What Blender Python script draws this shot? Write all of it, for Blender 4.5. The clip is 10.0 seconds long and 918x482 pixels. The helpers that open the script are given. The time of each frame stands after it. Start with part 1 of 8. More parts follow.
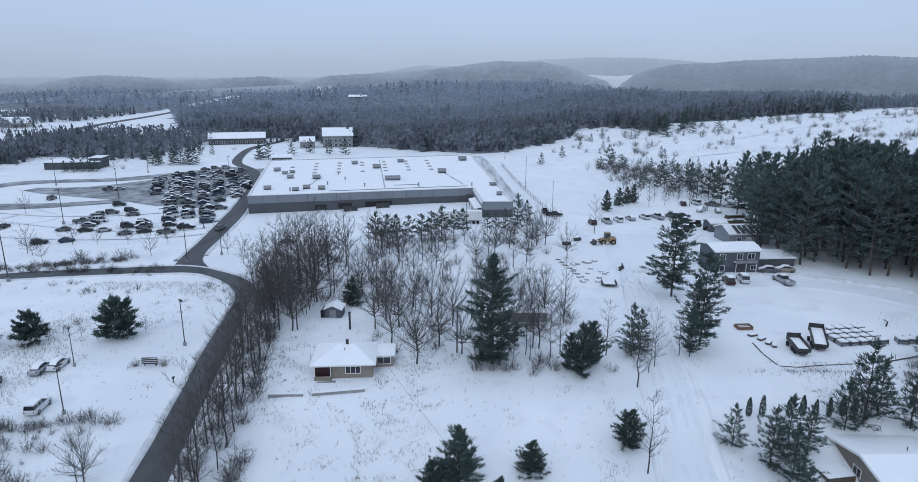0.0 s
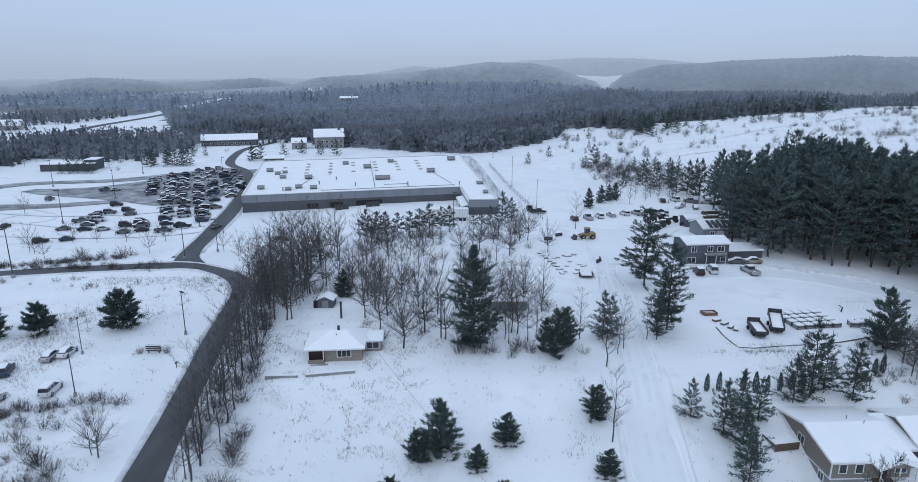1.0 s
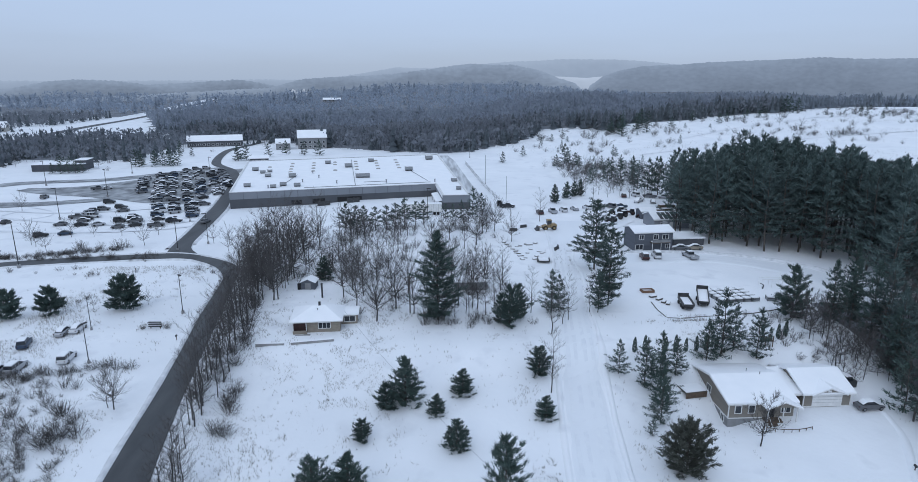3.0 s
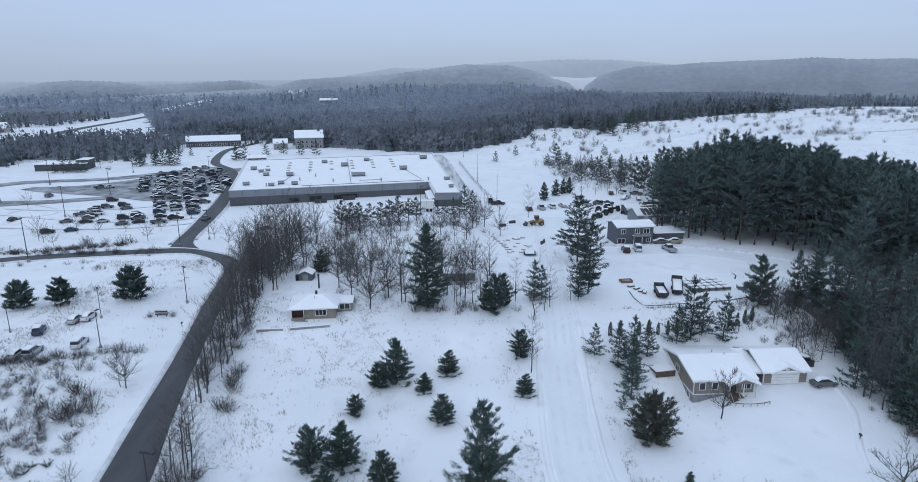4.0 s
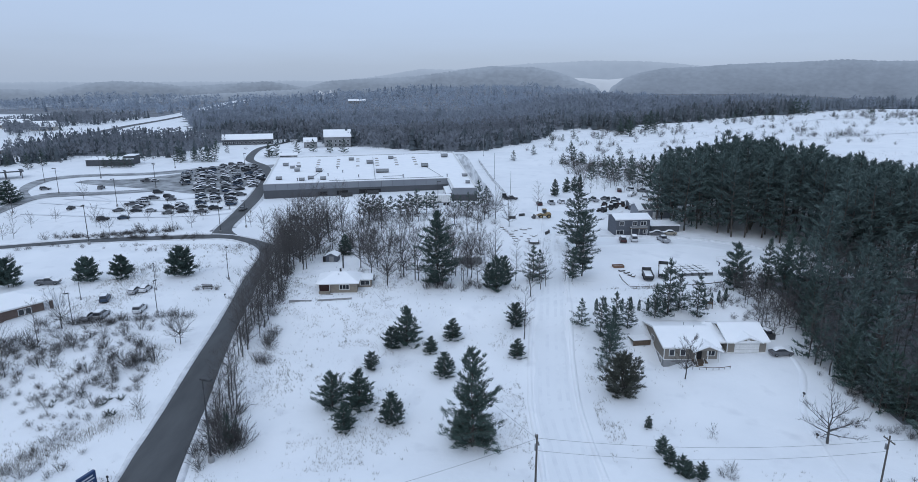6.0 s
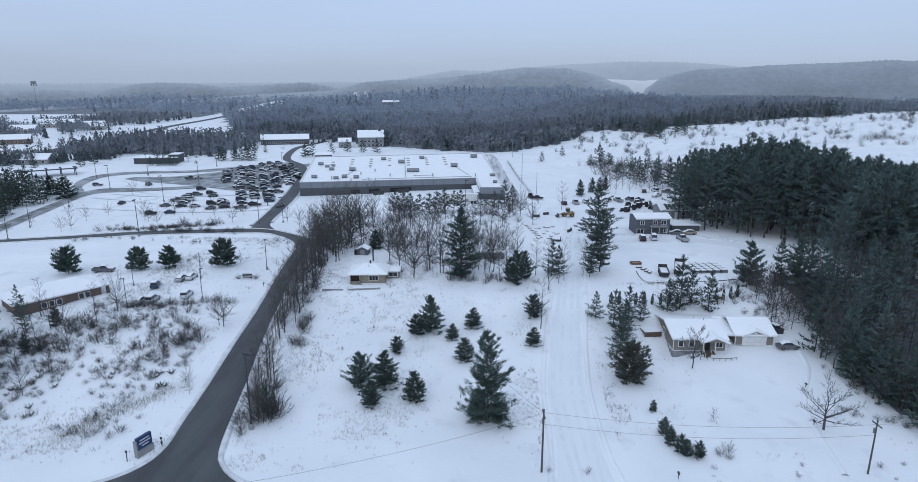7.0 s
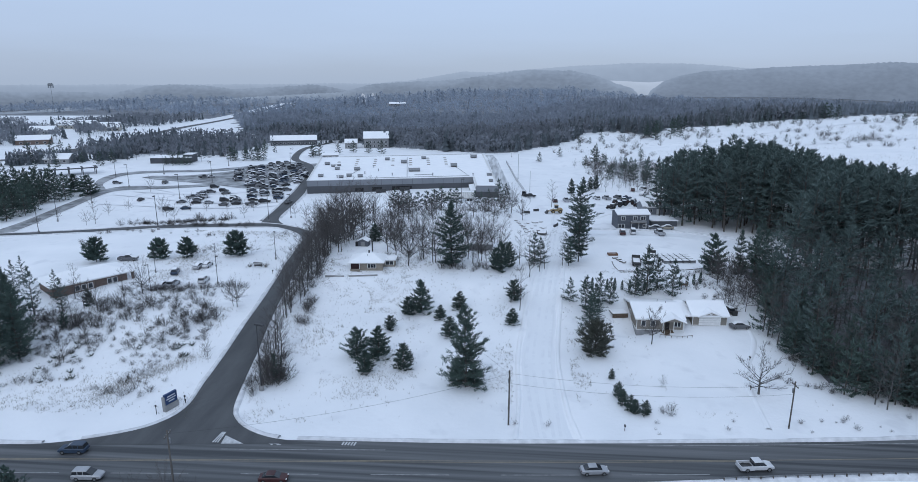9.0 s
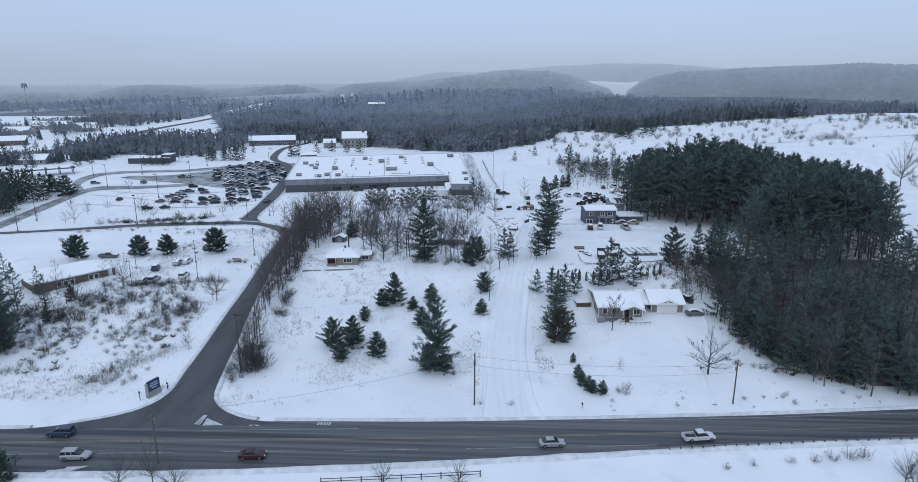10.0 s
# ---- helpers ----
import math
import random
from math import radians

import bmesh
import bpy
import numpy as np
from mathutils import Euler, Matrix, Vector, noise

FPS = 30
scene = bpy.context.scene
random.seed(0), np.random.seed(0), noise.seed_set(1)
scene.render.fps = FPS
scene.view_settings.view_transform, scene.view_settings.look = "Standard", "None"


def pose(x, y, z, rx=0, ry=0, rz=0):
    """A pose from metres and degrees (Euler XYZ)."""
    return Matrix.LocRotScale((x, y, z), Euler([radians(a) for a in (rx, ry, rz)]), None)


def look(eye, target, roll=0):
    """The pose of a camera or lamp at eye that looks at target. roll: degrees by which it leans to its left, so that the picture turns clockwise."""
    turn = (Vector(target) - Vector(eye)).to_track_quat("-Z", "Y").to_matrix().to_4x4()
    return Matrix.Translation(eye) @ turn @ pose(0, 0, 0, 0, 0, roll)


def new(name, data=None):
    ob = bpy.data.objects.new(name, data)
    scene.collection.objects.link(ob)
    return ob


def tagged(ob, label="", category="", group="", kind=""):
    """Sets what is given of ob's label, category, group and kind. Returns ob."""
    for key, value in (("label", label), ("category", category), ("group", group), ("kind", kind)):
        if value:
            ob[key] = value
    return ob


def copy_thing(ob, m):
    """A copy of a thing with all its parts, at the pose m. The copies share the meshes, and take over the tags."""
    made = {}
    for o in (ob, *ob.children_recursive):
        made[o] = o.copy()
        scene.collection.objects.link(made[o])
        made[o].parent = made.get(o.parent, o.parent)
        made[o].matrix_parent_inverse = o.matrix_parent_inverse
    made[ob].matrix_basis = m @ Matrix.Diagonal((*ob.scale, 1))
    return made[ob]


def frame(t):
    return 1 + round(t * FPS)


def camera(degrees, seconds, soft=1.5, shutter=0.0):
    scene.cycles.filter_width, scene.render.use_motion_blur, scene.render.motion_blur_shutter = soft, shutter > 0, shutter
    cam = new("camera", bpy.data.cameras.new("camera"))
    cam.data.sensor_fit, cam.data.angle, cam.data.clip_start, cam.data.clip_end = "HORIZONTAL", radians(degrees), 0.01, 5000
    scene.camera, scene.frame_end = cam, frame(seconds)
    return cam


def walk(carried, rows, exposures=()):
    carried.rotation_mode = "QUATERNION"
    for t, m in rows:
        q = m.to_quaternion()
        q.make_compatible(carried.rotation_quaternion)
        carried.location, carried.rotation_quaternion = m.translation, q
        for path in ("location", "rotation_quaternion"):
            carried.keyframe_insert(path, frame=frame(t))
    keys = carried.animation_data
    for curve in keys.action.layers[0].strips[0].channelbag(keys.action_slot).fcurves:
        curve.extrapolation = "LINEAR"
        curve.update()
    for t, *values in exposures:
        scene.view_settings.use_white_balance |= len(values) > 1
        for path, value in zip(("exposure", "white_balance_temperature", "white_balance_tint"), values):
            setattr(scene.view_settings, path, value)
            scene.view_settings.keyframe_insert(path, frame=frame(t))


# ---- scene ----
cam = camera(73.0, 10.0, soft=0.85)
PATH = [
    (0, (-0.06, -0.024, 52.912), (-0.074, 1.91, 52.401), 0.3),
    (0.5, (0.834, -3.916, 53.236), (0.83, -1.982, 52.727), 0.2),
    (1, (1.676, -7.918, 53.584), (1.686, -5.984, 53.075), 0.1),
    (1.5, (2.597, -12.006, 53.928), (2.62, -10.072, 53.421), 0.1),
    (2, (3.533, -16.054, 54.237), (3.569, -14.12, 53.729), 0.1),
    (2.5, (4.569, -20.097, 54.514), (4.617, -18.163, 54.007), 0.1),
    (4, (7.218, -32.561, 55.283), (7.284, -30.627, 54.777), 0.0),
    (4.5, (8.176, -37.012, 55.46), (8.229, -35.078, 54.956), 0.1),
    (5, (9.134, -41.597, 55.639), (9.174, -39.662, 55.136), 0.1),
    (5.5, (10.201, -46.219, 55.857), (10.22, -44.283, 55.354), 0.1),
    (6.8, (13.275, -57.739, 56.95), (13.175, -55.806, 56.445), 0.1),
    (7, (13.789, -59.441, 57.051), (13.667, -57.509, 56.55), 0.1),
    (7.5, (15.218, -63.506, 57.501), (15.044, -61.577, 57.002), 0.1),
    (8, (16.798, -67.425, 57.902), (16.617, -65.496, 57.404), 0.1),
    (8.5, (18.325, -71.387, 58.286), (18.163, -69.457, 57.787), 0.1),
    (9, (19.884, -75.336, 58.62), (19.735, -73.405, 58.122), 0.1),
    (9.5, (21.472, -79.188, 58.871), (21.349, -77.255, 58.372), 0.1),
    (10, (23.05, -82.657, 58.99), (22.96, -80.722, 58.492), 0.1),
]
walk(cam, [(t, look(eye, target, roll)) for t, eye, target, roll in PATH])


# ---- small tools ----
def smooth(a, b, v):
    u = np.clip((v - a) / (b - a), 0.0, 1.0)
    return u * u * (3 - 2 * u)


def profile(knots, v):
    """A soft line through a few knots."""
    v = np.asarray(v, float)
    z = np.full(v.shape, float(knots[0][1]))
    for (a, p), (b, q) in zip(knots, knots[1:]):
        z = z + (q - p) * 0.5 * (smooth(a, b, v) + np.clip((v - a) / (b - a), 0, 1))
    return z


EAST = ((26, 0), (45, 0.5), (60, 2.2), (72, 4.3), (82, 7.2), (94, 7.8), (140, 8.6), (172, 8.6), (198, 7.7), (260, 7.9), (330, 8.6))
WEST = ((26, 0), (33, 1), (63, 4.0), (80, 4.7), (100, 5.2), (140, 4.6), (170, 5.2), (205, 6.7), (250, 7.7), (300, 8.4))
HILLS = ((50, 1000, 30, 270, 250), (-520, 1050, 14, 300, 210), (900, 1500, 40, 600, 300))


def terrain(x, y):
    """Height of the land: road level in the south, a slope up to the terrace of the store, fields and hills behind."""
    x, y = np.asarray(x, float), np.asarray(y, float)
    b = smooth(-45, -25, x)
    z = profile(WEST, y) * (1 - b) + profile(EAST, y) * b
    rise = 0.06 * np.maximum(0, x - 60) * smooth(180, 300, y) + 0.035 * np.maximum(0, y - 320) * smooth(0, 100, x)
    z = z + np.minimum(18, rise) * (1 - smooth(620, 800, y))
    for cx, cy, a, sx, sy in HILLS:
        z = z + a * np.exp(-((x - cx) / sx) ** 2 - ((y - cy) / sy) ** 2)
    z = z - 2.2 * np.exp(-((x - 50) / 5.0) ** 2 - ((y - 64.5) / 4.5) ** 2)
    z = z + 1.5 * np.exp(-((x - 8) / 17.0) ** 2 - ((y - 156) / 10.0) ** 2)
    z = z + 1.1 * np.exp(-((x - 56) / 14.0) ** 2 - ((y - 88.5) / 1.8) ** 2)
    return z


def gz(x, y):
    return float(terrain(x, y))


def highway_line(x):
    return 11.2 + 0.07 * x + 0.0002 * np.clip(x, 0, 160) ** 2 + 0.064 * np.maximum(0, np.asarray(x, float) - 160)


def north_edge(x):
    return highway_line(x) + 3.2 + 0.9 * smooth(-56, -40, x) + 0.8 * smooth(-45, -30, x) * (1 - smooth(-20, 20, x)) + 0.5 * smooth(75, 100, x)


def south_edge(x):
    return highway_line(x) - 4.7 - 4.6 * (1 - smooth(-30, 85, x))


def mesh_object(name, verts, faces, material, parent=None, label=""):
    me = bpy.data.meshes.new(name)
    me.from_pydata(verts, [], faces)
    me.update()
    for m in material if isinstance(material, (list, tuple)) else [material]:
        me.materials.append(m)
    ob = new(name, me)
    if parent:
        ob.parent = parent
    if label:
        ob["label"] = label
    return ob


def part(name, bm, material, parent, label=""):
    """Links a bmesh as one mesh under a thing or a part."""
    me = bpy.data.meshes.new(name)
    bmesh.ops.recalc_face_normals(bm, faces=bm.faces)
    bm.to_mesh(me)
    bm.free()
    me.materials.append(material)
    ob = new(name, me)
    if parent:
        ob.parent = parent
    if label:
        ob["label"] = label
    return ob


def thing(name, label, category, m=None, group="", kind=""):
    ob = new(name)
    ob.empty_display_size = 0.3
    if m is not None:
        ob.matrix_basis = m
    return tagged(ob, label, category, group, kind)


def box(x0, x1, y0, y1, z0, z1, bm=None, bevel=0.0):
    own = bmesh.new() if (bm is None or bevel) else bm
    v = [own.verts.new(p) for p in ((x0, y0, z0), (x1, y0, z0), (x1, y1, z0), (x0, y1, z0), (x0, y0, z1), (x1, y0, z1), (x1, y1, z1), (x0, y1, z1))]
    for f in ((3, 2, 1, 0), (4, 5, 6, 7), (0, 1, 5, 4), (1, 2, 6, 5), (2, 3, 7, 6), (3, 0, 4, 7)):
        own.faces.new([v[i] for i in f])
    if bevel:
        bmesh.ops.bevel(own, geom=own.edges[:], offset=bevel, segments=2, affect="EDGES")
        if bm is not None:
            me = bpy.data.meshes.new("tmp")
            own.to_mesh(me)
            own.free()
            bm.from_mesh(me)
            bpy.data.meshes.remove(me)
            return bm
    return own


def rod(p0, p1, r0, r1=None, n=8, bm=None):
    bm = bm or bmesh.new()
    p0, p1 = Vector(p0), Vector(p1)
    r1 = r0 if r1 is None else r1
    q = (p1 - p0).to_track_quat("Z", "Y")
    rings = []
    for p, r in ((p0, r0), (p1, r1)):
        rings.append([bm.verts.new(p + q @ Vector((r * math.cos(2 * math.pi * i / n), r * math.sin(2 * math.pi * i / n), 0))) for i in range(n)])
    for i in range(n):
        j = (i + 1) % n
        bm.faces.new((rings[0][i], rings[0][j], rings[1][j], rings[1][i]))
    bm.faces.new(rings[0][::-1])
    bm.faces.new(rings[1])
    return bm


def loft(sections, bm=None):
    """A closed skin over rings of equal length."""
    bm = bm or bmesh.new()
    rings = [[bm.verts.new(p) for p in s] for s in sections]
    n = len(rings[0])
    for a, b in zip(rings, rings[1:]):
        for i in range(n):
            j = (i + 1) % n
            bm.faces.new((a[i], a[j], b[j], b[i]))
    bm.faces.new(rings[0][::-1])
    bm.faces.new(rings[-1])
    return bm


def prism(outline, z0, z1, bm=None):
    """An upright block over an outline in the plan."""
    return loft([[(x, y, z0) for x, y in outline], [(x, y, z1) for x, y in outline]], bm)


# ---- light ----
SUN_UP, SUN_TURN = radians(38), radians(200)
world = bpy.data.worlds.new("overcast_sky")
scene.world = world
world.use_nodes = True
wn, wl = world.node_tree.nodes, world.node_tree.links
wn.clear()
sky = wn.new("ShaderNodeTexSky")
sky.sky_type, sky.sun_disc, sky.sun_elevation, sky.sun_rotation = "NISHITA", False, SUN_UP, SUN_TURN
clear = wn.new("ShaderNodeBackground")
clear.inputs["Strength"].default_value = 0.01
wl.new(sky.outputs[0], clear.inputs["Color"])
coord, split, ramp = wn.new("ShaderNodeTexCoord"), wn.new("ShaderNodeSeparateXYZ"), wn.new("ShaderNodeValToRGB")
drift, mixer = wn.new("ShaderNodeTexNoise"), wn.new("ShaderNodeMath")
stretch = wn.new("ShaderNodeMapping")
stretch.inputs["Scale"].default_value = (1.0, 1.0, 7.0)
drift.inputs["Scale"].default_value, drift.inputs["Detail"].default_value = 2.2, 4.0
wl.new(coord.outputs["Generated"], stretch.inputs["Vector"])
wl.new(stretch.outputs[0], drift.inputs["Vector"])
wl.new(coord.outputs["Generated"], split.inputs[0])
mixer.operation, mixer.inputs[1].default_value = "MULTIPLY_ADD", 0.07
wl.new(drift.outputs["Fac"], mixer.inputs[0])
wl.new(split.outputs["Z"], mixer.inputs[2])
wl.new(mixer.outputs[0], ramp.inputs["Fac"])
stops = ramp.color_ramp.elements
stops[0].position, stops[0].color = 0.0, (0.300, 0.372, 0.49, 1)
stops[1].position, stops[1].color = 1.0, (0.50, 0.615, 0.80, 1)
for at, col in ((0.05, (0.318, 0.395, 0.53, 1)), (0.10, (0.36, 0.455, 0.63, 1)), (0.17, (0.39, 0.50, 0.70, 1))):
    e = stops.new(at)
    e.color = col
cloud = wn.new("ShaderNodeBackground")
cloud.inputs["Strength"].default_value = 1.155
wl.new(ramp.outputs["Color"], cloud.inputs["Color"])
both, out = wn.new("ShaderNodeAddShader"), wn.new("ShaderNodeOutputWorld")
wl.new(clear.outputs[0], both.inputs[0])
wl.new(cloud.outputs[0], both.inputs[1])
wl.new(both.outputs[0], out.inputs["Surface"])

lamp = bpy.data.lights.new("sun", "SUN")
lamp.energy, lamp.angle, lamp.color = 0.45, radians(40), (0.94, 0.97, 1.0)
sun = new("sun", lamp)
sun.matrix_basis = look((0, 0, 300), (300 * math.sin(SUN_TURN) * -0.8, 300 * math.cos(SUN_TURN) * -0.8, 300 - 300 * math.tan(SUN_UP) * 0.8))


# ---- materials ----
def surface(name, c1, c2, rough=0.8, scale=0.6, detail=5.0, bump=0.15, fine=6.0, metal=0.0, gloss=0.3, island=0.0, rnd=0.0, stretch=None, contrast=1.0, spots=None):
    """A weathered surface: two colours mixed by noise at one size, relief by a finer one; island and rnd vary it piece by piece."""
    m = bpy.data.materials.new(name)
    m.use_nodes = True
    n, l = m.node_tree.nodes, m.node_tree.links
    b = n["Principled BSDF"]
    b.inputs["Roughness"].default_value, b.inputs["Metallic"].default_value = rough, metal
    b.inputs["Specular IOR Level"].default_value = gloss
    tc = n.new("ShaderNodeTexCoord")
    src = tc.outputs["Object"]
    if stretch:
        mp = n.new("ShaderNodeMapping")
        mp.inputs["Scale"].default_value = stretch
        l.new(src, mp.inputs["Vector"])
        src = mp.outputs[0]
    t = n.new("ShaderNodeTexNoise")
    t.inputs["Scale"].default_value, t.inputs["Detail"].default_value = scale, detail
    l.new(src, t.inputs["Vector"])
    r = n.new("ShaderNodeMapRange")
    r.inputs["From Min"].default_value, r.inputs["From Max"].default_value = 0.5 - 0.25 / contrast, 0.5 + 0.25 / contrast
    l.new(t.outputs["Fac"], r.inputs["Value"])
    mix = n.new("ShaderNodeMix")
    mix.data_type = "RGBA"
    mix.inputs["A"].default_value, mix.inputs["B"].default_value = (*c1, 1), (*c2, 1)
    l.new(r.outputs[0], mix.inputs["Factor"])
    colour = mix.outputs["Result"]
    if spots:
        c3, size, cover = spots
        t3 = n.new("ShaderNodeTexNoise")
        t3.inputs["Scale"].default_value, t3.inputs["Detail"].default_value = size, 3.0
        l.new(src, t3.inputs["Vector"])
        r3 = n.new("ShaderNodeMapRange")
        r3.inputs["From Min"].default_value, r3.inputs["From Max"].default_value = 1 - cover - 0.06, 1 - cover + 0.06
        l.new(t3.outputs["Fac"], r3.inputs["Value"])
        m3 = n.new("ShaderNodeMix")
        m3.data_type = "RGBA"
        m3.inputs["B"].default_value = (*c3, 1)
        l.new(colour, m3.inputs["A"])
        l.new(r3.outputs[0], m3.inputs["Factor"])
        colour = m3.outputs["Result"]
    for amount, kind in ((island, "ShaderNodeNewGeometry"), (rnd, "ShaderNodeObjectInfo")):
        if amount:
            g = n.new(kind)
            hs = n.new("ShaderNodeHueSaturation")
            mr = n.new("ShaderNodeMapRange")
            mr.inputs["To Min"].default_value, mr.inputs["To Max"].default_value = 1 - amount, 1 + amount
            l.new(g.outputs["Random Per Island" if kind == "ShaderNodeNewGeometry" else "Random"], mr.inputs["Value"])
            l.new(mr.outputs[0], hs.inputs["Value"])
            l.new(colour, hs.inputs["Color"])
            colour = hs.outputs["Color"]
    l.new(colour, b.inputs["Base Color"])
    if bump:
        t2 = n.new("ShaderNodeTexNoise")
        t2.inputs["Scale"].default_value, t2.inputs["Detail"].default_value = fine, 6.0
        l.new(src, t2.inputs["Vector"])
        bp = n.new("ShaderNodeBump")
        bp.inputs["Strength"].default_value, bp.inputs["Distance"].default_value = bump, 0.15
        l.new(t2.outputs["Fac"], bp.inputs["Height"])
        l.new(bp.outputs[0], b.inputs["Normal"])
    return m


SNOW = surface("snow", (0.78, 0.80, 0.825), (0.89, 0.90, 0.915), 0.65, 0.07, 8, 0.6, 1.1, gloss=0.2, spots=((0.76, 0.775, 0.80), 0.16, 0.36))
ROOF_SNOW = surface("roof_snow", (0.86, 0.875, 0.895), (0.93, 0.935, 0.945), 0.6, 0.25, 5, 0.2, 1.5, gloss=0.2)
DIRTY_SNOW = surface("ploughed_snow", (0.52, 0.53, 0.55), (0.80, 0.81, 0.83), 0.7, 0.7, 6, 0.6, 2.5, gloss=0.2)
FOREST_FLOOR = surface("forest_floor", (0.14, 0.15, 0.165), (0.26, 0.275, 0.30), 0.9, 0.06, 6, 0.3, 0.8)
PACKED = surface("packed_snow", (0.76, 0.78, 0.81), (0.85, 0.87, 0.89), 0.6, 0.12, 6, 0.25, 3.0, stretch=(1.0, 0.25, 1.0))
ASPHALT = surface("asphalt", (0.055, 0.058, 0.062), (0.10, 0.104, 0.108), 0.62, 0.35, 6, 0.15, 30.0, stretch=(1.0, 0.22, 1.0))
HIGHWAY = surface("highway_asphalt", (0.045, 0.049, 0.053), (0.135, 0.14, 0.145), 0.55, 1.1, 6, 0.12, 30.0, stretch=(0.012, 0.75, 1.0), contrast=1.7)
WET_LOT = surface("slushy_asphalt", (0.12, 0.125, 0.13), (0.42, 0.435, 0.45), 0.6, 0.22, 7, 0.2, 5.0, contrast=1.4)
PAINT_W = surface("road_paint", (0.40, 0.40, 0.40), (0.15, 0.155, 0.16), 0.7, 0.9, 6, 0.0)
PAINT_Y = surface("yellow_road_paint", (0.30, 0.255, 0.18), (0.18, 0.16, 0.13), 0.7, 0.9, 6, 0.0)
NEEDLE = surface("pine_needles", (0.048, 0.076, 0.068), (0.088, 0.128, 0.112), 0.7, 0.5, 3, 0.0, island=0.28, rnd=0.18)
# needle green lightened to paint in the haze over the pine stand
HAZED_WHITE_PINE = surface("hazed_white_pine_needles", (0.062, 0.095, 0.091), (0.112, 0.156, 0.146), 0.7, 0.5, 3, 0.0, island=0.3, rnd=0.2)
SPRUCE = surface("spruce_needles", (0.043, 0.071, 0.062), (0.080, 0.118, 0.101), 0.7, 0.5, 3, 0.0, island=0.4, rnd=0.15)
CEDAR = surface("cedar_foliage", (0.055, 0.065, 0.055), (0.11, 0.115, 0.095), 0.75, 0.6, 3, 0.0, island=0.4, rnd=0.15)
BARK = surface("pine_bark", (0.05, 0.045, 0.04), (0.12, 0.105, 0.095), 0.9, 2.0, 5, 0.3, 9, rnd=0.2)
GREY_BARK = surface("grey_bark", (0.055, 0.053, 0.053), (0.13, 0.125, 0.12), 0.9, 1.6, 5, 0.2, 9, rnd=0.25)
TWIG = surface("twigs", (0.060, 0.056, 0.055), (0.125, 0.117, 0.115), 0.9, 0.5, 3, 0.0, island=0.25, rnd=0.2)
WEED = surface("dry_weeds", (0.12, 0.105, 0.085), (0.24, 0.21, 0.17), 0.9, 0.5, 3, 0.0, island=0.35)
# distance haze painted into these base colours, paler belt by belt
FAR_BARE = surface("light_haze_hardwoods", (0.205, 0.219, 0.244), (0.248, 0.265, 0.292), 0.95, 0.02, 4, 0.0, island=0.12)
FAR_PINE = surface("light_haze_conifers", (0.127, 0.150, 0.165), (0.165, 0.191, 0.209), 0.95, 0.02, 4, 0.0, island=0.15)
MID_BARE = surface("mid_haze_hardwoods", (0.276, 0.305, 0.352), (0.323, 0.355, 0.403), 0.95, 0.02, 4, 0.0, island=0.1)
MID_PINE = surface("mid_haze_conifers", (0.224, 0.258, 0.292), (0.265, 0.300, 0.338), 0.95, 0.02, 4, 0.0, island=0.1)
HILL_BARE = surface("deep_haze_hardwoods", (0.321, 0.368, 0.436), (0.380, 0.429, 0.501), 0.95, 0.006, 4, 0.0, island=0.06)
HILL_PINE = surface("deep_haze_conifers", (0.266, 0.306, 0.359), (0.309, 0.352, 0.409), 0.95, 0.02, 4, 0.0, island=0.06)
STEEL = surface("galvanised_steel", (0.22, 0.23, 0.24), (0.34, 0.35, 0.36), 0.45, 3, 4, 0.1, 20, metal=0.7)
DARK_STEEL = surface("dark_painted_steel", (0.035, 0.036, 0.038), (0.075, 0.076, 0.08), 0.5, 2, 4, 0.1, 20)
POLE_WOOD = surface("weathered_pole_wood", (0.075, 0.069, 0.063), (0.15, 0.138, 0.126), 0.9, 2.5, 5, 0.3, 12, stretch=(1, 1, 0.15))
WOOD = surface("brown_timber", (0.085, 0.062, 0.045), (0.155, 0.115, 0.085), 0.8, 2, 5, 0.25, 10)
ORANGE = surface("rust_orange_paint", (0.15, 0.085, 0.055), (0.23, 0.135, 0.09), 0.6, 2, 5, 0.15, 10)
YELLOW = surface("loader_yellow", (0.26, 0.19, 0.10), (0.40, 0.30, 0.17), 0.5, 2, 5, 0.1, 10)
RUBBER = surface("tyre_rubber", (0.018, 0.018, 0.019), (0.035, 0.035, 0.036), 0.85, 4, 3, 0.2, 20)
GLASS = surface("dark_glass", (0.02, 0.024, 0.03), (0.035, 0.04, 0.048), 0.08, 0.5, 2, 0.0, gloss=0.6)
TRIM = surface("white_trim", (0.66, 0.66, 0.65), (0.78, 0.78, 0.77), 0.6, 1.5, 4, 0.05, 12)
STORE_LIGHT = surface("light_grey_panel", (0.20, 0.215, 0.24), (0.24, 0.255, 0.28), 0.7, 0.15, 4, 0.1, 4)
STORE_DARK = surface("dark_grey_block", (0.075, 0.08, 0.09), (0.105, 0.11, 0.12), 0.8, 0.2, 4, 0.2, 5)
TAUPE = surface("taupe_siding", (0.20, 0.18, 0.155), (0.25, 0.23, 0.20), 0.75, 0.4, 4, 0.3, 7, stretch=(0.15, 0.15, 2.2))
BLOCK = surface("grey_foundation_block", (0.20, 0.205, 0.21), (0.28, 0.285, 0.29), 0.85, 1, 4, 0.2, 8)
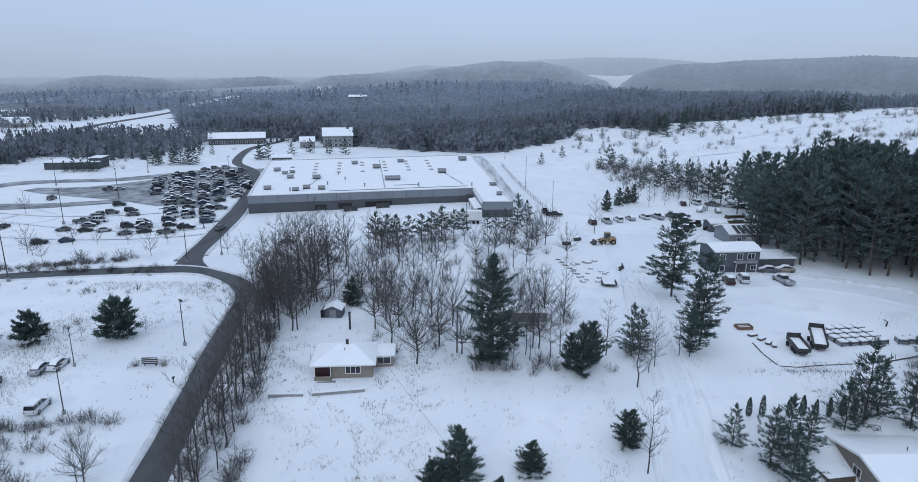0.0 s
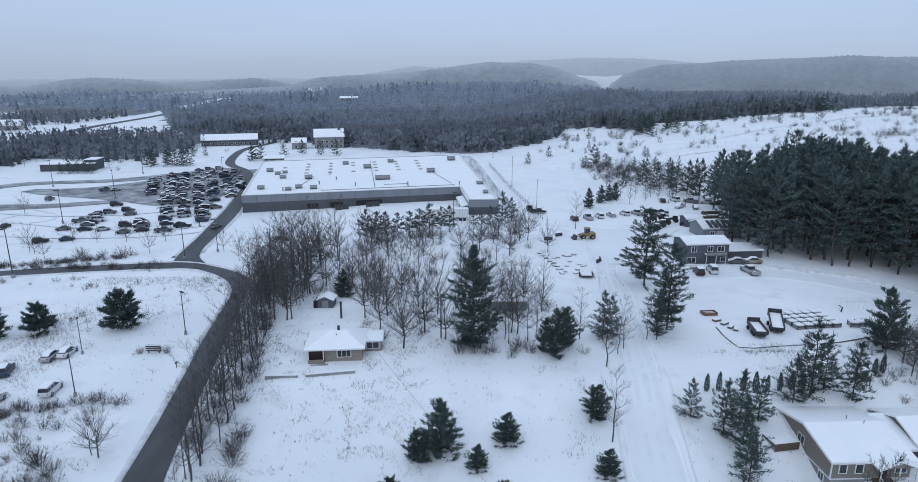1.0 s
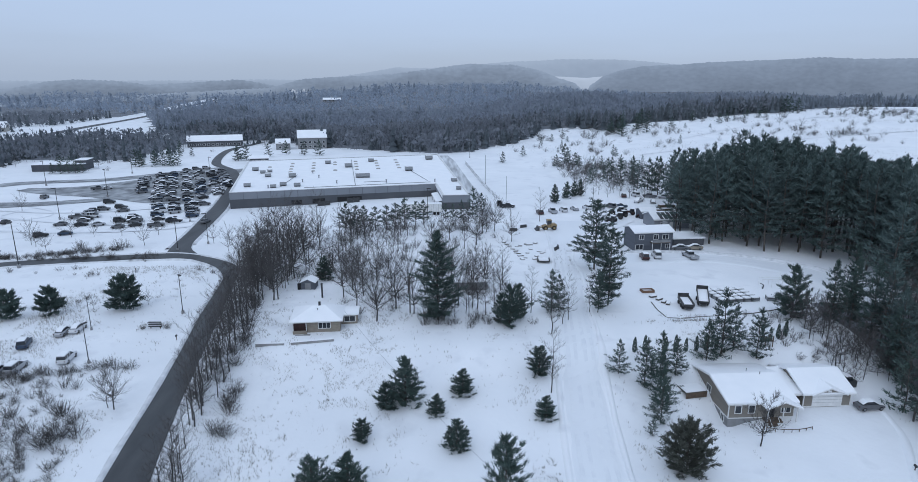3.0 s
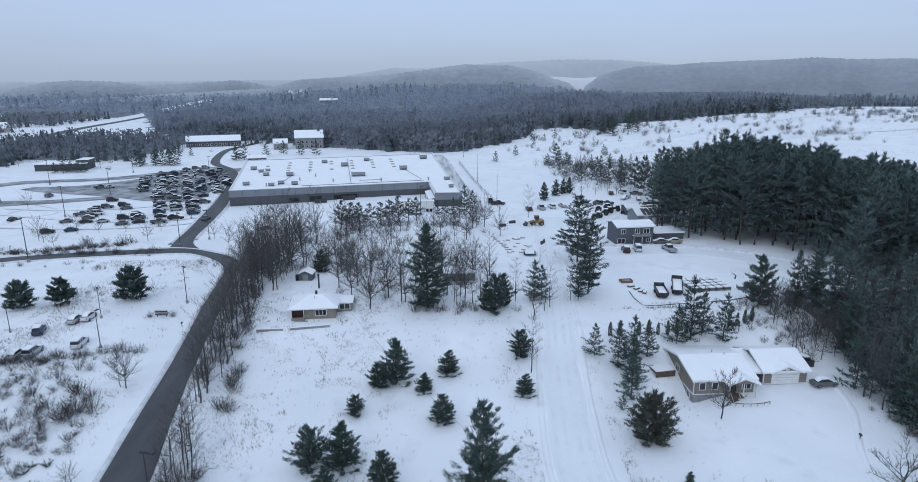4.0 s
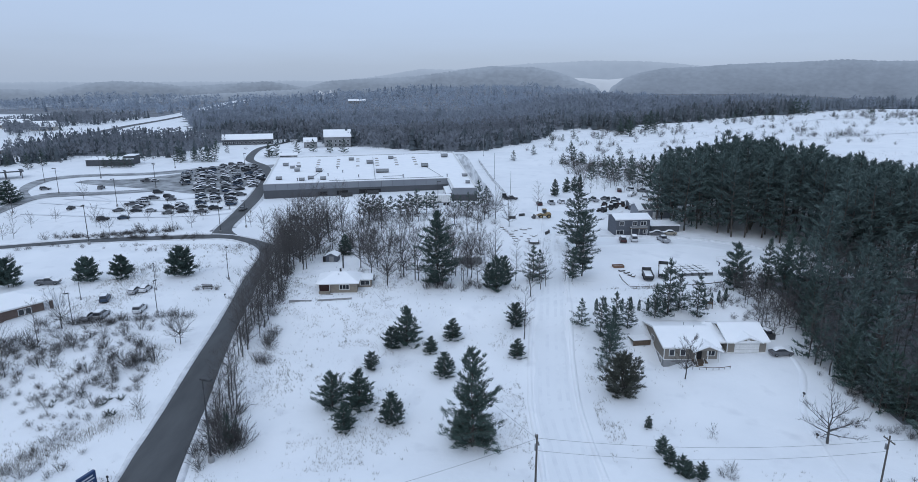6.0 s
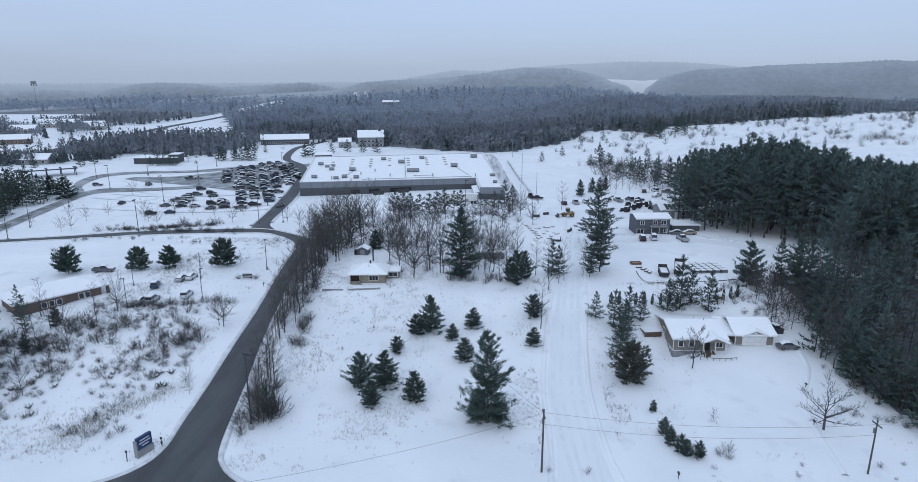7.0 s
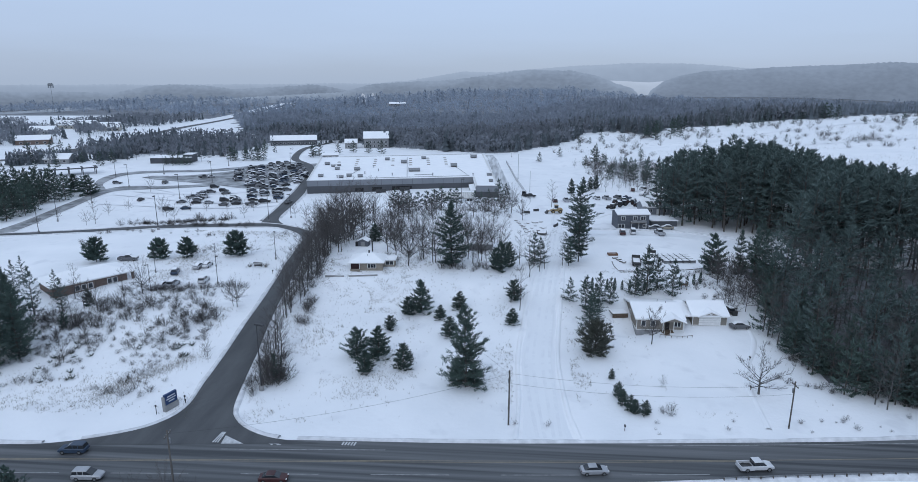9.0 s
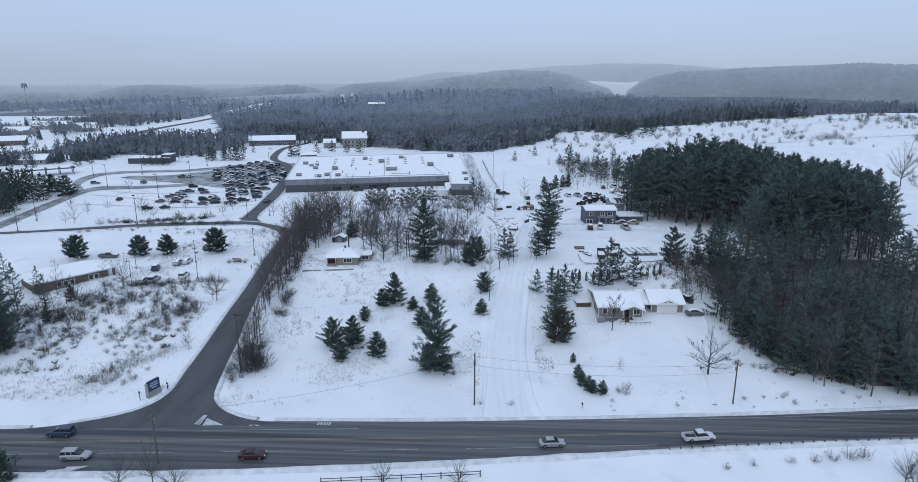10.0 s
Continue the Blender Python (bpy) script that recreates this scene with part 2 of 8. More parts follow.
TAN = surface("tan_brick", (0.22, 0.19, 0.155), (0.30, 0.265, 0.22), 0.85, 1.2, 4, 0.2, 9, stretch=(1, 1, 3))
BRICK = surface("red_brown_brick", (0.13, 0.095, 0.082), (0.19, 0.145, 0.125), 0.85, 1.5, 4, 0.2, 9, stretch=(1, 1, 3))
SLATE = surface("slate_blue_siding", (0.085, 0.095, 0.115), (0.12, 0.13, 0.15), 0.75, 0.5, 4, 0.3, 6, stretch=(0.15, 0.15, 2.2))
# near-black for dark doors, and for painted shade in solid openings
DARK = surface("door_black_and_opening_shade", (0.018, 0.018, 0.02), (0.03, 0.03, 0.032), 0.8, 1, 2, 0.0)
RED_DARK = surface("dark_red_door", (0.030, 0.016, 0.016), (0.05, 0.022, 0.022), 0.6, 2, 3, 0.05)
CONCRETE = surface("grey_concrete", (0.24, 0.24, 0.24), (0.36, 0.36, 0.355), 0.85, 1, 5, 0.2, 9)
FAR_WALL = surface("far_wall", (0.22, 0.225, 0.235), (0.28, 0.285, 0.29), 0.85, 0.4, 4, 0.0, rnd=0.25)
BEIGE = surface("beige_siding", (0.40, 0.385, 0.35), (0.46, 0.44, 0.40), 0.8, 0.4, 4, 0.1, 6)
SIGN_BLUE = surface("blue_sign_face", (0.03, 0.06, 0.14), (0.04, 0.075, 0.17), 0.4, 1, 3, 0.0)
LIGHT_BAR = surface("pale_sign_bars", (0.55, 0.58, 0.62), (0.65, 0.68, 0.7), 0.5, 1, 3, 0.0)
PAINTS = {
    "white": surface("white_car_paint", (0.55, 0.56, 0.58), (0.65, 0.66, 0.68), 0.3, 1, 3, 0.0, gloss=0.5),
    "silver": surface("silver_car_paint", (0.33, 0.34, 0.36), (0.42, 0.43, 0.45), 0.3, 1, 3, 0.0, metal=0.3),
    "grey": surface("grey_car_paint", (0.10, 0.105, 0.115), (0.15, 0.155, 0.165), 0.3, 1, 3, 0.0),
    "black": surface("black_car_paint", (0.02, 0.022, 0.026), (0.04, 0.042, 0.046), 0.3, 1, 3, 0.0),
    "blue": surface("dark_blue_car_paint", (0.03, 0.05, 0.085), (0.05, 0.075, 0.115), 0.3, 1, 3, 0.0),
    "red": surface("dark_red_car_paint", (0.05, 0.02, 0.022), (0.075, 0.03, 0.031), 0.3, 1, 3, 0.0),
    "tan": surface("tan_car_paint", (0.26, 0.23, 0.18), (0.34, 0.31, 0.26), 0.3, 1, 3, 0.0),
}


def see_through(m, share):
    """Twigs that let part of the light through from behind."""
    n, l = m.node_tree.nodes, m.node_tree.links
    b, out = n["Principled BSDF"], n["Material Output"]
    tr, mx = n.new("ShaderNodeBsdfTranslucent"), n.new("ShaderNodeMixShader")
    l.new(b.inputs["Base Color"].links[0].from_socket, tr.inputs["Color"])
    mx.inputs[0].default_value = share
    l.new(b.outputs[0], mx.inputs[1])
    l.new(tr.outputs[0], mx.inputs[2])
    l.new(mx.outputs[0], out.inputs["Surface"])


# light passing through evens out the contrast in the hazed belts
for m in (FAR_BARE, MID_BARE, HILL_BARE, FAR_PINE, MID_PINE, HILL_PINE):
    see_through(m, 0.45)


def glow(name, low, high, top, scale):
    """Far distance that glows by itself, its haze painted in: paler towards its top."""
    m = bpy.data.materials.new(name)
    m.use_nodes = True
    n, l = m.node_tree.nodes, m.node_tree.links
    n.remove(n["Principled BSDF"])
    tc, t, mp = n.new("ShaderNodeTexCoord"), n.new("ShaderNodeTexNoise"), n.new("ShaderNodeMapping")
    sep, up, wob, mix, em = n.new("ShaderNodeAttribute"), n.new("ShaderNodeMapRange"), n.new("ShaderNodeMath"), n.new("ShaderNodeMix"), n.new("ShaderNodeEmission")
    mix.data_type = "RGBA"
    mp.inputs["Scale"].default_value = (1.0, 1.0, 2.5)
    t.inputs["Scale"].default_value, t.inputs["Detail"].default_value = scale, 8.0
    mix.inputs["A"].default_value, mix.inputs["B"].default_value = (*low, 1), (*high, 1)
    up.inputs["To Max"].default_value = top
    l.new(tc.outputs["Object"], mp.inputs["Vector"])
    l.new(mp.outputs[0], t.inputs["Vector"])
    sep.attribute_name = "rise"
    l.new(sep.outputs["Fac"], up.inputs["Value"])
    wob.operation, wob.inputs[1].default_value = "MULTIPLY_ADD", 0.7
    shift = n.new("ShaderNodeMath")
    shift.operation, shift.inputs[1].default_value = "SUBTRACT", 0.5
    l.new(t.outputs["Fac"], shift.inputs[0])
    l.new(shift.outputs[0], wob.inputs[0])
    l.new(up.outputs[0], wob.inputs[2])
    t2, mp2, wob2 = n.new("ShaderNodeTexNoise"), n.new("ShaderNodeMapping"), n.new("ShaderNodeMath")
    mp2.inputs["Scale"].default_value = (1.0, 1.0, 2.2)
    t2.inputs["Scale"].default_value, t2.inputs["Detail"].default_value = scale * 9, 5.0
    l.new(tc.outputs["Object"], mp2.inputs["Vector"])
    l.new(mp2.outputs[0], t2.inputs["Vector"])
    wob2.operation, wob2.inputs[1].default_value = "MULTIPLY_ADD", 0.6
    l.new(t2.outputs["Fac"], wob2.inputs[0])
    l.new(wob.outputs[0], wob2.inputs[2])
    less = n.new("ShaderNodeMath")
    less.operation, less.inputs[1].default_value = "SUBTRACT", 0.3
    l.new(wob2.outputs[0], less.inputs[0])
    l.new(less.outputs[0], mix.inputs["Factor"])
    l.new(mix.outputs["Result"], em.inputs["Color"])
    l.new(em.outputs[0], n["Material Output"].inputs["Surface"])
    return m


# ---- ground ----
def axis(a, b, step, low, high):
    near = np.arange(a, b + step / 2, step)
    grow = []
    d, at = step, 0.0
    while at < 5000:
        d *= 1.12
        at += d
        grow.append(at)
    grow = np.array(grow)
    left, right = (a - grow)[::-1], b + grow
    return np.concatenate([left[left > low], near, right[right < high]])


def wood_edge(x):
    """Where the woods behind the store begin."""
    return np.interp(x, [-420, -340, -300, -250, -200, -130, -68, -36, 9, 26, 33, 52, 72, 84, 105, 120, 132, 145, 165, 207, 232, 290, 346, 480, 900], [740, 730, 650, 545, 475, 452, 405, 385, 366, 374, 389, 408, 430, 464, 468, 458, 432, 454, 473, 475, 480, 500, 560, 640, 720])


def in_strip(x, y):
    """The open strip of fields and road in the west valley."""
    c = np.interp(y, [380, 500, 600, 700, 900, 1150], [-318, -331, -350, -354, -360, -352])
    return (y > 330) & (np.abs(x - c) < np.interp(y, [380, 500, 600, 900, 1150], [20, 13, 15, 13, 11]))


def open_land(x, y):
    return in_strip(x, y) | ((x < -395) & (y < 640)) | ((x < -455) & (y < 800)) | ((x > 420) & (y < 600) & (y > 150))


xs, ys = axis(-230, 270, 3.0, -4300, 4300), axis(-110, 380, 3.0, -900, 4600)
gx, gy = np.meshgrid(xs, ys)
gh = terrain(gx, gy)
road_gap = np.abs(gy - (north_edge(gx) + south_edge(gx)) / 2)
for i in range(gx.shape[0]):
    for j in range(gx.shape[1]):
        x, y = gx[i, j], gy[i, j]
        if abs(x) < 300 and y < 480:
            calm = 0.25 if (road_gap[i, j] < 16 or x < -28) else 1.0
            gh[i, j] += calm * (0.16 * noise.noise((x * 0.11, y * 0.11, 3.1)) + 0.07 * noise.noise((x * 0.4, y * 0.4, 7.7)))
            if y < -2:
                gh[i, j] += 0.35 * noise.noise((x * 0.08, y * 0.08, 9.0))
rows_n, cols_n = gx.shape
gverts = np.stack([gx.ravel(), gy.ravel(), gh.ravel()], 1).tolist()
idx = np.arange(rows_n * cols_n).reshape(rows_n, cols_n)
gfaces = np.stack([idx[:-1, :-1], idx[:-1, 1:], idx[1:, 1:], idx[1:, :-1]], -1).reshape(-1, 4)
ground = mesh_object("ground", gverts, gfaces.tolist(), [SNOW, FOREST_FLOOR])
tagged(ground, "snow-covered ground sloping up from the road to low hills", "ground", kind="structure")
mx, my = (gx[:-1, :-1] + gx[1:, 1:]) / 2, (gy[:-1, :-1] + gy[1:, 1:]) / 2
# ground set darker under the pine stand, tree belts and woods
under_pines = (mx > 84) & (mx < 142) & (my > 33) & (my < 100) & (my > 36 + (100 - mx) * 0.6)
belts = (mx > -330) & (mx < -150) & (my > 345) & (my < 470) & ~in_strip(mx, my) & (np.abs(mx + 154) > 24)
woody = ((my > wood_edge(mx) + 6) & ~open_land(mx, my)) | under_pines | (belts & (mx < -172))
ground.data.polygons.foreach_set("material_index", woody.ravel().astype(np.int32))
ground.data.polygons.foreach_set("use_smooth", np.ones(woody.size, bool))


def curve_through(points, n):
    """n points spread evenly on a soft curve through the given ones."""
    p = np.array(points, float)
    p = np.vstack([2 * p[0] - p[1], p, 2 * p[-1] - p[-2]])
    out_pts = []
    for i in range(1, len(p) - 2):
        for u in np.linspace(0, 1, 16, endpoint=False):
            a, b, c, d = p[i - 1], p[i], p[i + 1], p[i + 2]
            out_pts.append(0.5 * (2 * b + (c - a) * u + (2 * a - 5 * b + 4 * c - d) * u ** 2 + (3 * b - a - 3 * c + d) * u ** 3))
    out_pts.append(p[-2])
    q = np.array(out_pts)
    s = np.concatenate([[0], np.cumsum(np.hypot(*np.diff(q, axis=0).T))])
    t = np.linspace(0, s[-1], n)
    return np.stack([np.interp(t, s, q[:, 0]), np.interp(t, s, q[:, 1])], 1)


def merge(chunks):
    verts, faces = [], []
    for v, f in chunks:
        o = len(verts)
        verts.extend(v)
        faces.extend(tuple(i + o for i in q) for q in f)
    return verts, faces


def strip(name, left, right, lift, material, across=6):
    """A road surface between two edge lines, laid on the land."""
    verts, faces = [], []
    n = len(left)
    for i in range(n):
        for k in range(across + 1):
            x, y = left[i] + (right[i] - left[i]) * k / across
            verts.append((x, y, gz(x, y) + lift - (0.3 if "track" in name and k in (0, across) else 0.0)))
    for i in range(n - 1):
        for k in range(across):
            a = i * (across + 1) + k
            faces.append((a, a + 1, a + across + 2, a + across + 1))
    return mesh_object(name, verts, faces, material)


def bank(line, width, height, seed, shift=0.0):
    """A low uneven ridge of ploughed snow along a line."""
    prof_ = ((-0.5, 0.0), (-0.28, 0.75), (0.0, 1.0), (0.3, 0.6), (0.5, 0.0))
    verts, faces = [], []
    d = np.gradient(line, axis=0)
    d /= np.maximum(1e-6, np.hypot(d[:, 0], d[:, 1]))[:, None]
    for i, (x, y) in enumerate(line):
        nx, ny = -d[i, 1], d[i, 0]
        w = width * (1 + 0.5 * noise.noise((x * 0.13, y * 0.13, seed)))
        hgt = height * (1 + 0.8 * noise.noise((x * 0.2, y * 0.2, seed + 4)))
        for u, v in prof_:
            px, py = x + nx * (u * w + shift), y + ny * (u * w + shift)
            verts.append((px, py, gz(px, py) + 0.06 + v * max(0.03, hgt) - (0.12 if v == 0 else 0)))
    m = len(prof_)
    for i in range(len(line) - 1):
        for k in range(m - 1):
            a = i * m + k
            faces.append((a, a + 1, a + m + 1, a + m))
    return verts, faces


hx = np.arange(-420, 520, 4.0)
north = np.stack([hx, north_edge(hx)], 1)
south = np.stack([hx, south_edge(hx)], 1)
tagged(strip("road_highway", north, south, 0.13, HIGHWAY, 10), "wet grey asphalt highway with worn lane lines", "road", kind="structure")
west_edge = curve_through([(-62, 9.6), (-54, 11.2), (-47.5, 13.6), (-42.2, 16.6), (-39.2, 20.6), (-38.4, 25), (-38.9, 33), (-40.3, 53.4), (-41.4, 67), (-43.3, 82.3), (-46.4, 101.7), (-49, 119.3), (-50.9, 130), (-55.7, 139.5), (-63.2, 146), (-70.3, 148.2), (-86, 147.1), (-114.5, 141.5), (-152, 128.7), (-230, 108)], 170)
east_edge = curve_through([(-10, 14.4), (-18.5, 15.3), (-24.2, 17.7), (-28, 21.3), (-29.8, 25.3), (-31.6, 34.2), (-33.2, 44.3), (-34.9, 54.8), (-37.1, 69.8), (-38.6, 82), (-42.6, 105), (-45.9, 122), (-47.6, 132), (-48.6, 137), (-52.5, 143.2), (-61.1, 149.5), (-72, 153.5), (-88, 152), (-116, 146.5), (-154, 132.6), (-230, 112.5)], 170)
tagged(strip("road_side", west_edge, east_edge, 0.16, ASPHALT), "dark asphalt side road winding past a store", "road", kind="structure")
n_west = curve_through([(-74, 148), (-75.5, 154.7), (-77, 165), (-78.6, 182), (-81.9, 210.7), (-87, 239.6), (-92, 262), (-106, 300), (-124, 330), (-137, 390), (-133, 425), (-129, 445)], 90)
n_east = curve_through([(-62, 148.5), (-68.6, 156.5), (-71, 162), (-72.6, 172), (-75.3, 205), (-81.5, 236), (-86.5, 262), (-100, 299), (-119, 331), (-132, 390), (-128, 425), (-125, 445)], 90)
tagged(strip("road_north", n_west, n_east, 0.19, ASPHALT), "dark asphalt road beside the store parking lot", "road", kind="structure")
d_a = curve_through([(-158, 128), (-161, 135.2), (-163.4, 149), (-167.4, 174), (-169.6, 193), (-169.5, 208), (-160, 213.5), (-149, 216), (-127, 225.6), (-118.7, 231.8), (-98, 240), (-88, 244)], 80)
d_b = curve_through([(-168, 126), (-169, 138), (-170.7, 155.4), (-174.6, 178), (-175.6, 194), (-177.5, 210), (-172, 221), (-153, 223.2), (-129.6, 231.1), (-121, 237.4), (-100, 246), (-88, 250)], 80)
tagged(strip("road_west", d_a, d_b, 0.13, WET_LOT), "half-cleared snowy road around the parking lot", "road", kind="structure")
l_a = curve_through([(-172, 205), (-178, 214), (-187.5, 227), (-192, 248), (-188, 258), (-176, 263.7), (-155.5, 268), (-139, 276), (-121, 293), (-110, 303)], 60)
l_b = curve_through([(-178, 203), (-184, 216), (-195, 232), (-200, 252), (-194, 265), (-179, 270.7), (-159, 275), (-144, 285), (-124.5, 303), (-114, 312)], 60)
tagged(strip("road_lane", l_a, l_b, 0.16, WET_LOT), "wet ploughed lane along the top of the parking lot", "road", kind="structure")
v_a = curve_through([(-420, 268), (-330, 282), (-290, 320), (-300, 380), (-313, 470), (-333, 590), (-339, 700), (-345, 900), (-338, 1100)], 60)
v_b = curve_through([(-424, 277), (-334, 291), (-300, 326), (-310, 382), (-323, 472), (-343, 592), (-348, 702), (-354, 902), (-347, 1102)], 60)
tagged(strip("road_valley", v_a, v_b, 0.25, ASPHALT, 2), "distant asphalt road along a snowy valley field", "road", kind="structure")
drive_w = curve_through([(22.5, 17.8), (23.3, 30), (23.6, 52), (27.6, 85), (33, 118), (36.5, 142), (40, 178)], 60)
drive_e = curve_through([(33, 18.4), (31.6, 30), (31.6, 52), (35.2, 85), (39.5, 118), (43, 142), (70, 178)], 60)
tagged(strip("track_drive", drive_w, drive_e, 0.16, PACKED), "packed snow driveway with tyre ruts", "driveway", kind="structure")
yard_a = curve_through([(40, 125), (58, 127), (76, 128), (92, 117), (96, 108), (120, 104)], 40)
yard_b = curve_through([(40, 139), (58, 138), (80, 136), (97, 126), (108, 112), (130, 110)], 40)
tagged(strip("track_yard", yard_a, yard_b, 0.14, PACKED), "packed grey snow lane curving around a yard", "driveway", kind="structure")
apron_b = curve_through([(76.5, 66.5), (75.5, 58), (69, 44), (66, 25)], 24)
lot_a = curve_through([(-178, 246), (-166, 240), (-150, 235), (-130, 229), (-113, 221), (-96, 218), (-90, 214)], 40)
lot_b = curve_through([(-176, 252), (-160, 254), (-148, 262), (-134, 278), (-118, 294), (-105, 304), (-98, 308)], 40)
tagged(strip("pavement_lot", lot_a, lot_b, 0.10, WET_LOT, 20), "half-cleared asphalt parking lot streaked with snow", "parking lot", kind="structure")



def rut(points, width, seed):
    """A shallow dirty wheel track pressed into the snow."""
    line = curve_through(points, 90)
    V, F = [], []
    d = np.gradient(line, axis=0)
    d /= np.hypot(d[:, 0], d[:, 1])[:, None]
    for i, (x, y) in enumerate(line):
        w = width * (0.7 + 0.6 * abs(noise.noise((x * 0.3, y * 0.3, seed))))
        for s in (-1, 1):
            px, py = x - d[i, 1] * w * s / 2, y + d[i, 0] * w * s / 2
            V.append((px, py, gz(px, py) + 0.167))
    for i in range(len(line) - 1):
        F.append((2 * i, 2 * i + 1, 2 * i + 3, 2 * i + 2))
    return V, F


RUT = surface("rutted_snow", (0.735, 0.755, 0.79), (0.83, 0.85, 0.87), 0.6, 0.5, 6, 0.4, 4.0)
tracks = []
for k, off in enumerate((-2.4, -0.9, 1.0, 2.5)):
    tracks.append(rut([(28 + off * 0.8, 19), (27.4 + off, 35), (27.6 + off, 52), (31.4 + off * 0.9, 85), (36 + off * 0.8, 118), (40 + off, 150)], 0.8, k))
tracks += [rut([(40.5, 128.5), (58, 130), (77, 131), (93, 120), (100, 108)], 0.5, 7), rut([(40.5, 130.5), (58, 132), (78, 133), (95, 122), (102, 109)], 0.5, 8)]
tracks += [rut([(-165, 200), (-148, 196), (-128, 190), (-108, 187), (-90, 188), (-80, 192)], 1.4, 12), rut([(-160, 182), (-140, 180), (-120, 178), (-100, 179), (-86, 182), (-78, 186)], 1.6, 13), rut([(-152, 214), (-140, 207), (-136, 199), (-144, 194), (-153, 199), (-150, 208)], 0.8, 14), rut([(-160, 208), (-140, 204), (-120, 205), (-104, 210), (-92, 214), (-84, 216)], 1.4, 15)]
tracks += [rut([(150, 372), (185, 396), (214, 414), (260, 432), (306, 453), (380, 480), (470, 500)], 3.4, 21), rut([(120, 330), (180, 345), (250, 352), (330, 352), (420, 344)], 2.2, 22)]
tagged(mesh_object("trim_wheel_tracks", *merge(tracks), RUT), "shallow wheel tracks in the packed snow", "wheel tracks", kind="structure")

SLUSH = surface("dirty_track_snow", (0.36, 0.37, 0.385), (0.78, 0.80, 0.82), 0.7, 0.6, 6, 0.3, 4.0, stretch=(1.0, 0.08, 1.0), contrast=1.3)
side_w = curve_through([(19, 190), (17.5, 203), (14.5, 240), (11, 280), (7, 330), (5, 350), (4, 360)], 60)
side_e = curve_through([(29, 190), (26, 203), (22, 240), (18.5, 280), (14.5, 330), (12, 350), (11, 360)], 60)
tagged(strip("track_side", side_w, side_e, 0.14, SLUSH), "slushy rutted lane along the side of the store", "driveway", kind="structure")

# painted lines
chunks = []


def painted(x0, x1, off, width, step=3.0, lift=0.137):
    px = np.arange(x0, x1 + 0.01, step)
    line = np.stack([px, highway_line(px) + off], 1)
    v, f = [], []
    for x, y in line:
        v += [(x, y - width / 2, gz(x, y) + lift), (x, y + width / 2, gz(x, y) + lift)]
    for i in range(len(line) - 1):
        f.append((2 * i, 2 * i + 1, 2 * i + 3, 2 * i + 2))
    return v, f


def mark(points, lift=0.142):
    """One painted shape on the road, from its outline."""
    return [(x, y, gz(x, y) + lift) for x, y in points], [tuple(range(len(points)))]


yellow_lines = merge([painted(-420, 60, -0.85, 0.15), painted(-420, 60, -1.2, 0.15), painted(60, 520, -0.9, 0.15)])
tagged(mesh_object("trim_centre_line", *yellow_lines, PAINT_Y), "worn yellow double centre line", "road marking", kind="structure")
for x0, x1, off in [(-26, 3, 2.1), (44, 300, 3.35), (-420, -62, 2.6)] + [(x, x + 14, -4.5) for x in range(-300, 60, 20)]:
    chunks.append(painted(x0, x1, off, 0.16))
tagged(mesh_object("trim_lane_lines", *merge(chunks), PAINT_W), "worn white lane lines", "road marking", kind="structure")
turn_arrow = [(-18.9, 13.75), (-18.0, 14.5), (-17.95, 14.1), (-17.3, 14.1), (-16.9, 13.6), (-16.6, 13.6), (-16.6, 13.35), (-17.1, 13.3), (-17.5, 13.6), (-17.95, 13.65), (-18.0, 13.2)]
lane_bars = [mark([(-6.6 + 0.5 * k, 14.2), (-6.3 + 0.5 * k, 14.2), (-6.2 + 0.5 * k, 15.2), (-6.5 + 0.5 * k, 15.2)]) for k in range(5)]
island = [mark([(-26.6, 12.9), (-22.9, 13.2), (-26.9, 15.4)], 0.2)]
for k in range(3):
    island.append(mark([(-28.3 + 0.42 * k, 13.2), (-28.05 + 0.42 * k, 13.2), (-27.75 + 0.25 * k, 16.4), (-28.0 + 0.25 * k, 16.4)], 0.2))
south_arrow = [mark([(-45.2, -1.7), (-43.2, -1.75), (-42.0, -0.9), (-41.8, -1.3), (-39.2, 0.55), (-42.6, 0.1), (-42.4, -0.3), (-43.8, -0.75), (-45.0, -0.9)])]
SALTED = surface("salt_white_paint", (0.62, 0.63, 0.64), (0.36, 0.37, 0.38), 0.7, 1.6, 6, 0.0)
tagged(mesh_object("trim_road_arrows", *merge([mark(turn_arrow)] + lane_bars + island + south_arrow), SALTED), "white painted arrows, bars and splitter island", "road marking", kind="structure")

# ploughed snow along the roads
def between(line, y0, y1):
    return line[(line[:, 1] >= y0) & (line[:, 1] <= y1)]


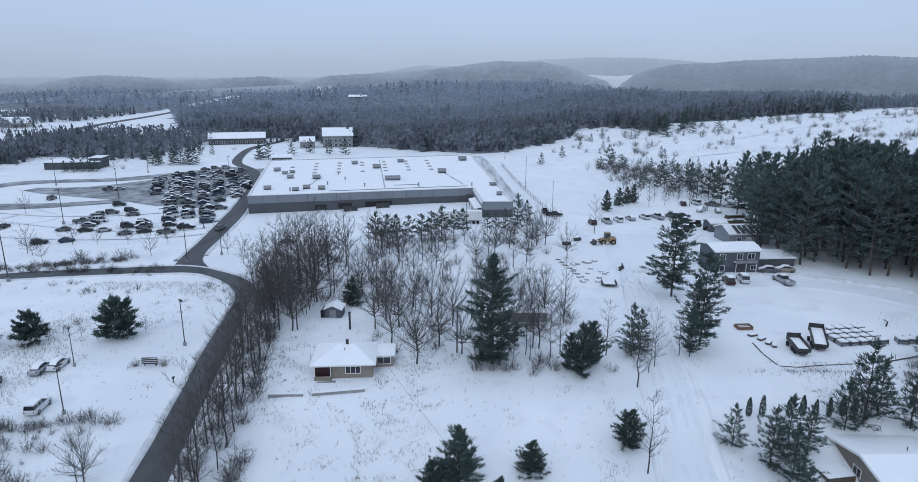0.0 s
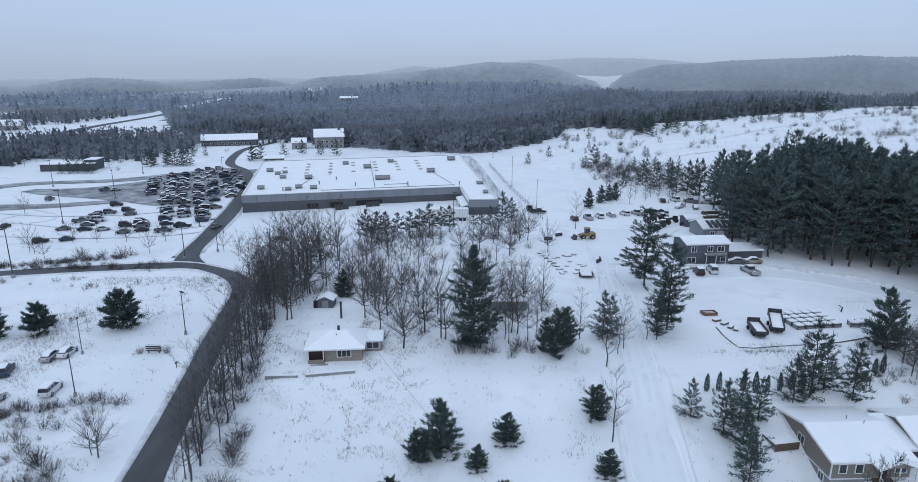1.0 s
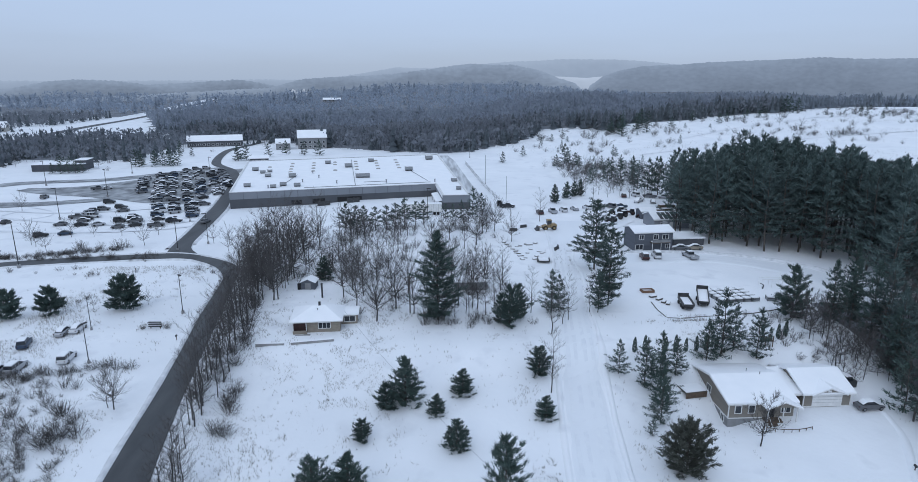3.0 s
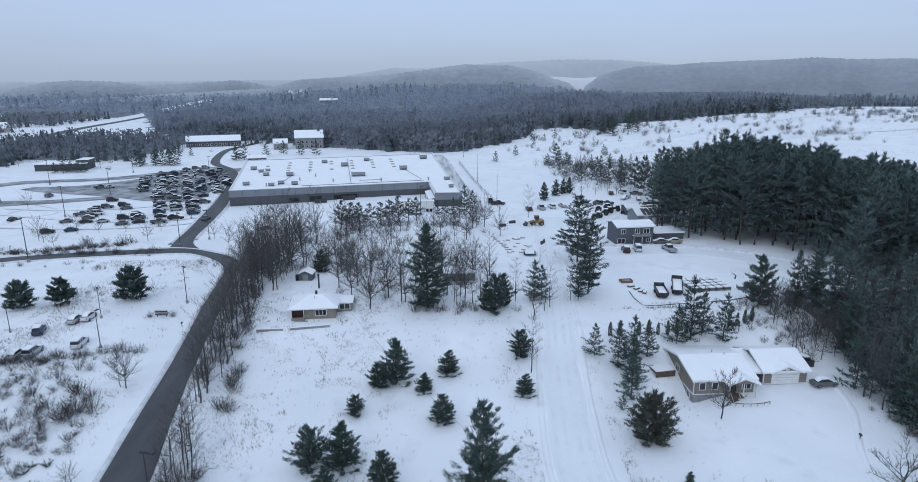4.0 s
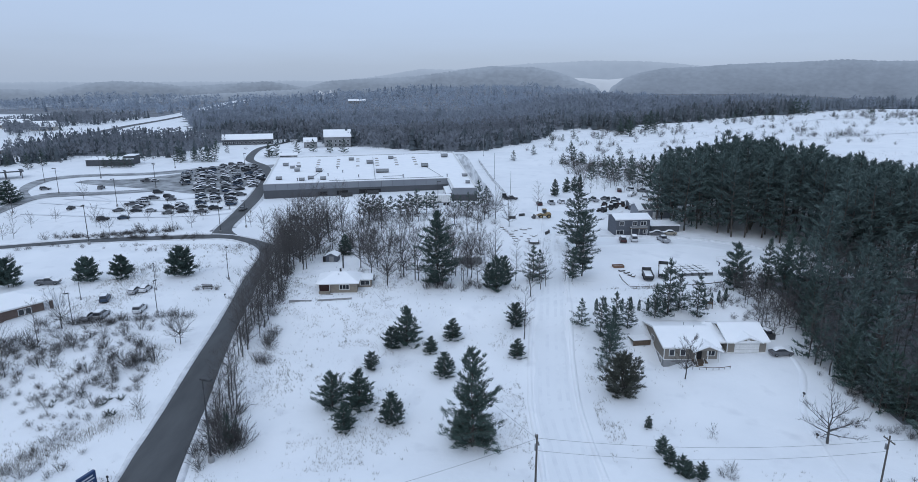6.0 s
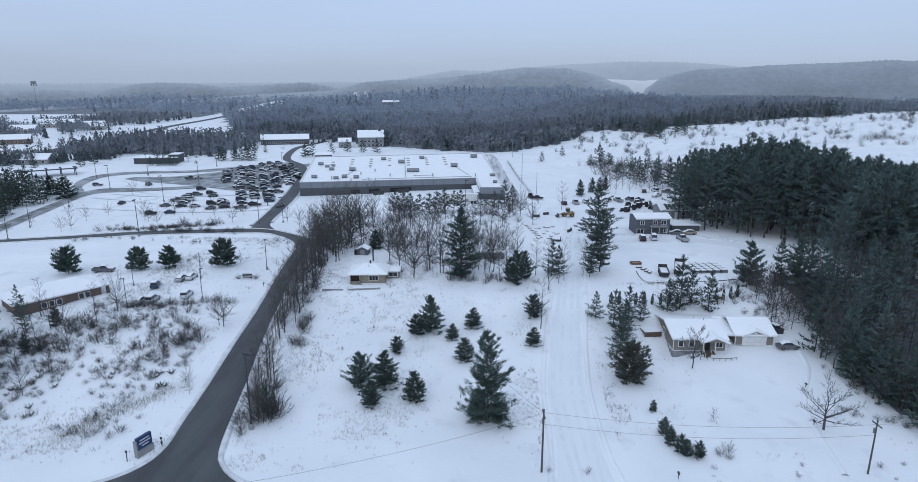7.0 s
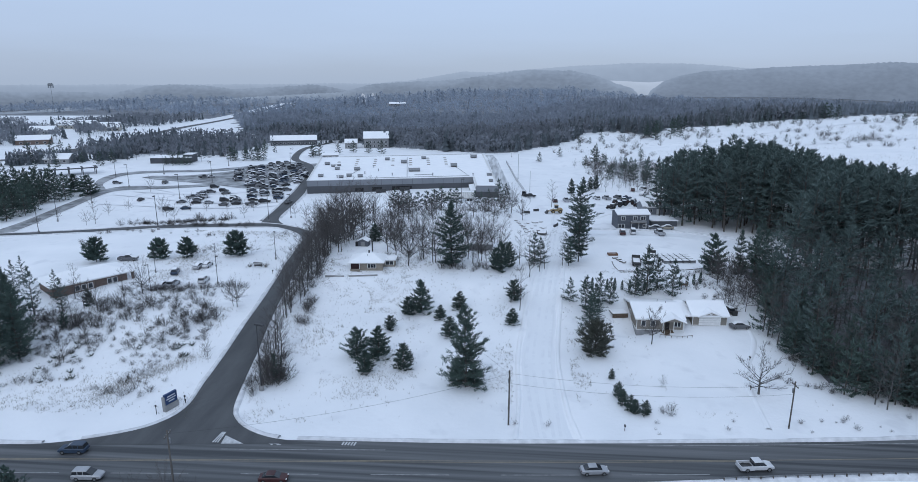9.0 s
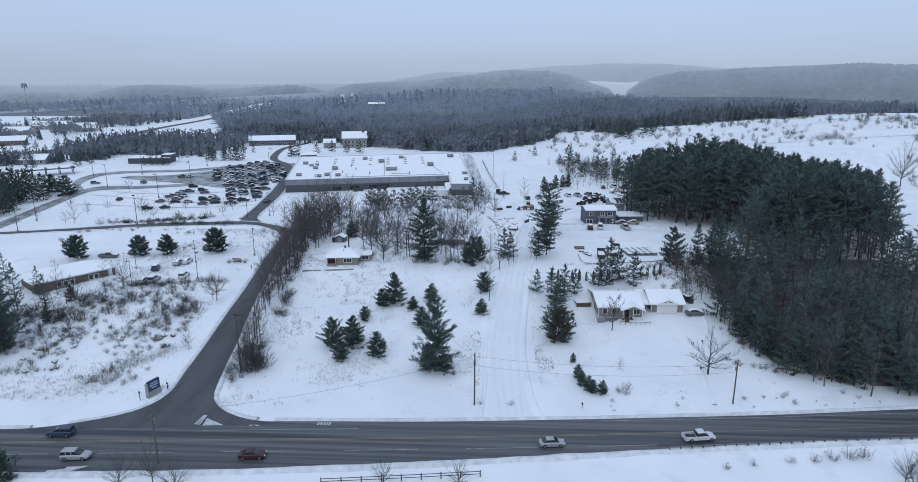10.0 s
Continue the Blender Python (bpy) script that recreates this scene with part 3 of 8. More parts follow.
lane = np.arange(-420, 520, 1.2)
n_line = np.stack([lane, north_edge(lane)], 1)
s_line = np.stack([lane, south_edge(lane)], 1)
fine_w = curve_through(west_edge[6:], 420)
fine_e = curve_through(east_edge[4:], 420)
ridges = [bank(n_line[(lane < -56)], 1.3, 0.35, 1.0, 0.6), bank(n_line[(lane > -15)], 1.3, 0.35, 2.0, 0.6), bank(s_line, 1.6, 0.45, 3.0, -0.8),
          bank(fine_w, 1.2, 0.28, 4.0, 0.5), bank(fine_e, 1.2, 0.28, 5.0, -0.5), bank(curve_through(n_west[3:40], 120), 1.4, 0.3, 6.0, 0.6), bank(curve_through(n_east[5:40], 120), 1.4, 0.3, 7.0, -0.6),
          bank(curve_through(yard_b, 90), 1.8, 0.5, 8.0, 0.8)]
clean = [bank(curve_through(drive_w, 120), 1.1, 0.24, 10.0, 0.3), bank(curve_through(drive_e, 120), 1.1, 0.26, 11.0, -0.3), bank(curve_through(apron_b, 70), 1.3, 0.22, 12.0, 0.3)]
tagged(mesh_object("trim_drive_bank", *merge(clean), SNOW), "low clean snow ridges along the driveways", "snow bank", kind="stuff")
for p in bpy.data.objects["trim_drive_bank"].data.polygons:
    p.use_smooth = True
tagged(mesh_object("trim_snow_bank", *merge(ridges), DIRTY_SNOW), "ploughed dirty snow ridges along the road edges", "snow bank", kind="stuff")
for p in bpy.data.objects["trim_snow_bank"].data.polygons:
    p.use_smooth = True


# ---- plants ----
def tube(V, F, p0, p1, r0, r1, n=3):
    d = p1 - p0
    ln = math.sqrt(d[0] ** 2 + d[1] ** 2 + d[2] ** 2) or 1e-6
    d = d / ln
    a = np.array((-d[1], d[0], 0.0)) if abs(d[2]) < 0.95 else np.array((1.0, 0, 0))
    a = a / (math.sqrt(float(a @ a)) or 1)
    b = np.array((d[1] * a[2] - d[2] * a[1], d[2] * a[0] - d[0] * a[2], d[0] * a[1] - d[1] * a[0]))
    o = len(V)
    for p, r in ((p0, r0), (p1, r1)):
        for i in range(n):
            c, s = math.cos(2 * math.pi * i / n), math.sin(2 * math.pi * i / n)
            V.append(tuple(p + r * (c * a + s * b)))
    for i in range(n):
        j = (i + 1) % n
        F.append((o + i, o + j, o + n + j, o + n + i))


def spike(V, F, p0, p1, w, rng):
    """A thin blade from p0 to the tip p1."""
    side = np.array((rng.uniform(-1, 1), rng.uniform(-1, 1), rng.uniform(-0.6, 0.6)))
    side = side / (math.sqrt(float(side @ side)) or 1) * w
    o = len(V)
    V.extend((tuple(p0 - side), tuple(p0 + side), tuple(p1)))
    F.append((o, o + 1, o + 2))


def ribbon(V, F, p0, p1, w, rng):
    """A thin flat branch, tapering."""
    side = np.array((rng.uniform(-1, 1), rng.uniform(-1, 1), rng.uniform(-0.3, 0.3)))
    side = side / (math.sqrt(float(side @ side)) or 1) * w
    o = len(V)
    V.extend((tuple(p0 - side), tuple(p0 + side), tuple(p1 + side * 0.35), tuple(p1 - side * 0.35)))
    F.append((o, o + 1, o + 2, o + 3))


def vec(az, up, ln):
    return np.array((math.cos(az) * math.cos(up), math.sin(az) * math.cos(up), math.sin(up))) * ln


def tuft(V, F, p, size, rng, n=5, flat=0.5, width=0.17):
    """A spray of needles: a few blades that fan out from one point."""
    az = rng.uniform(0, 6.28)
    for i in range(n):
        d = vec(az + i * 6.283 / n + rng.uniform(-0.4, 0.4), rng.uniform(-0.35, 0.9) * flat + 0.1, size * rng.uniform(0.7, 1.25))
        spike(V, F, p - d * 0.2, p + d, size * width, rng)


def finish_tree(name, tv, tf, cv, cf, bark, leaf, label, group, crown_name="crown"):
    t = thing(name, label, "tree" if "shrub" not in name else "shrub", group=group)
    mesh_object("trunk" if "shrub" not in name else "base", tv, tf, bark, t)
    mesh_object(crown_name, cv, cf, leaf, t)
    return t


def crown_width(v, power, low):
    """Width of a crown against the height in it: full below the middle, tapering to the top."""
    return min(1.0, (v + low) / (0.22 + low)) ** 0.7 * max(0.0, 1 - max(0.0, (v - 0.15) / 0.85) ** power) ** 0.9


def spray(V, F, c, size, along, rng, n, width):
    """A branch end: blades fanned forwards and up from one point, like a brush."""
    for i in range(n):
        e = along + np.array((rng.gauss(0, 0.55), rng.gauss(0, 0.55), rng.gauss(0.22, 0.4)))
        e = e / (math.sqrt(float(e @ e)) or 1) * size * rng.uniform(0.55, 1.15)
        p = c + np.array((rng.gauss(0, 0.16), rng.gauss(0, 0.16), rng.gauss(0, 0.12))) * size
        spike(V, F, p - e * 0.35, p + e * 0.65, width, rng)


def conifer(seed, height, base, radius, tiers, power=1.2, low=0.12, puff=0.9, puffs=4, blades=14, width=0.07, leaf=NEEDLE, label="dark green pine tree", lean=0.0, name="pine_tree", rough=0.25, limbs=6, droop=0.0, gaps=0.06, sweep=0.16, shape=None, extra=()):
    """A tapered trunk, uneven whorls of upswept limbs, and brushes of needles along each limb."""
    rng = random.Random(seed)
    tv, tf, cv, cf = [], [], [], []
    levels = (0, 0.2, 0.4, 0.6, 0.8, 1.0)
    pts = [np.array((lean * u * height + rng.uniform(-0.012, 0.012) * height * (u > 0), rng.uniform(-0.012, 0.012) * height * (u > 0), u * height * 0.96)) for u in levels]
    r0 = 0.0075 * height + 0.04
    pts[0][2] = -0.4
    for i in range(5):
        tube(tv, tf, pts[i], pts[i + 1], r0 * (1 - i * 0.18), r0 * (1 - (i + 1) * 0.18) + 0.01, 7)
    lobe = rng.uniform(0, 6.28)
    spots = []
    for k in range(tiers):
        v = (k + 0.35) / tiers
        full = float(np.interp(v, [a for a, _ in shape], [b for _, b in shape])) if shape else crown_width(v, power, low)
        reach = radius * full * rng.uniform(1 - rough, 1 + rough * 0.6)
        count = max(3, int(limbs * (0.55 + 0.45 * (1 - v))))
        turn = rng.uniform(0, 6.28)
        for b in range(count):
            if rng.random() < gaps:
                continue
            az = turn + b * 6.283 / count + rng.uniform(-0.4, 0.4)
            uu = min(0.97, base + (1 - base) * v + rng.uniform(-0.8, 0.8) * (1 - base) / tiers)
            side_ = 1 + 0.5 * rough * math.cos(az * 2 + lobe + 5 * v)
            ln = max(0.15, reach * side_ * rng.uniform(1 - rough * 1.4, 1 + rough * 0.6))
            spots.append((az, uu, ln, v, droop + 0.62 * v ** 1.3 + rng.uniform(-0.12, 0.14)))
    for az, uu, ln, up in extra:
        spots += [(az + rng.uniform(-0.25, 0.25), uu + rng.uniform(-0.02, 0.02), ln * rng.uniform(0.8, 1.0), uu, up + rng.uniform(-0.1, 0.1)) for _ in range(4)]
    for az, uu, ln, v, up in spots:
        at = np.array([np.interp(uu, levels, [p[i] for p in pts]) for i in range(3)])
        tip = at + vec(az, up, ln)
        bend = np.array((0, 0, sweep * ln))
        mid = at + (tip - at) * 0.55 + bend * 0.15
        tip = tip + bend
        rb = 0.0045 * height * (1 - uu) + 0.015
        if leaf is HAZED_WHITE_PINE:
            tube(tv, tf, at, tip, rb, 0.012, 3)
        else:
            tube(tv, tf, at, mid, rb, rb * 0.6, 3)
            tube(tv, tf, mid, tip, rb * 0.6, 0.01, 3)
        along = (tip - mid) / (math.sqrt(float((tip - mid) @ (tip - mid))) or 1)
        across = np.array((-math.sin(az), math.cos(az), 0.0))
        m = max(1, int(puffs * (0.3 + 0.7 * ln / radius) + 0.5))
        for q in range(m):
            f = 1.0 - 0.8 * (q / m) - 0.08 * rng.random()
            off = rng.uniform(-1, 1) * 0.42 * ln * (1.12 - f) if q else 0.0
            c = (mid + (tip - mid) * ((f - 0.55) / 0.45) if f > 0.55 else at + (mid - at) * (f / 0.55)) + across * off + np.array((0, 0, rng.uniform(-0.06, 0.10) * puff))
            e = along + across * (off / (0.4 * ln + 0.01)) * 0.9
            spray(cv, cf, c, puff * rng.uniform(0.75, 1.2) * (1.0 - 0.3 * v), e, rng, blades, width)
    for q in range(4):
        spray(cv, cf, pts[-1] - np.array((0, 0, 0.3 * puff * q - 0.1)), puff * 0.7, np.array((0, 0, 1.6)), rng, blades, width)
    return finish_tree(name, tv, tf, cv, cf, BARK, leaf, label, "evergreen trees")


def column_conifer(seed, height, radius, leaf, label, name, count, size):
    """A slim dense column of short upright sprays."""
    rng = random.Random(seed)
    tv, tf, cv, cf = [], [], [], []
    tube(tv, tf, np.array((0, 0, -0.3)), np.array((0, 0, height * 0.9)), 0.05, 0.02, 6)
    for i in range(count):
        u, az = rng.random(), rng.uniform(0, 6.283)
        r = radius * min(1.0, 0.65 + u * 1.5) * (1 - u ** 3) ** 0.8 * (0.55 + 0.5 * rng.random())
        p = np.array((math.cos(az) * r, math.sin(az) * r, u * height * 0.96))
        spike(cv, cf, p, p + np.array((math.cos(az) * 0.08 + rng.uniform(-0.06, 0.06), math.sin(az) * 0.08 + rng.uniform(-0.06, 0.06), size * rng.uniform(0.7, 1.2))), 0.06, rng)
    return finish_tree(name, tv, tf, cv, cf, BARK, leaf, label, "evergreen trees")


def bare_tree(seed, height, spread, fork=0.3, limbs=18, rise=0.85, label="tall bare deciduous tree with fine grey twigs", name="bare_tree", group="bare trees", thick=1.0, twigs=6, stems=1, bark=GREY_BARK, vase=0.0, crook=0.3, sides=8):
    """A leafless tree: limbs that reach a rounded crown, forked branches and a haze of fine twigs."""
    rng = random.Random(seed)
    tv, tf, cv, cf = [], [], [], []
    for st in range(stems):
        lean_az, lean = rng.uniform(0, 6.28), (rng.uniform(0.0, 0.06) if stems == 1 else rng.uniform(0.06, 0.2))
        h = height * (1 if st == 0 else rng.uniform(0.7, 1.0))
        pts = []
        for i in range(7):
            u = i / 6
            pts.append(np.array((math.cos(lean_az) * lean * h * u + rng.uniform(-0.016, 0.016) * h * (i > 0), math.sin(lean_az) * lean * h * u + rng.uniform(-0.016, 0.016) * h * (i > 0), h * 0.95 * u - (0.3 if i == 0 else 0))))
        r0 = (0.010 * h + 0.03) * thick
        top = 6 if vase < 0.5 else 4
        for i in range(top):
            tube(tv, tf, pts[i], pts[i + 1], r0 * (1 - i / (top + 0.6)), r0 * (1 - (i + 1) / (top + 0.6)), 6)
        for k in range(limbs):
            v = (k + rng.random()) / limbs
            wide = min(1.0, (v + 0.2) / 0.45) ** 0.6 * max(0.05, 1 - max(0.0, (v - 0.35) / 0.65) ** 2.2) ** 0.55
            r = spread * wide * rng.uniform(0.6, 1.1)
            tip_z = h * (fork + 0.06 + (0.97 - fork) * v)
            low_z = max(h * fork * rng.uniform(0.8, 1.1), tip_z - r * math.tan(rise))
            at_z = low_z * (1 - vase) + vase * h * rng.uniform(fork, fork + 0.22)
            at_z = min(at_z, tip_z - 0.15 * r)
            at = np.array([np.interp(at_z / (h * 0.95) * 6, range(7), [p[i] for p in pts]) for i in range(3)])
            az = k * 2.4 + rng.uniform(-0.5, 0.5)
            end = np.array((at[0] + math.cos(az) * r, at[1] + math.sin(az) * r, tip_z))
            ln = math.sqrt(float((end - at) @ (end - at)))
            bow = np.array((math.cos(az + 1.57) * rng.uniform(-1, 1), math.sin(az + 1.57) * rng.uniform(-1, 1), -0.35)) * crook * 0.22 * ln
            knots = [at, at + (end - at) * 0.36 + bow, at + (end - at) * 0.7 + bow * 0.7 + vec(rng.uniform(0, 6.28), 0, 0.05 * ln * crook), end]
            rl = max(0.02, r0 * 0.40 * (1 - 0.5 * v)) * (1.25 if vase > 0.5 else 1.0)
            for i in range(3):
                tube(tv, tf, knots[i], knots[i + 1], rl * (1 - i * 0.3), rl * (0.7 - i * 0.3) + 0.006, 4 if i == 0 else 3)
            el = math.atan2(end[2] - at[2], r + 0.01)
            for q in range(sides):
                f = 0.18 + 0.82 * (q + rng.random()) / sides
                seg = min(2, int(f * 3))
                b0 = knots[seg] + (knots[seg + 1] - knots[seg]) * (f * 3 - seg)
                b_az = az + (1 if q % 2 else -1) * rng.uniform(0.35, 1.15)
                b_ln = min(4.5, 0.2 * h + 0.25 * spread) * rng.uniform(0.35, 0.62) * (1.15 - 0.55 * f)
                b_el = min(1.35, el * 0.75 + rng.uniform(-0.2, 0.5))
                b1 = b0 + vec(b_az, b_el, b_ln * 0.5)
                b2 = b1 + vec(b_az + rng.uniform(-0.5, 0.5), min(1.4, b_el + rng.uniform(-0.1, 0.35)), b_ln * 0.5)
                ribbon(cv, cf, b0, b1, 0.015 * thick + 0.006, rng)
                ribbon(cv, cf, b1, b2, 0.009 * thick + 0.004, rng)
                for w in range(twigs):
                    g = rng.random() * 0.95
                    b = b0 + (b1 - b0) * g * 2 if g < 0.5 else b1 + (b2 - b1) * (g * 2 - 1)
                    tip = b + vec(b_az + rng.gauss(0, 0.8), b_el + rng.uniform(-0.45, 0.75), rng.uniform(0.35, 0.75) * b_ln)
                    spike(cv, cf, b, tip, 0.0155, rng)
    return finish_tree(name, tv, tf, cv, cf, bark, TWIG, label, group)


def shrub(seed, height, radius, stems=26, label="bare twiggy shrub standing in snow", leaf=TWIG, name="bare_shrub", twigs=6):
    """Many thin crooked stems fanning from one foot, with fine side twigs."""
    rng = random.Random(seed)
    tv, tf, cv, cf = [], [], [], []
    for s in range(stems):
        az, f = rng.uniform(0, 6.28), rng.random() ** 0.6
        foot = np.array((math.cos(az) * radius * 0.25 * f, math.sin(az) * radius * 0.25 * f, -0.15))
        tip = np.array((math.cos(az) * radius * f, math.sin(az) * radius * f, height * rng.uniform(0.5, 1.05) * (1 - 0.35 * f)))
        ribbon(tv, tf, foot, tip, 0.016, rng)
        for w in range(twigs):
            g = 0.25 + 0.75 * rng.random()
            b = foot + (tip - foot) * g
            spike(cv, cf, b, b + vec(az + rng.gauss(0, 1.1), rng.uniform(0.0, 1.3), height * rng.uniform(0.15, 0.42)), 0.019, rng)
    return finish_tree(name, tv, tf, cv, cf, GREY_BARK, leaf, label, "shrubs in the snow")


def juniper(seed):
    """A low spreading evergreen with arching sprays."""
    rng = random.Random(seed)
    tv, tf, cv, cf = [], [], [], []
    for s in range(15):
        az = rng.uniform(0, 6.28)
        ln = rng.uniform(0.5, 1.1)
        foot, tip = np.array((0, 0, -0.1)), vec(az, rng.uniform(0.25, 0.8), ln)
        tube(tv, tf, foot, tip, 0.025, 0.01, 3)
        for k in range(7):
            tuft(cv, cf, foot + (tip - foot) * (0.3 + 0.7 * rng.random()), 0.16, rng, 4)
    return finish_tree("juniper_shrub", tv, tf, cv, cf, BARK, SPRUCE, "low dark green juniper shrub dusted with snow", "shrubs in the snow", "foliage")


PROTO = {}


def plant(key, builder, x, y, s=1.0, turn=None, dz=0.0, wide=1.0):
    """Stands a plant or other repeat on the land: built once, copied after that."""
    rng = random.Random(int(x * 131 + y * 977) + len(key))
    turn = rng.uniform(0, 360) if turn is None else turn
    size = Vector((s * wide, s * wide, s))
    m = pose(x, y, gz(x, y) + dz, 0, 0, turn)
    if key in PROTO:
        ob, s0 = PROTO[key]
        return copy_thing(ob, m @ Matrix.Diagonal((size.x / s0.x, size.y / s0.y, size.z / s0.z, 1)))
    ob = builder()
    ob.matrix_basis = m @ Matrix.Diagonal((*size, 1))
    PROTO[key] = (ob, size)
    return ob


def grove(name, label, category, items, kind="stuff", bare_below=0.0):
    """Many plants of known kinds joined into one mesh, for a stand that nobody could count."""
    cache, VV, TT, MM, mats, o = {}, [], [], [], [], 0
    for key, x, y, s, turn in items:
        if key not in cache:
            rows = []
            for c in PROTO[key][0].children:
                me = c.data
                v = np.empty(len(me.vertices) * 3)
                me.vertices.foreach_get("co", v)
                me.calc_loop_triangles()
                t = np.empty(len(me.loop_triangles) * 3, np.int32)
                me.loop_triangles.foreach_get("vertices", t)
                if bare_below and c.name.startswith("crown"):
                    t = t.reshape(-1, 3)
                    t = t[v.reshape(-1, 3)[t[:, 2], 2] > bare_below * v.reshape(-1, 3)[:, 2].max()]
                if me.materials[0] not in mats:
                    mats.append(me.materials[0])
                rows.append((v.reshape(-1, 3), t.reshape(-1, 3), mats.index(me.materials[0])))
            cache[key] = rows
        wide = s * (1.2 if bare_below else 1.0)
        c, sn = math.cos(radians(turn)) * wide, math.sin(radians(turn)) * wide
        z = gz(x, y)
        for v, t, k in cache[key]:
            VV.append(np.stack([x + c * v[:, 0] - sn * v[:, 1], y + sn * v[:, 0] + c * v[:, 1], z + s * v[:, 2]], 1))
            TT.append(t + o)
            MM.append(np.full(len(t), k, np.int32))
            o += len(v)
    V, T, M = np.concatenate(VV), np.concatenate(TT), np.concatenate(MM)
    me = bpy.data.meshes.new(name)
    me.vertices.add(len(V))
    me.vertices.foreach_set("co", V.ravel())
    me.loops.add(T.size)
    me.loops.foreach_set("vertex_index", T.ravel().astype(np.int32))
    me.polygons.add(len(T))
    me.polygons.foreach_set("loop_start", np.arange(0, T.size, 3, dtype=np.int32))
    me.polygons.foreach_set("material_index", M)
    me.update(calc_edges=True)
    for m in mats:
        me.materials.append(m)
    return tagged(new(name, me), label, category, kind=kind)


# far woods: one mesh a belt, each tree of a few dozen faces
def woods(name, spots, label, materials, seed):
    rng = np.random.default_rng(seed)
    V, F, M = [], [], []
    for x, y, h, kind in spots:
        z = gz(x, y) - 0.5
        o = len(V)
        if kind:
            for t in range(4):
                z0, z1, r = z + h * (0.10 + 0.21 * t), z + h * (0.45 + 0.18 * t), h * (0.21 - 0.034 * t) * rng.uniform(0.8, 1.25)
                a0 = rng.uniform(0, 6.28)
                o = len(V)
                V.append((x, y, z1))
                for i in range(6):
                    rr = r * rng.uniform(0.6, 1.25)
                    V.append((x + rr * math.cos(a0 + i * 1.047), y + rr * math.sin(a0 + i * 1.047), z0 + rng.uniform(-0.05, 0.03) * h))
                for i in range(6):
                    F.append((o, o + 1 + i, o + 1 + (i + 1) % 6))
                    M.append(1)
        else:
            V += [(x - 0.12, y, z), (x + 0.12, y, z), (x, y, z + h * 0.9)]
            F.append((o, o + 1, o + 2))
            M.append(0)
            wide = h * rng.uniform(0.24, 0.34)
            d = rng.normal(size=(15, 3))
            d /= np.linalg.norm(d, axis=1)[:, None]
            mid = d * np.array((wide, wide, h * 0.34)) * rng.uniform(0.35, 1.0, (15, 1)) ** 0.5 + np.array((x, y, z + h * 0.63))
            e1 = rng.normal(size=(15, 3)) * h * 0.016
            e2 = rng.normal(size=(15, 3)) * h * np.array((0.045, 0.045, 0.02))
            e1[:, 2] = np.abs(e1[:, 2]) + h * 0.07
            for c, p, q in zip(mid, e1, e2):
                o = len(V)
                V += [tuple(c - p), tuple(c + q), tuple(c + p), tuple(c - q)]
                F.append((o, o + 1, o + 2, o + 3))
                M.append(0)
    ob = mesh_object(name, V, F, materials)
    ob.data.polygons.foreach_set("material_index", np.array(M, np.int32))
    return tagged(ob, label, "woods", kind="stuff")


wrng = random.Random(5)


def scatter(x0, x1, y0, y1, cell, keep, pine, hmin, hmax):
    spots = []
    for i in range(int((x1 - x0) / cell)):
        for j in range(int((y1 - y0) / cell)):
            x, y = x0 + (i + wrng.random()) * cell, y0 + (j + wrng.random()) * cell
            if keep(x, y):
                p = pine(x, y)
                spots.append((x, y, wrng.uniform(hmin, hmax) * (0.9 if wrng.random() < p else 1.0), wrng.random() < p))
    return spots


def in_wood(x, y):
    return y > float(wood_edge(x)) + 4 * noise.noise((x * 0.05, y * 0.05, 1)) and not bool(open_land(x, y)) and not (-360 < x < -290 and y < 430)


def pine_share(x, y):
    edge = y - float(wood_edge(x))
    return (0.6 if x > 60 else 0.2) * math.exp(-max(0, edge) / 50) + 0.04 + 0.35 * max(0.0, noise.noise((x * 0.012, y * 0.012, 4)))


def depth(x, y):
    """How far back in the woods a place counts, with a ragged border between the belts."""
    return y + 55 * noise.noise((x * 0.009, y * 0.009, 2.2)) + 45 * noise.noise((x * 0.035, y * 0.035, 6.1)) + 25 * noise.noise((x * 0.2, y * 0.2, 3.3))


def roll(spots):
    """Taller and lower stretches of wood."""
    return [(x, y, h * (1 + 0.45 * noise.noise((x * 0.011, y * 0.011, 7.0)) + 0.2 * noise.noise((x * 0.05, y * 0.05, 1.0))), k) for x, y, h, k in spots]


# belts step paler towards the back by their painted haze colours
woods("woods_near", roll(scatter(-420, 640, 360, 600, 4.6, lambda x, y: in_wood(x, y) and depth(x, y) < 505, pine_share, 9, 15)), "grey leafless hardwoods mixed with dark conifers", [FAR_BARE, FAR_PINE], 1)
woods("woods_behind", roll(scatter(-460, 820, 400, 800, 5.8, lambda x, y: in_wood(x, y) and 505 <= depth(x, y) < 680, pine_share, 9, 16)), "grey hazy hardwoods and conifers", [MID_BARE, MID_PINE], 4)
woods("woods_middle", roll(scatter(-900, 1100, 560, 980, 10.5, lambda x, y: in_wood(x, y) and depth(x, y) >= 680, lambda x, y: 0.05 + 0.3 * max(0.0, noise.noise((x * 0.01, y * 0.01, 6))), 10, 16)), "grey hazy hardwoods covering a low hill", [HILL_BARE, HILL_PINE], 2)


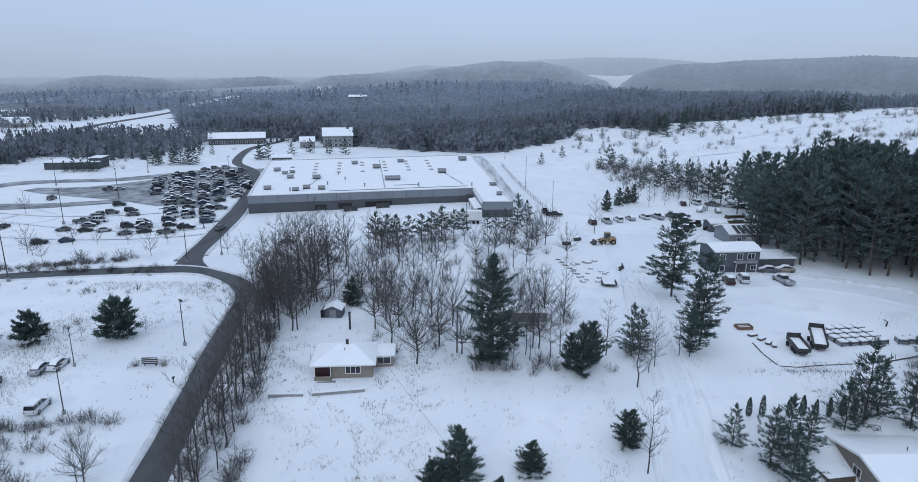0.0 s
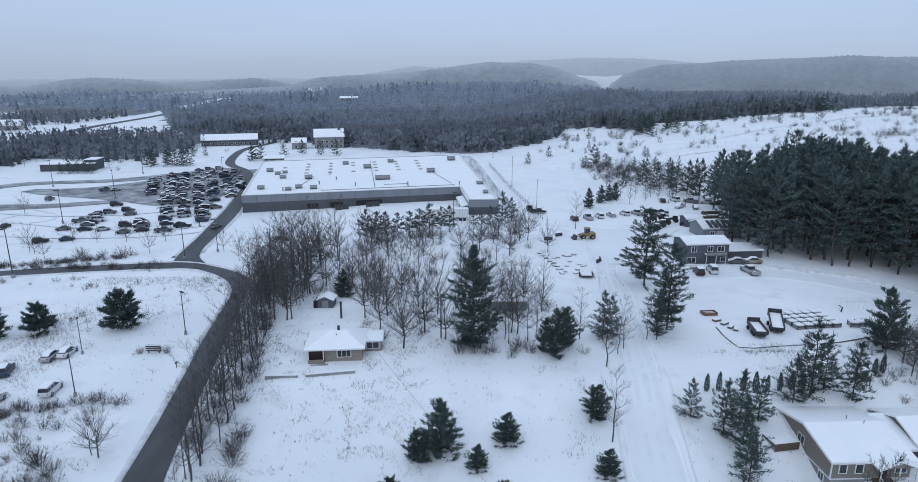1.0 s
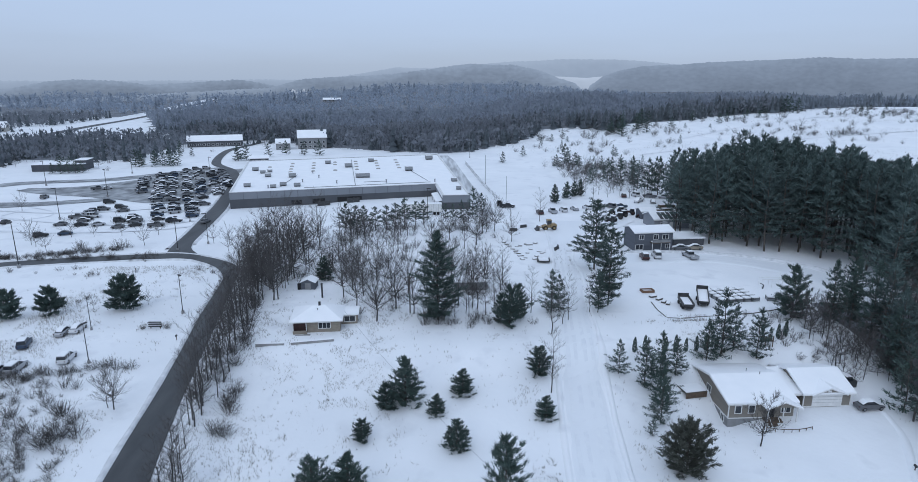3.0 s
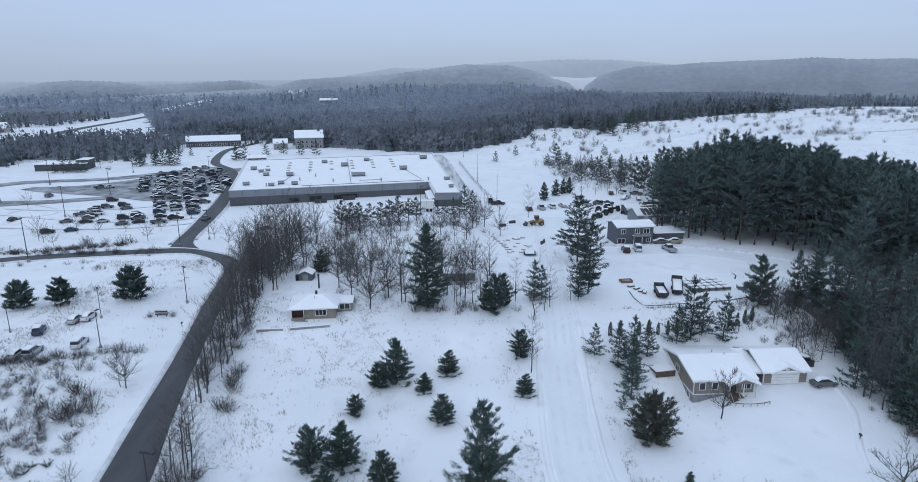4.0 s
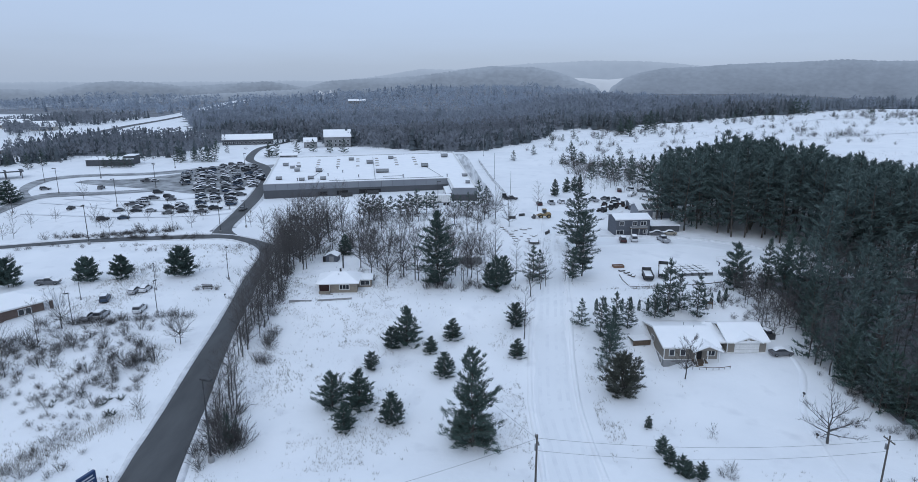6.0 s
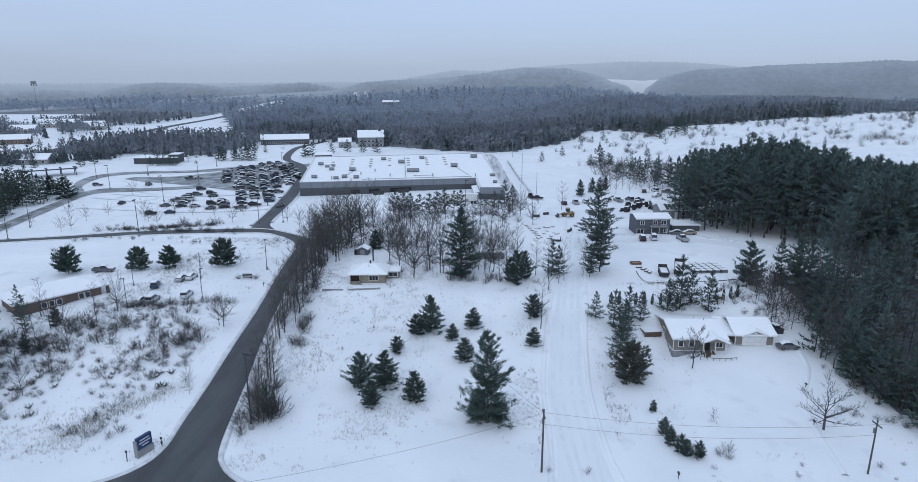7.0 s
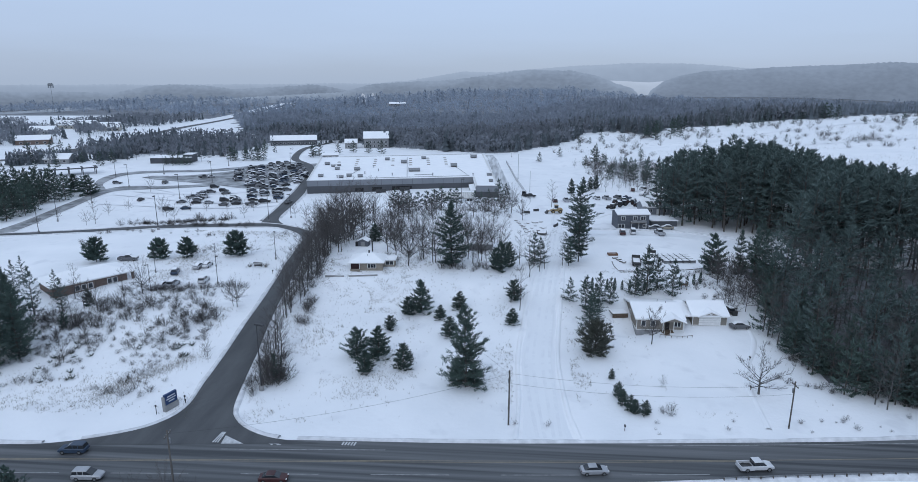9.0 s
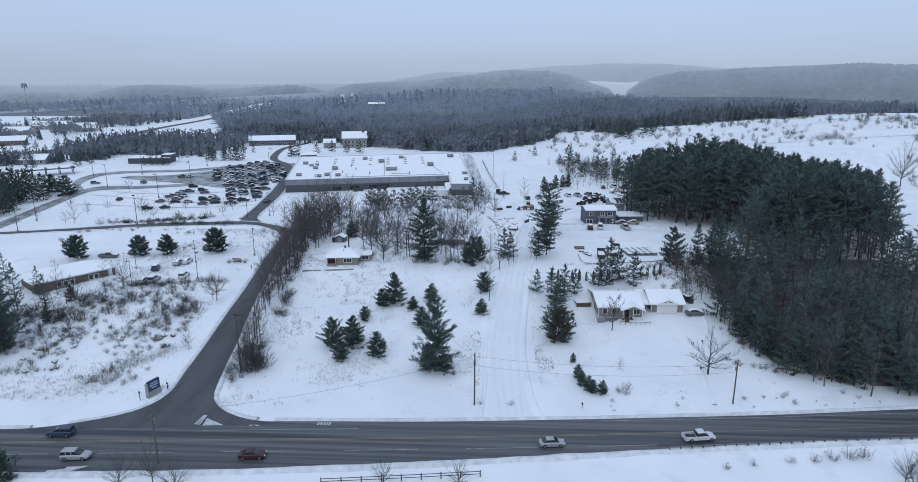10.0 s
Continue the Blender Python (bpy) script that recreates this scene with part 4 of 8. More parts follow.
def belt(x, y):
    """Tree belts of the west valley, with gaps."""
    near = -335 < x < -165 and 335 < y < 440 and noise.noise((x * 0.03, y * 0.03, 2.5)) > -0.3
    homes = x < -372 and 380 < y < 640 and noise.noise((x * 0.022, y * 0.03, 5.5)) > 0.05
    far = -480 < x < -375 and 600 < y < 720
    return near or homes or far or (-300 < x < -100 and 430 < y < 470)


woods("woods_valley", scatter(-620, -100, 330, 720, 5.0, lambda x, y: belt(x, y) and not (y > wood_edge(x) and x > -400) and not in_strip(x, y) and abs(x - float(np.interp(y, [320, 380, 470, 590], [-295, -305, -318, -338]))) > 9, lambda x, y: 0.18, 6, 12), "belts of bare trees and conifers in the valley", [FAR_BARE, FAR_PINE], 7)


edge_spots = []
for i in range(210):
    u = wrng.random()
    x = float(np.interp(u, [0, 0.3, 0.55, 0.8, 1], [-285, -262, -240, -249, -230])) + wrng.uniform(-9, 9)
    y = float(np.interp(u, [0, 0.3, 0.55, 0.8, 1], [285, 298, 318, 352, 372])) + wrng.uniform(-7, 7)
    edge_spots.append((x, y, wrng.uniform(5, 11), wrng.random() < 0.55))
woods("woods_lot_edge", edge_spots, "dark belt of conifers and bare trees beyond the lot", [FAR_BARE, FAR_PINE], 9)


# ---- distance ----
def ridge(name, dist, base, tops, material, label, seed, fuzz):
    """A far ridge line in painted haze, bent round the place."""
    V, F = [], []
    n = 1500
    for i in range(n + 1):
        az = radians(-75 + 150 * i / n)
        deg = math.degrees(az)
        h = float(np.interp(deg, [a for a, _ in tops], [b for _, b in tops])) + fuzz * noise.noise((deg * 0.22, seed, 0)) + 0.25 * fuzz * noise.noise((deg * 1.6, seed, 4)) + 0.5 * fuzz * noise.noise((deg * 5.0, seed, 9)) + 0.45 * fuzz * noise.noise((deg * 14.0, seed, 12))
        x, y = dist * math.sin(az), dist * math.cos(az)
        top_z = max(base + 1, h)
        V += [(x, y, base), (x, y, base + 0.55 * (top_z - base)), (x, y, base + 0.85 * (top_z - base)), (x, y, top_z), (x * 1.05, y * 1.05, top_z - 6)]
    for i in range(n):
        a = 5 * i
        F += [(a + k, a + 5 + k, a + 6 + k, a + 1 + k) for k in range(4)]
    ob = mesh_object(name, V, F, material)
    # rise drives the painted fade of each crest towards the sky tone
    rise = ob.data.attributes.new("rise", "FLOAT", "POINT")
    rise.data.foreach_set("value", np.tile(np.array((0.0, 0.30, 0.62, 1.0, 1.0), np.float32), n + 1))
    return tagged(ob, label, "distant hills", kind="structure")


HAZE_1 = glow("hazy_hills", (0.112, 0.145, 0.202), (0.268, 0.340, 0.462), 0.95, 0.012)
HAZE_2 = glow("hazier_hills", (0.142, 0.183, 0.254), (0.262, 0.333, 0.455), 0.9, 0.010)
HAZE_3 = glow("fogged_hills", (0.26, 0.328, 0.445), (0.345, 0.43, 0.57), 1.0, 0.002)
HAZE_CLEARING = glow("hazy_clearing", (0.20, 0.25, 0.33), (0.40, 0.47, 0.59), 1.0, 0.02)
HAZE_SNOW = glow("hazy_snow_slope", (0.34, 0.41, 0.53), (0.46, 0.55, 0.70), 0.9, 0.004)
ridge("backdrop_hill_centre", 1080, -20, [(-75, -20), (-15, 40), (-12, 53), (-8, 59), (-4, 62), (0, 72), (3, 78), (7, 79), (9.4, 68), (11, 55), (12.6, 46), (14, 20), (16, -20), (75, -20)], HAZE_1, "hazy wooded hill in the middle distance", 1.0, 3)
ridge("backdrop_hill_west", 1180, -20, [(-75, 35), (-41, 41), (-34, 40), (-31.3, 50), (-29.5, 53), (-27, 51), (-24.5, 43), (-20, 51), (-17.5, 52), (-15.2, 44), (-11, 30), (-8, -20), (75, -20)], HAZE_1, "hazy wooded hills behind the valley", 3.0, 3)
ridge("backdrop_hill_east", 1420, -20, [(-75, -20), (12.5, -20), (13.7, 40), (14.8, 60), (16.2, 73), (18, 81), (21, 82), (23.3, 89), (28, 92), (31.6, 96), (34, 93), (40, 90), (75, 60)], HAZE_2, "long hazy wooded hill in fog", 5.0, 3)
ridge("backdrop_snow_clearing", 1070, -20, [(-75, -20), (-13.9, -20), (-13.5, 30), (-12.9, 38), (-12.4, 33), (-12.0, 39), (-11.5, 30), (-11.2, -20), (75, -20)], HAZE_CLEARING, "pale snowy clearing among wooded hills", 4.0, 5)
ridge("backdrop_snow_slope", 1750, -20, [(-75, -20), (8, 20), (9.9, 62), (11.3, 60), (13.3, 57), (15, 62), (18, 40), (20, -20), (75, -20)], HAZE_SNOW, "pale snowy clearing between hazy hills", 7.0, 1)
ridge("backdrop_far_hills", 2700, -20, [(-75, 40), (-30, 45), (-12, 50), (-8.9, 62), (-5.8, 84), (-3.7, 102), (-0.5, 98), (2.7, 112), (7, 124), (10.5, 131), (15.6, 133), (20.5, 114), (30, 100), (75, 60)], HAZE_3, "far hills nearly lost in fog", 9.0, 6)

# ---- store ----
def wall_run(outline, k, z0, z1, thick, out_shift=0.0):
    """One stretch of wall between two corners of an outline, as a thick slab whose outer face lies on the line."""
    (ax, ay), (bx, by) = outline[k], outline[(k + 1) % len(outline)]
    dx, dy = bx - ax, by - ay
    ln = math.hypot(dx, dy)
    nx, ny = dy / ln, -dx / ln
    pts = [(ax + nx * out_shift, ay + ny * out_shift), (bx + nx * out_shift, by + ny * out_shift), (bx - nx * thick, by - ny * thick), (ax - nx * thick, ay - ny * thick)]
    return prism(pts, z0, z1)


STORE = [(-74.4, 209.4), (3.5, 228.6), (6.2, 202.2), (16.4, 202.8), (3.8, 331.5), (-95, 303)]
store = thing("store_building", "large flat-roofed grey warehouse store with snow on its roof", "store")
for k in range(6):
    part("wall", wall_run(STORE, k, 5.6, 10.3, 0.5), STORE_DARK, store, "dark grey block lower wall")
    part("upper_wall", wall_run(STORE, k, 10.3, 13.0, 0.5, 0.06), STORE_LIGHT, store, "light grey metal upper wall")
    part("coping", wall_run(STORE, k, 13.0, 13.14, 0.6, 0.12), TRIM, store)
cxm, cym = -30.0, 262.0
part("roof", prism([(cxm + (x - cxm) * 0.993, cym + (y - cym) * 0.993) for x, y in STORE], 12.05, 12.85), ROOF_SNOW, store, "flat snow-covered roof")


def on_store(u, v):
    """A place on the roof: u along the front, v towards the back, both from 0 to 1."""
    f = Vector(STORE[0]).lerp(Vector((14.4, 230.5)), u)
    b = Vector(STORE[5]).lerp(Vector(STORE[4]), u)
    p = f.lerp(b, v)
    return p.x, p.y


for k in range(1, 16):
    x, y = Vector(STORE[0]).lerp(Vector(STORE[1]), k / 16)
    part("panel_joint", box(x - 0.05, x + 0.05, y - 0.09, y + 0.05, 10.3, 12.95), STORE_DARK, store)
# solid slabs whose near-black colour paints the shade inside the openings
for u0, u1, z1, name in ((0.38, 0.44, 9.2, "doorway"), (0.50, 0.62, 9.4, "loading_opening"), (0.28, 0.33, 9.0, "doorway")):
    a, b = Vector(STORE[0]).lerp(Vector(STORE[1]), u0), Vector(STORE[0]).lerp(Vector(STORE[1]), u1)
    d = (b - a).normalized()
    nrm = Vector((d.y, -d.x))
    part(name, prism([tuple(a + nrm * 0.05), tuple(b + nrm * 0.05), tuple(b - nrm * 0.3), tuple(a - nrm * 0.3)], 7.4, z1), DARK, store)
semi = thing("semi_trailer", "long white semi trailer with snow on top beside the store", "trailer", pose(-1.4, 193.0, gz(-1.4, 193.0), 0, 0, 1))
part("body", box(-7.2, 7.2, -1.28, 1.28, 1.15, 4.0, bevel=0.04), TRIM, semi)
for k in range(17):
    part("side_rib", box(-6.9 + 0.86 * k, -6.84 + 0.86 * k, -1.31, -1.28, 1.2, 3.95), CONCRETE, semi)
part("snow_top", box(-7.15, 7.15, -1.24, 1.24, 4.0, 4.14, bevel=0.05), ROOF_SNOW, semi)
part("chassis", box(-6.8, 7.0, -0.5, 0.5, 0.8, 1.15), DARK_STEEL, semi)
part("landing_leg", box(-4.6, -4.4, -0.7, 0.7, -0.1, 0.9), DARK_STEEL, semi)
for px in (4.6, 5.9):
    for py in (-1.05, 1.05):
        part("wheel", rod((px, py - 0.25, 0.5), (px, py + 0.25, 0.5), 0.5, n=14), RUBBER, semi)
dock = thing("loading_canopy", "small sloping snow-covered canopy on the store wall", "canopy", pose(4.9, 212, 7.6, 0, 0, 6))
part("roof", loft([[(-2.2, y, 2.7), (1.1, y, 3.3), (1.1, y, 3.55), (-2.2, y, 2.95)] for y in (-8.5, 9.0)]), ROOF_SNOW, dock)
part("fascia", box(-2.28, -2.2, -8.5, 9.0, 2.4, 2.95), TRIM, dock)
for py in (-8.0, 0.0, 8.5):
    part("post", rod((-2.0, py, -0.4), (-2.0, py, 2.7), 0.12), STEEL, dock)
for k, (x, y) in enumerate(((-41, 213.2), (-38.6, 213.8), (-30, 215.9), (-27.6, 216.5))):
    t = thing("yard_fence_panel", "dark steel fence panel standing by the store wall", "fence", pose(x, y, gz(x, y), 0, 0, 14), "fence panels by the store")
    part("panel", box(-1.15, 1.15, -0.04, 0.04, 0.1, 1.9), DARK_STEEL, t)
    for px in (-1.15, 1.15):
        part("post", box(px - 0.05, px + 0.05, -0.06, 0.06, -0.3, 2.0), DARK_STEEL, t)


def rooftop_unit(w, d, h):
    t = thing("rooftop_unit", "grey rooftop air handling unit capped with snow", "rooftop unit", group="units on the store roof")
    part("cabinet", box(-w / 2, w / 2, -d / 2, d / 2, 0.25, h, bevel=0.04), STEEL, t)
    part("curb", box(-w / 2 + 0.1, w / 2 - 0.1, -d / 2 + 0.1, d / 2 - 0.1, -0.1, 0.25), DARK_STEEL, t)
    part("hood", loft([[(-w / 2, -d / 2, h * 0.4), (w / 2, -d / 2, h * 0.4), (w / 2, -d / 2, h * 0.9), (-w / 2, -d / 2, h * 0.9)], [(-w / 2, -d / 2 - 0.6, h * 0.4), (w / 2, -d / 2 - 0.6, h * 0.4), (w / 2, -d / 2 - 0.6, h * 0.5), (-w / 2, -d / 2 - 0.6, h * 0.5)]]), STEEL, t)
    part("snow_cap", box(-w / 2 + 0.05, w / 2 - 0.05, -d / 2 + 0.05, d / 2 - 0.05, h, h + 0.18, bevel=0.07), ROOF_SNOW, t)
    return t


unit = None
for u, v, s in ((0.06, 0.14, 1.0), (0.17, 0.09, 0.9), (0.21, 0.13, 1.0), (0.27, 0.10, 1.0), (0.13, 0.40, 1.0), (0.10, 0.52, 0.9), (0.06, 0.62, 1.1), (0.24, 0.36, 1.2), (0.40, 0.78, 1.1), (0.50, 0.62, 1.3), (0.62, 0.80, 1.1), (0.79, 0.42, 1.3), (0.93, 0.80, 1.4), (0.97, 0.06, 0.9), (0.13, 0.55, 0.8)):
    x, y = on_store(u, v)
    m = pose(x, y, 12.85, 0, 0, 12) @ Matrix.Scale(s, 4)
    if unit is None:
        unit = rooftop_unit(2.6, 1.9, 1.5)
        unit.matrix_basis = m
    else:
        copy_thing(unit, m)
x, y = on_store(0.56, 0.27)
big = rooftop_unit(6.0, 3.0, 1.9)
big.matrix_basis = pose(x, y, 12.85, 0, 0, 12)
unit2 = rooftop_unit(2.0, 1.6, 1.3)
unit2.matrix_basis = pose(12.5, 216, 12.85)


def roof_vent():
    t = thing("roof_vent", "small metal roof vent rising from the snow", "vent", group="vents on the store roof")
    part("pipe", rod((0, 0, -0.1), (0, 0, 1.1), 0.22, n=10), STEEL, t)
    part("cap", rod((0, 0, 1.1), (0, 0, 1.35), 0.42, 0.25, n=10), STEEL, t)
    return t


def skylight():
    t = thing("skylight", "low square skylight dusted with snow", "skylight", group="skylights on the store roof")
    part("curb", box(-0.9, 0.9, -0.9, 0.9, -0.05, 0.22), CONCRETE, t)
    part("dome", loft([[(-0.8, -0.8, 0.22), (0.8, -0.8, 0.22), (0.8, 0.8, 0.22), (-0.8, 0.8, 0.22)], [(-0.45, -0.45, 0.42), (0.45, -0.45, 0.42), (0.45, 0.45, 0.42), (-0.45, 0.45, 0.42)]]), BEIGE, t)
    return t


protos = {}


def repeat(key, builder, m):
    """The first call builds, later calls copy."""
    if key in protos:
        return copy_thing(protos[key], m)
    ob = builder()
    ob.matrix_basis = m
    protos[key] = ob
    return ob


for u, v in ((0.33, 0.45), (0.36, 0.30), (0.66, 0.10), (0.88, 0.06), (0.15, 0.08), (0.29, 0.2), (0.44, 0.13)):
    x, y = on_store(u, v)
    repeat("vent", roof_vent, pose(x, y, 12.85))
for i in range(7):
    for j in range(4):
        u, v = 0.12 + 0.105 * i, 0.52 + 0.10 * j
        if (i, j) not in ((3, 1), (0, 3)):
            x, y = on_store(u, v)
            repeat("skylight", skylight, pose(x, y, 12.85, 0, 0, 12))
for u0, v0, u1, v1 in ((0.52, 0.05, 0.52, 0.9), (0.3, 0.05, 0.86, 0.06), (0.66, 0.06, 0.66, 0.13), (0.56, 0.13, 0.66, 0.13), (0.2, 0.1, 0.26, 0.42), (0.85, 0.1, 0.80, 0.4)):
    V, F = [], []
    tube(V, F, np.array((*on_store(u0, v0), 12.97)), np.array((*on_store(u1, v1), 12.97)), 0.11, 0.11, 4)
    tagged(mesh_object("roof_pipe", V, F, STEEL), "thin gas pipe running across the snowy store roof", "pipe", group="pipes on the store roof")


# ---- windows, doors, houses ----
def window(parent, x, y, z, w, h, m, panes=2, frame_mat=TRIM):
    """A framed window on a wall: x along the wall, facing -y of the matrix m."""
    fr = bmesh.new()
    box(-w / 2 - 0.09, w / 2 + 0.09, -0.07, 0.02, -0.09, 0.0, fr)
    box(-w / 2 - 0.09, w / 2 + 0.09, -0.07, 0.02, h, h + 0.09, fr)
    for k in range(panes + 1):
        px = -w / 2 + w * k / panes
        box(px - (0.09 if k == 0 else 0.04), px + (0.09 if k == panes else 0.04), -0.065, 0.02, 0, h, fr)
    f = part("window_frame", fr, frame_mat, parent)
    f.matrix_basis = m @ pose(x, y, z)
    for k in range(panes):
        p = part("pane", box(-w / 2 + w * k / panes + 0.03, -w / 2 + w * (k + 1) / panes - 0.03, -0.03, 0.01, 0.01, h - 0.01), GLASS, f)
    return f


def gable(name, label, w, d, h, rise, m, wall_mat, over=0.45, along="x", roof_mat=ROOF_SNOW, base=1.2, group="", thick=0.28):
    """A house body with a gable roof; the ridge runs along x, or along y."""
    t = thing(name, label, "house" if "house" in name else "building", m, group)
    bm = bmesh.new()
    if along == "x":
        prof_ = [(-d / 2, -base), (d / 2, -base), (d / 2, h), (0, h + rise), (-d / 2, h)]
        loft([[(x, a, b) for a, b in prof_] for x in (-w / 2, w / 2)], bm)
    else:
        prof_ = [(-w / 2, -base), (w / 2, -base), (w / 2, h), (0, h + rise), (-w / 2, h)]
        loft([[(a, y, b) for a, b in prof_] for y in (-d / 2, d / 2)], bm)
    part("wall", bm, wall_mat, t)
    half = (d if along == "x" else w) / 2
    k = rise / half
    for side in (-1, 1):
        a0, a1 = 0.0, side * (half + over)
        z0, z1 = h + rise + 0.03, h + rise - k * (half + over) + 0.03
        lim = ((w if along == "x" else d) / 2 + over)
        ring = lambda q: [(q, a0, z0), (q, a1, z1), (q, a1, z1 + thick * 0.9), (q, a0 , z0 + thick)]
        secs = [ring(-lim), ring(-lim * 0.33), ring(lim * 0.33), ring(lim)]
        if along == "y":
            secs = [[(p[1], p[0], p[2]) for p in s] for s in secs]
        part("roof", loft(secs), roof_mat, t, "snow-covered roof slope")
        if along == "x":
            part("fascia", box(-lim, lim, a1 - 0.04 if side > 0 else a1 - 0.03, a1 + 0.03 if side > 0 else a1 + 0.04, z1 - 0.16, z1 + 0.02), TRIM, t)
    return t


FRONT = pose(0, 0, 0)

# small tan house on the terrace
hut = gable("small_house", "small tan brick house with a snow-covered hip roof", 9.6, 8.0, 2.5, 0.01, pose(-18.9, 91.6, 7.4, 0, 0, 5) @ Matrix.Scale(0.93, 4), TAN, 0.0)
for o in list(hut.children):
    if o.name.startswith(("roof", "fascia")):
        bpy.data.objects.remove(o)
hip = bmesh.new()
loft([[(-5.4, -4.6, 2.5), (5.4, -4.6, 2.5), (5.4, 4.6, 2.5), (-5.4, 4.6, 2.5)], [(-5.45, -4.65, 2.7), (5.45, -4.65, 2.7), (5.45, 4.65, 2.7), (-5.45, 4.65, 2.7)], [(-1.1, -0.25, 4.55), (1.6, -0.25, 4.55), (1.6, 0.25, 4.55), (-1.1, 0.25, 4.55)]], hip)
part("roof", hip, ROOF_SNOW, hut, "snow-covered hip roof")
part("fascia", box(-5.47, 5.47, -4.67, -4.60, 2.45, 2.62), TRIM, hut)
window(hut, 1.6, -4.0, 0.9, 2.4, 1.2, FRONT, 3)
# very dark red panel, slightly proud of the house wall
part("porch_recess", box(-4.7, -1.9, -4.06, -3.4, 0.2, 2.35), RED_DARK, hut, "dark red panel behind the porch wall")
part("porch_wall", box(-4.75, -1.9, -4.75, -4.55, -0.8, 0.75), TAN, hut)
part("porch_floor", box(-4.75, -1.9, -4.55, -4.0, -0.8, 0.2), CONCRETE, hut)
part("porch_step", box(-4.3, -1.2, -5.4, -4.75, -0.8, 0.02), CONCRETE, hut)
for px in (-4.65, -2.0):
    part("porch_post", box(px - 0.07, px + 0.07, -4.7, -4.56, 0.75, 2.5), TRIM, hut)
part("chimney", box(0.2, 0.65, -0.3, 0.15, 4.2, 5.3), DARK_STEEL, hut, "dark metal chimney")
part("vent_pipe", rod((0.1, -1.5, 3.4), (0.1, -1.5, 4.4), 0.06), DARK_STEEL, hut)
annex = bmesh.new()
box(4.85, 8.2, -0.6, 3.4, -1.2, 2.3, annex)
part("annex", annex, TAN, hut)
part("annex_roof", box(4.85, 8.6, -1.05, 3.9, 2.3, 2.62, bevel=0.06), ROOF_SNOW, hut)
window(hut, 6.6, -0.6, 0.85, 2.3, 1.15, FRONT, 2)


def low_wall(x0, y0, x1, y1, h=0.55):
    c = ((x0 + x1) / 2, (y0 + y1) / 2)
    ln = math.hypot(x1 - x0, y1 - y0)
    t = thing("low_wall", "low grey concrete garden wall capped with snow", "garden wall", pose(*c, gz(*c), 0, 0, math.degrees(math.atan2(y1 - y0, x1 - x0))), "garden walls")
    part("wall", box(-ln / 2, ln / 2, -0.15, 0.15, -0.5, h), CONCRETE, t)
    part("snow_cap", box(-ln / 2 - 0.02, ln / 2 + 0.02, -0.18, 0.18, h, h + 0.16, bevel=0.06), ROOF_SNOW, t)


low_wall(-28.7, 82.3, -23.6, 82.5, 0.42)
low_wall(-22.3, 82.6, -14.7, 84.1, 0.42)
shed = gable("shed", "small grey shed with snow on its roof", 3.4, 3.0, 1.9, 0.75, pose(-24.9, 112.7, 7.95, 0, 0, -4) @ Matrix.Scale(0.94, 4), SLATE, 0.25, "y", base=0.5, thick=0.2)
part("door", box(-0.7, 0.7, -1.55, -1.48, 0.0, 1.75), BLOCK, shed)
# closed block, the shade under the lean-to is its colour
part("lean_to", box(-2.6, -1.7, -1.4, 1.4, -0.3, 1.5), DARK, shed, "lean-to block in near-black painted shade")
stove = thing("stove_pipe", "dark upright metal stove pipe standing in snow", "pipe", pose(-20.8, 106.1, gz(-20.8, 106.1)))
part("pipe", rod((0, 0, -0.3), (0, 0, 3.1), 0.2, 0.2, 10), DARK_STEEL, stove)
part("cap", rod((0, 0, 3.1), (0, 0, 3.35), 0.3, 0.2, 10), DARK_STEEL, stove)

# ranch house
ranch = gable("ranch_house", "taupe-sided ranch house with snowy roof and white trim", 10.6, 13.0, 2.65, 1.45, pose(56.0, 69.4, 2.75, 0, 0, 1.5), TAUPE, 0.5, base=0.15, thick=0.26)
part("foundation", box(-5.25, 5.25, -6.45, 6.45, -3.2, -0.15), BLOCK, ranch, "grey block foundation")
part("band_board", box(-5.34, 5.34, -6.54, 6.54, -0.2, -0.04), TRIM, ranch, "white band board")
for sx in (-5.33, 5.33):
    part("corner_board", box(sx - 0.06, sx + 0.06, -6.56, -6.40, -0.04, 2.45), TRIM, ranch)
part("corner_board", box(-5.36, -5.24, 6.40, 6.56, -0.04, 2.45), TRIM, ranch)
for sy in (-1, 1):
    part("rake_board", loft([[(x, sy * 0.0, 4.02), (x, sy * 6.98, 2.48), (x, sy * 6.98, 2.66), (x, sy * 0.0, 4.20)] for x in (-5.84, -5.80)]), TRIM, ranch, "white rake board")
WESTWARD = Matrix.Translation((-5.3, 0, 0)) @ pose(0, 0, 0, 0, 0, -90)
window(ranch, -3.8, -6.5, 0.75, 1.0, 1.25, FRONT, 1)
window(ranch, -1.6, -6.5, 0.75, 1.0, 1.25, FRONT, 1)
window(ranch, 4.0, -6.5, 0.7, 1.5, 1.3, FRONT, 2)
window(ranch, -0.6, 0.0, 0.9, 1.5, 1.15, WESTWARD, 2)
window(ranch, 4.6, 0.05, -1.5, 1.1, 1.1, WESTWARD, 2)
window(ranch, -0.5, 0.05, -1.2, 1.0, 1.0, WESTWARD, 2)
part("meter_box", box(-5.42, -5.3, 2.2, 2.6, 0.5, 1.1), CONCRETE, ranch)
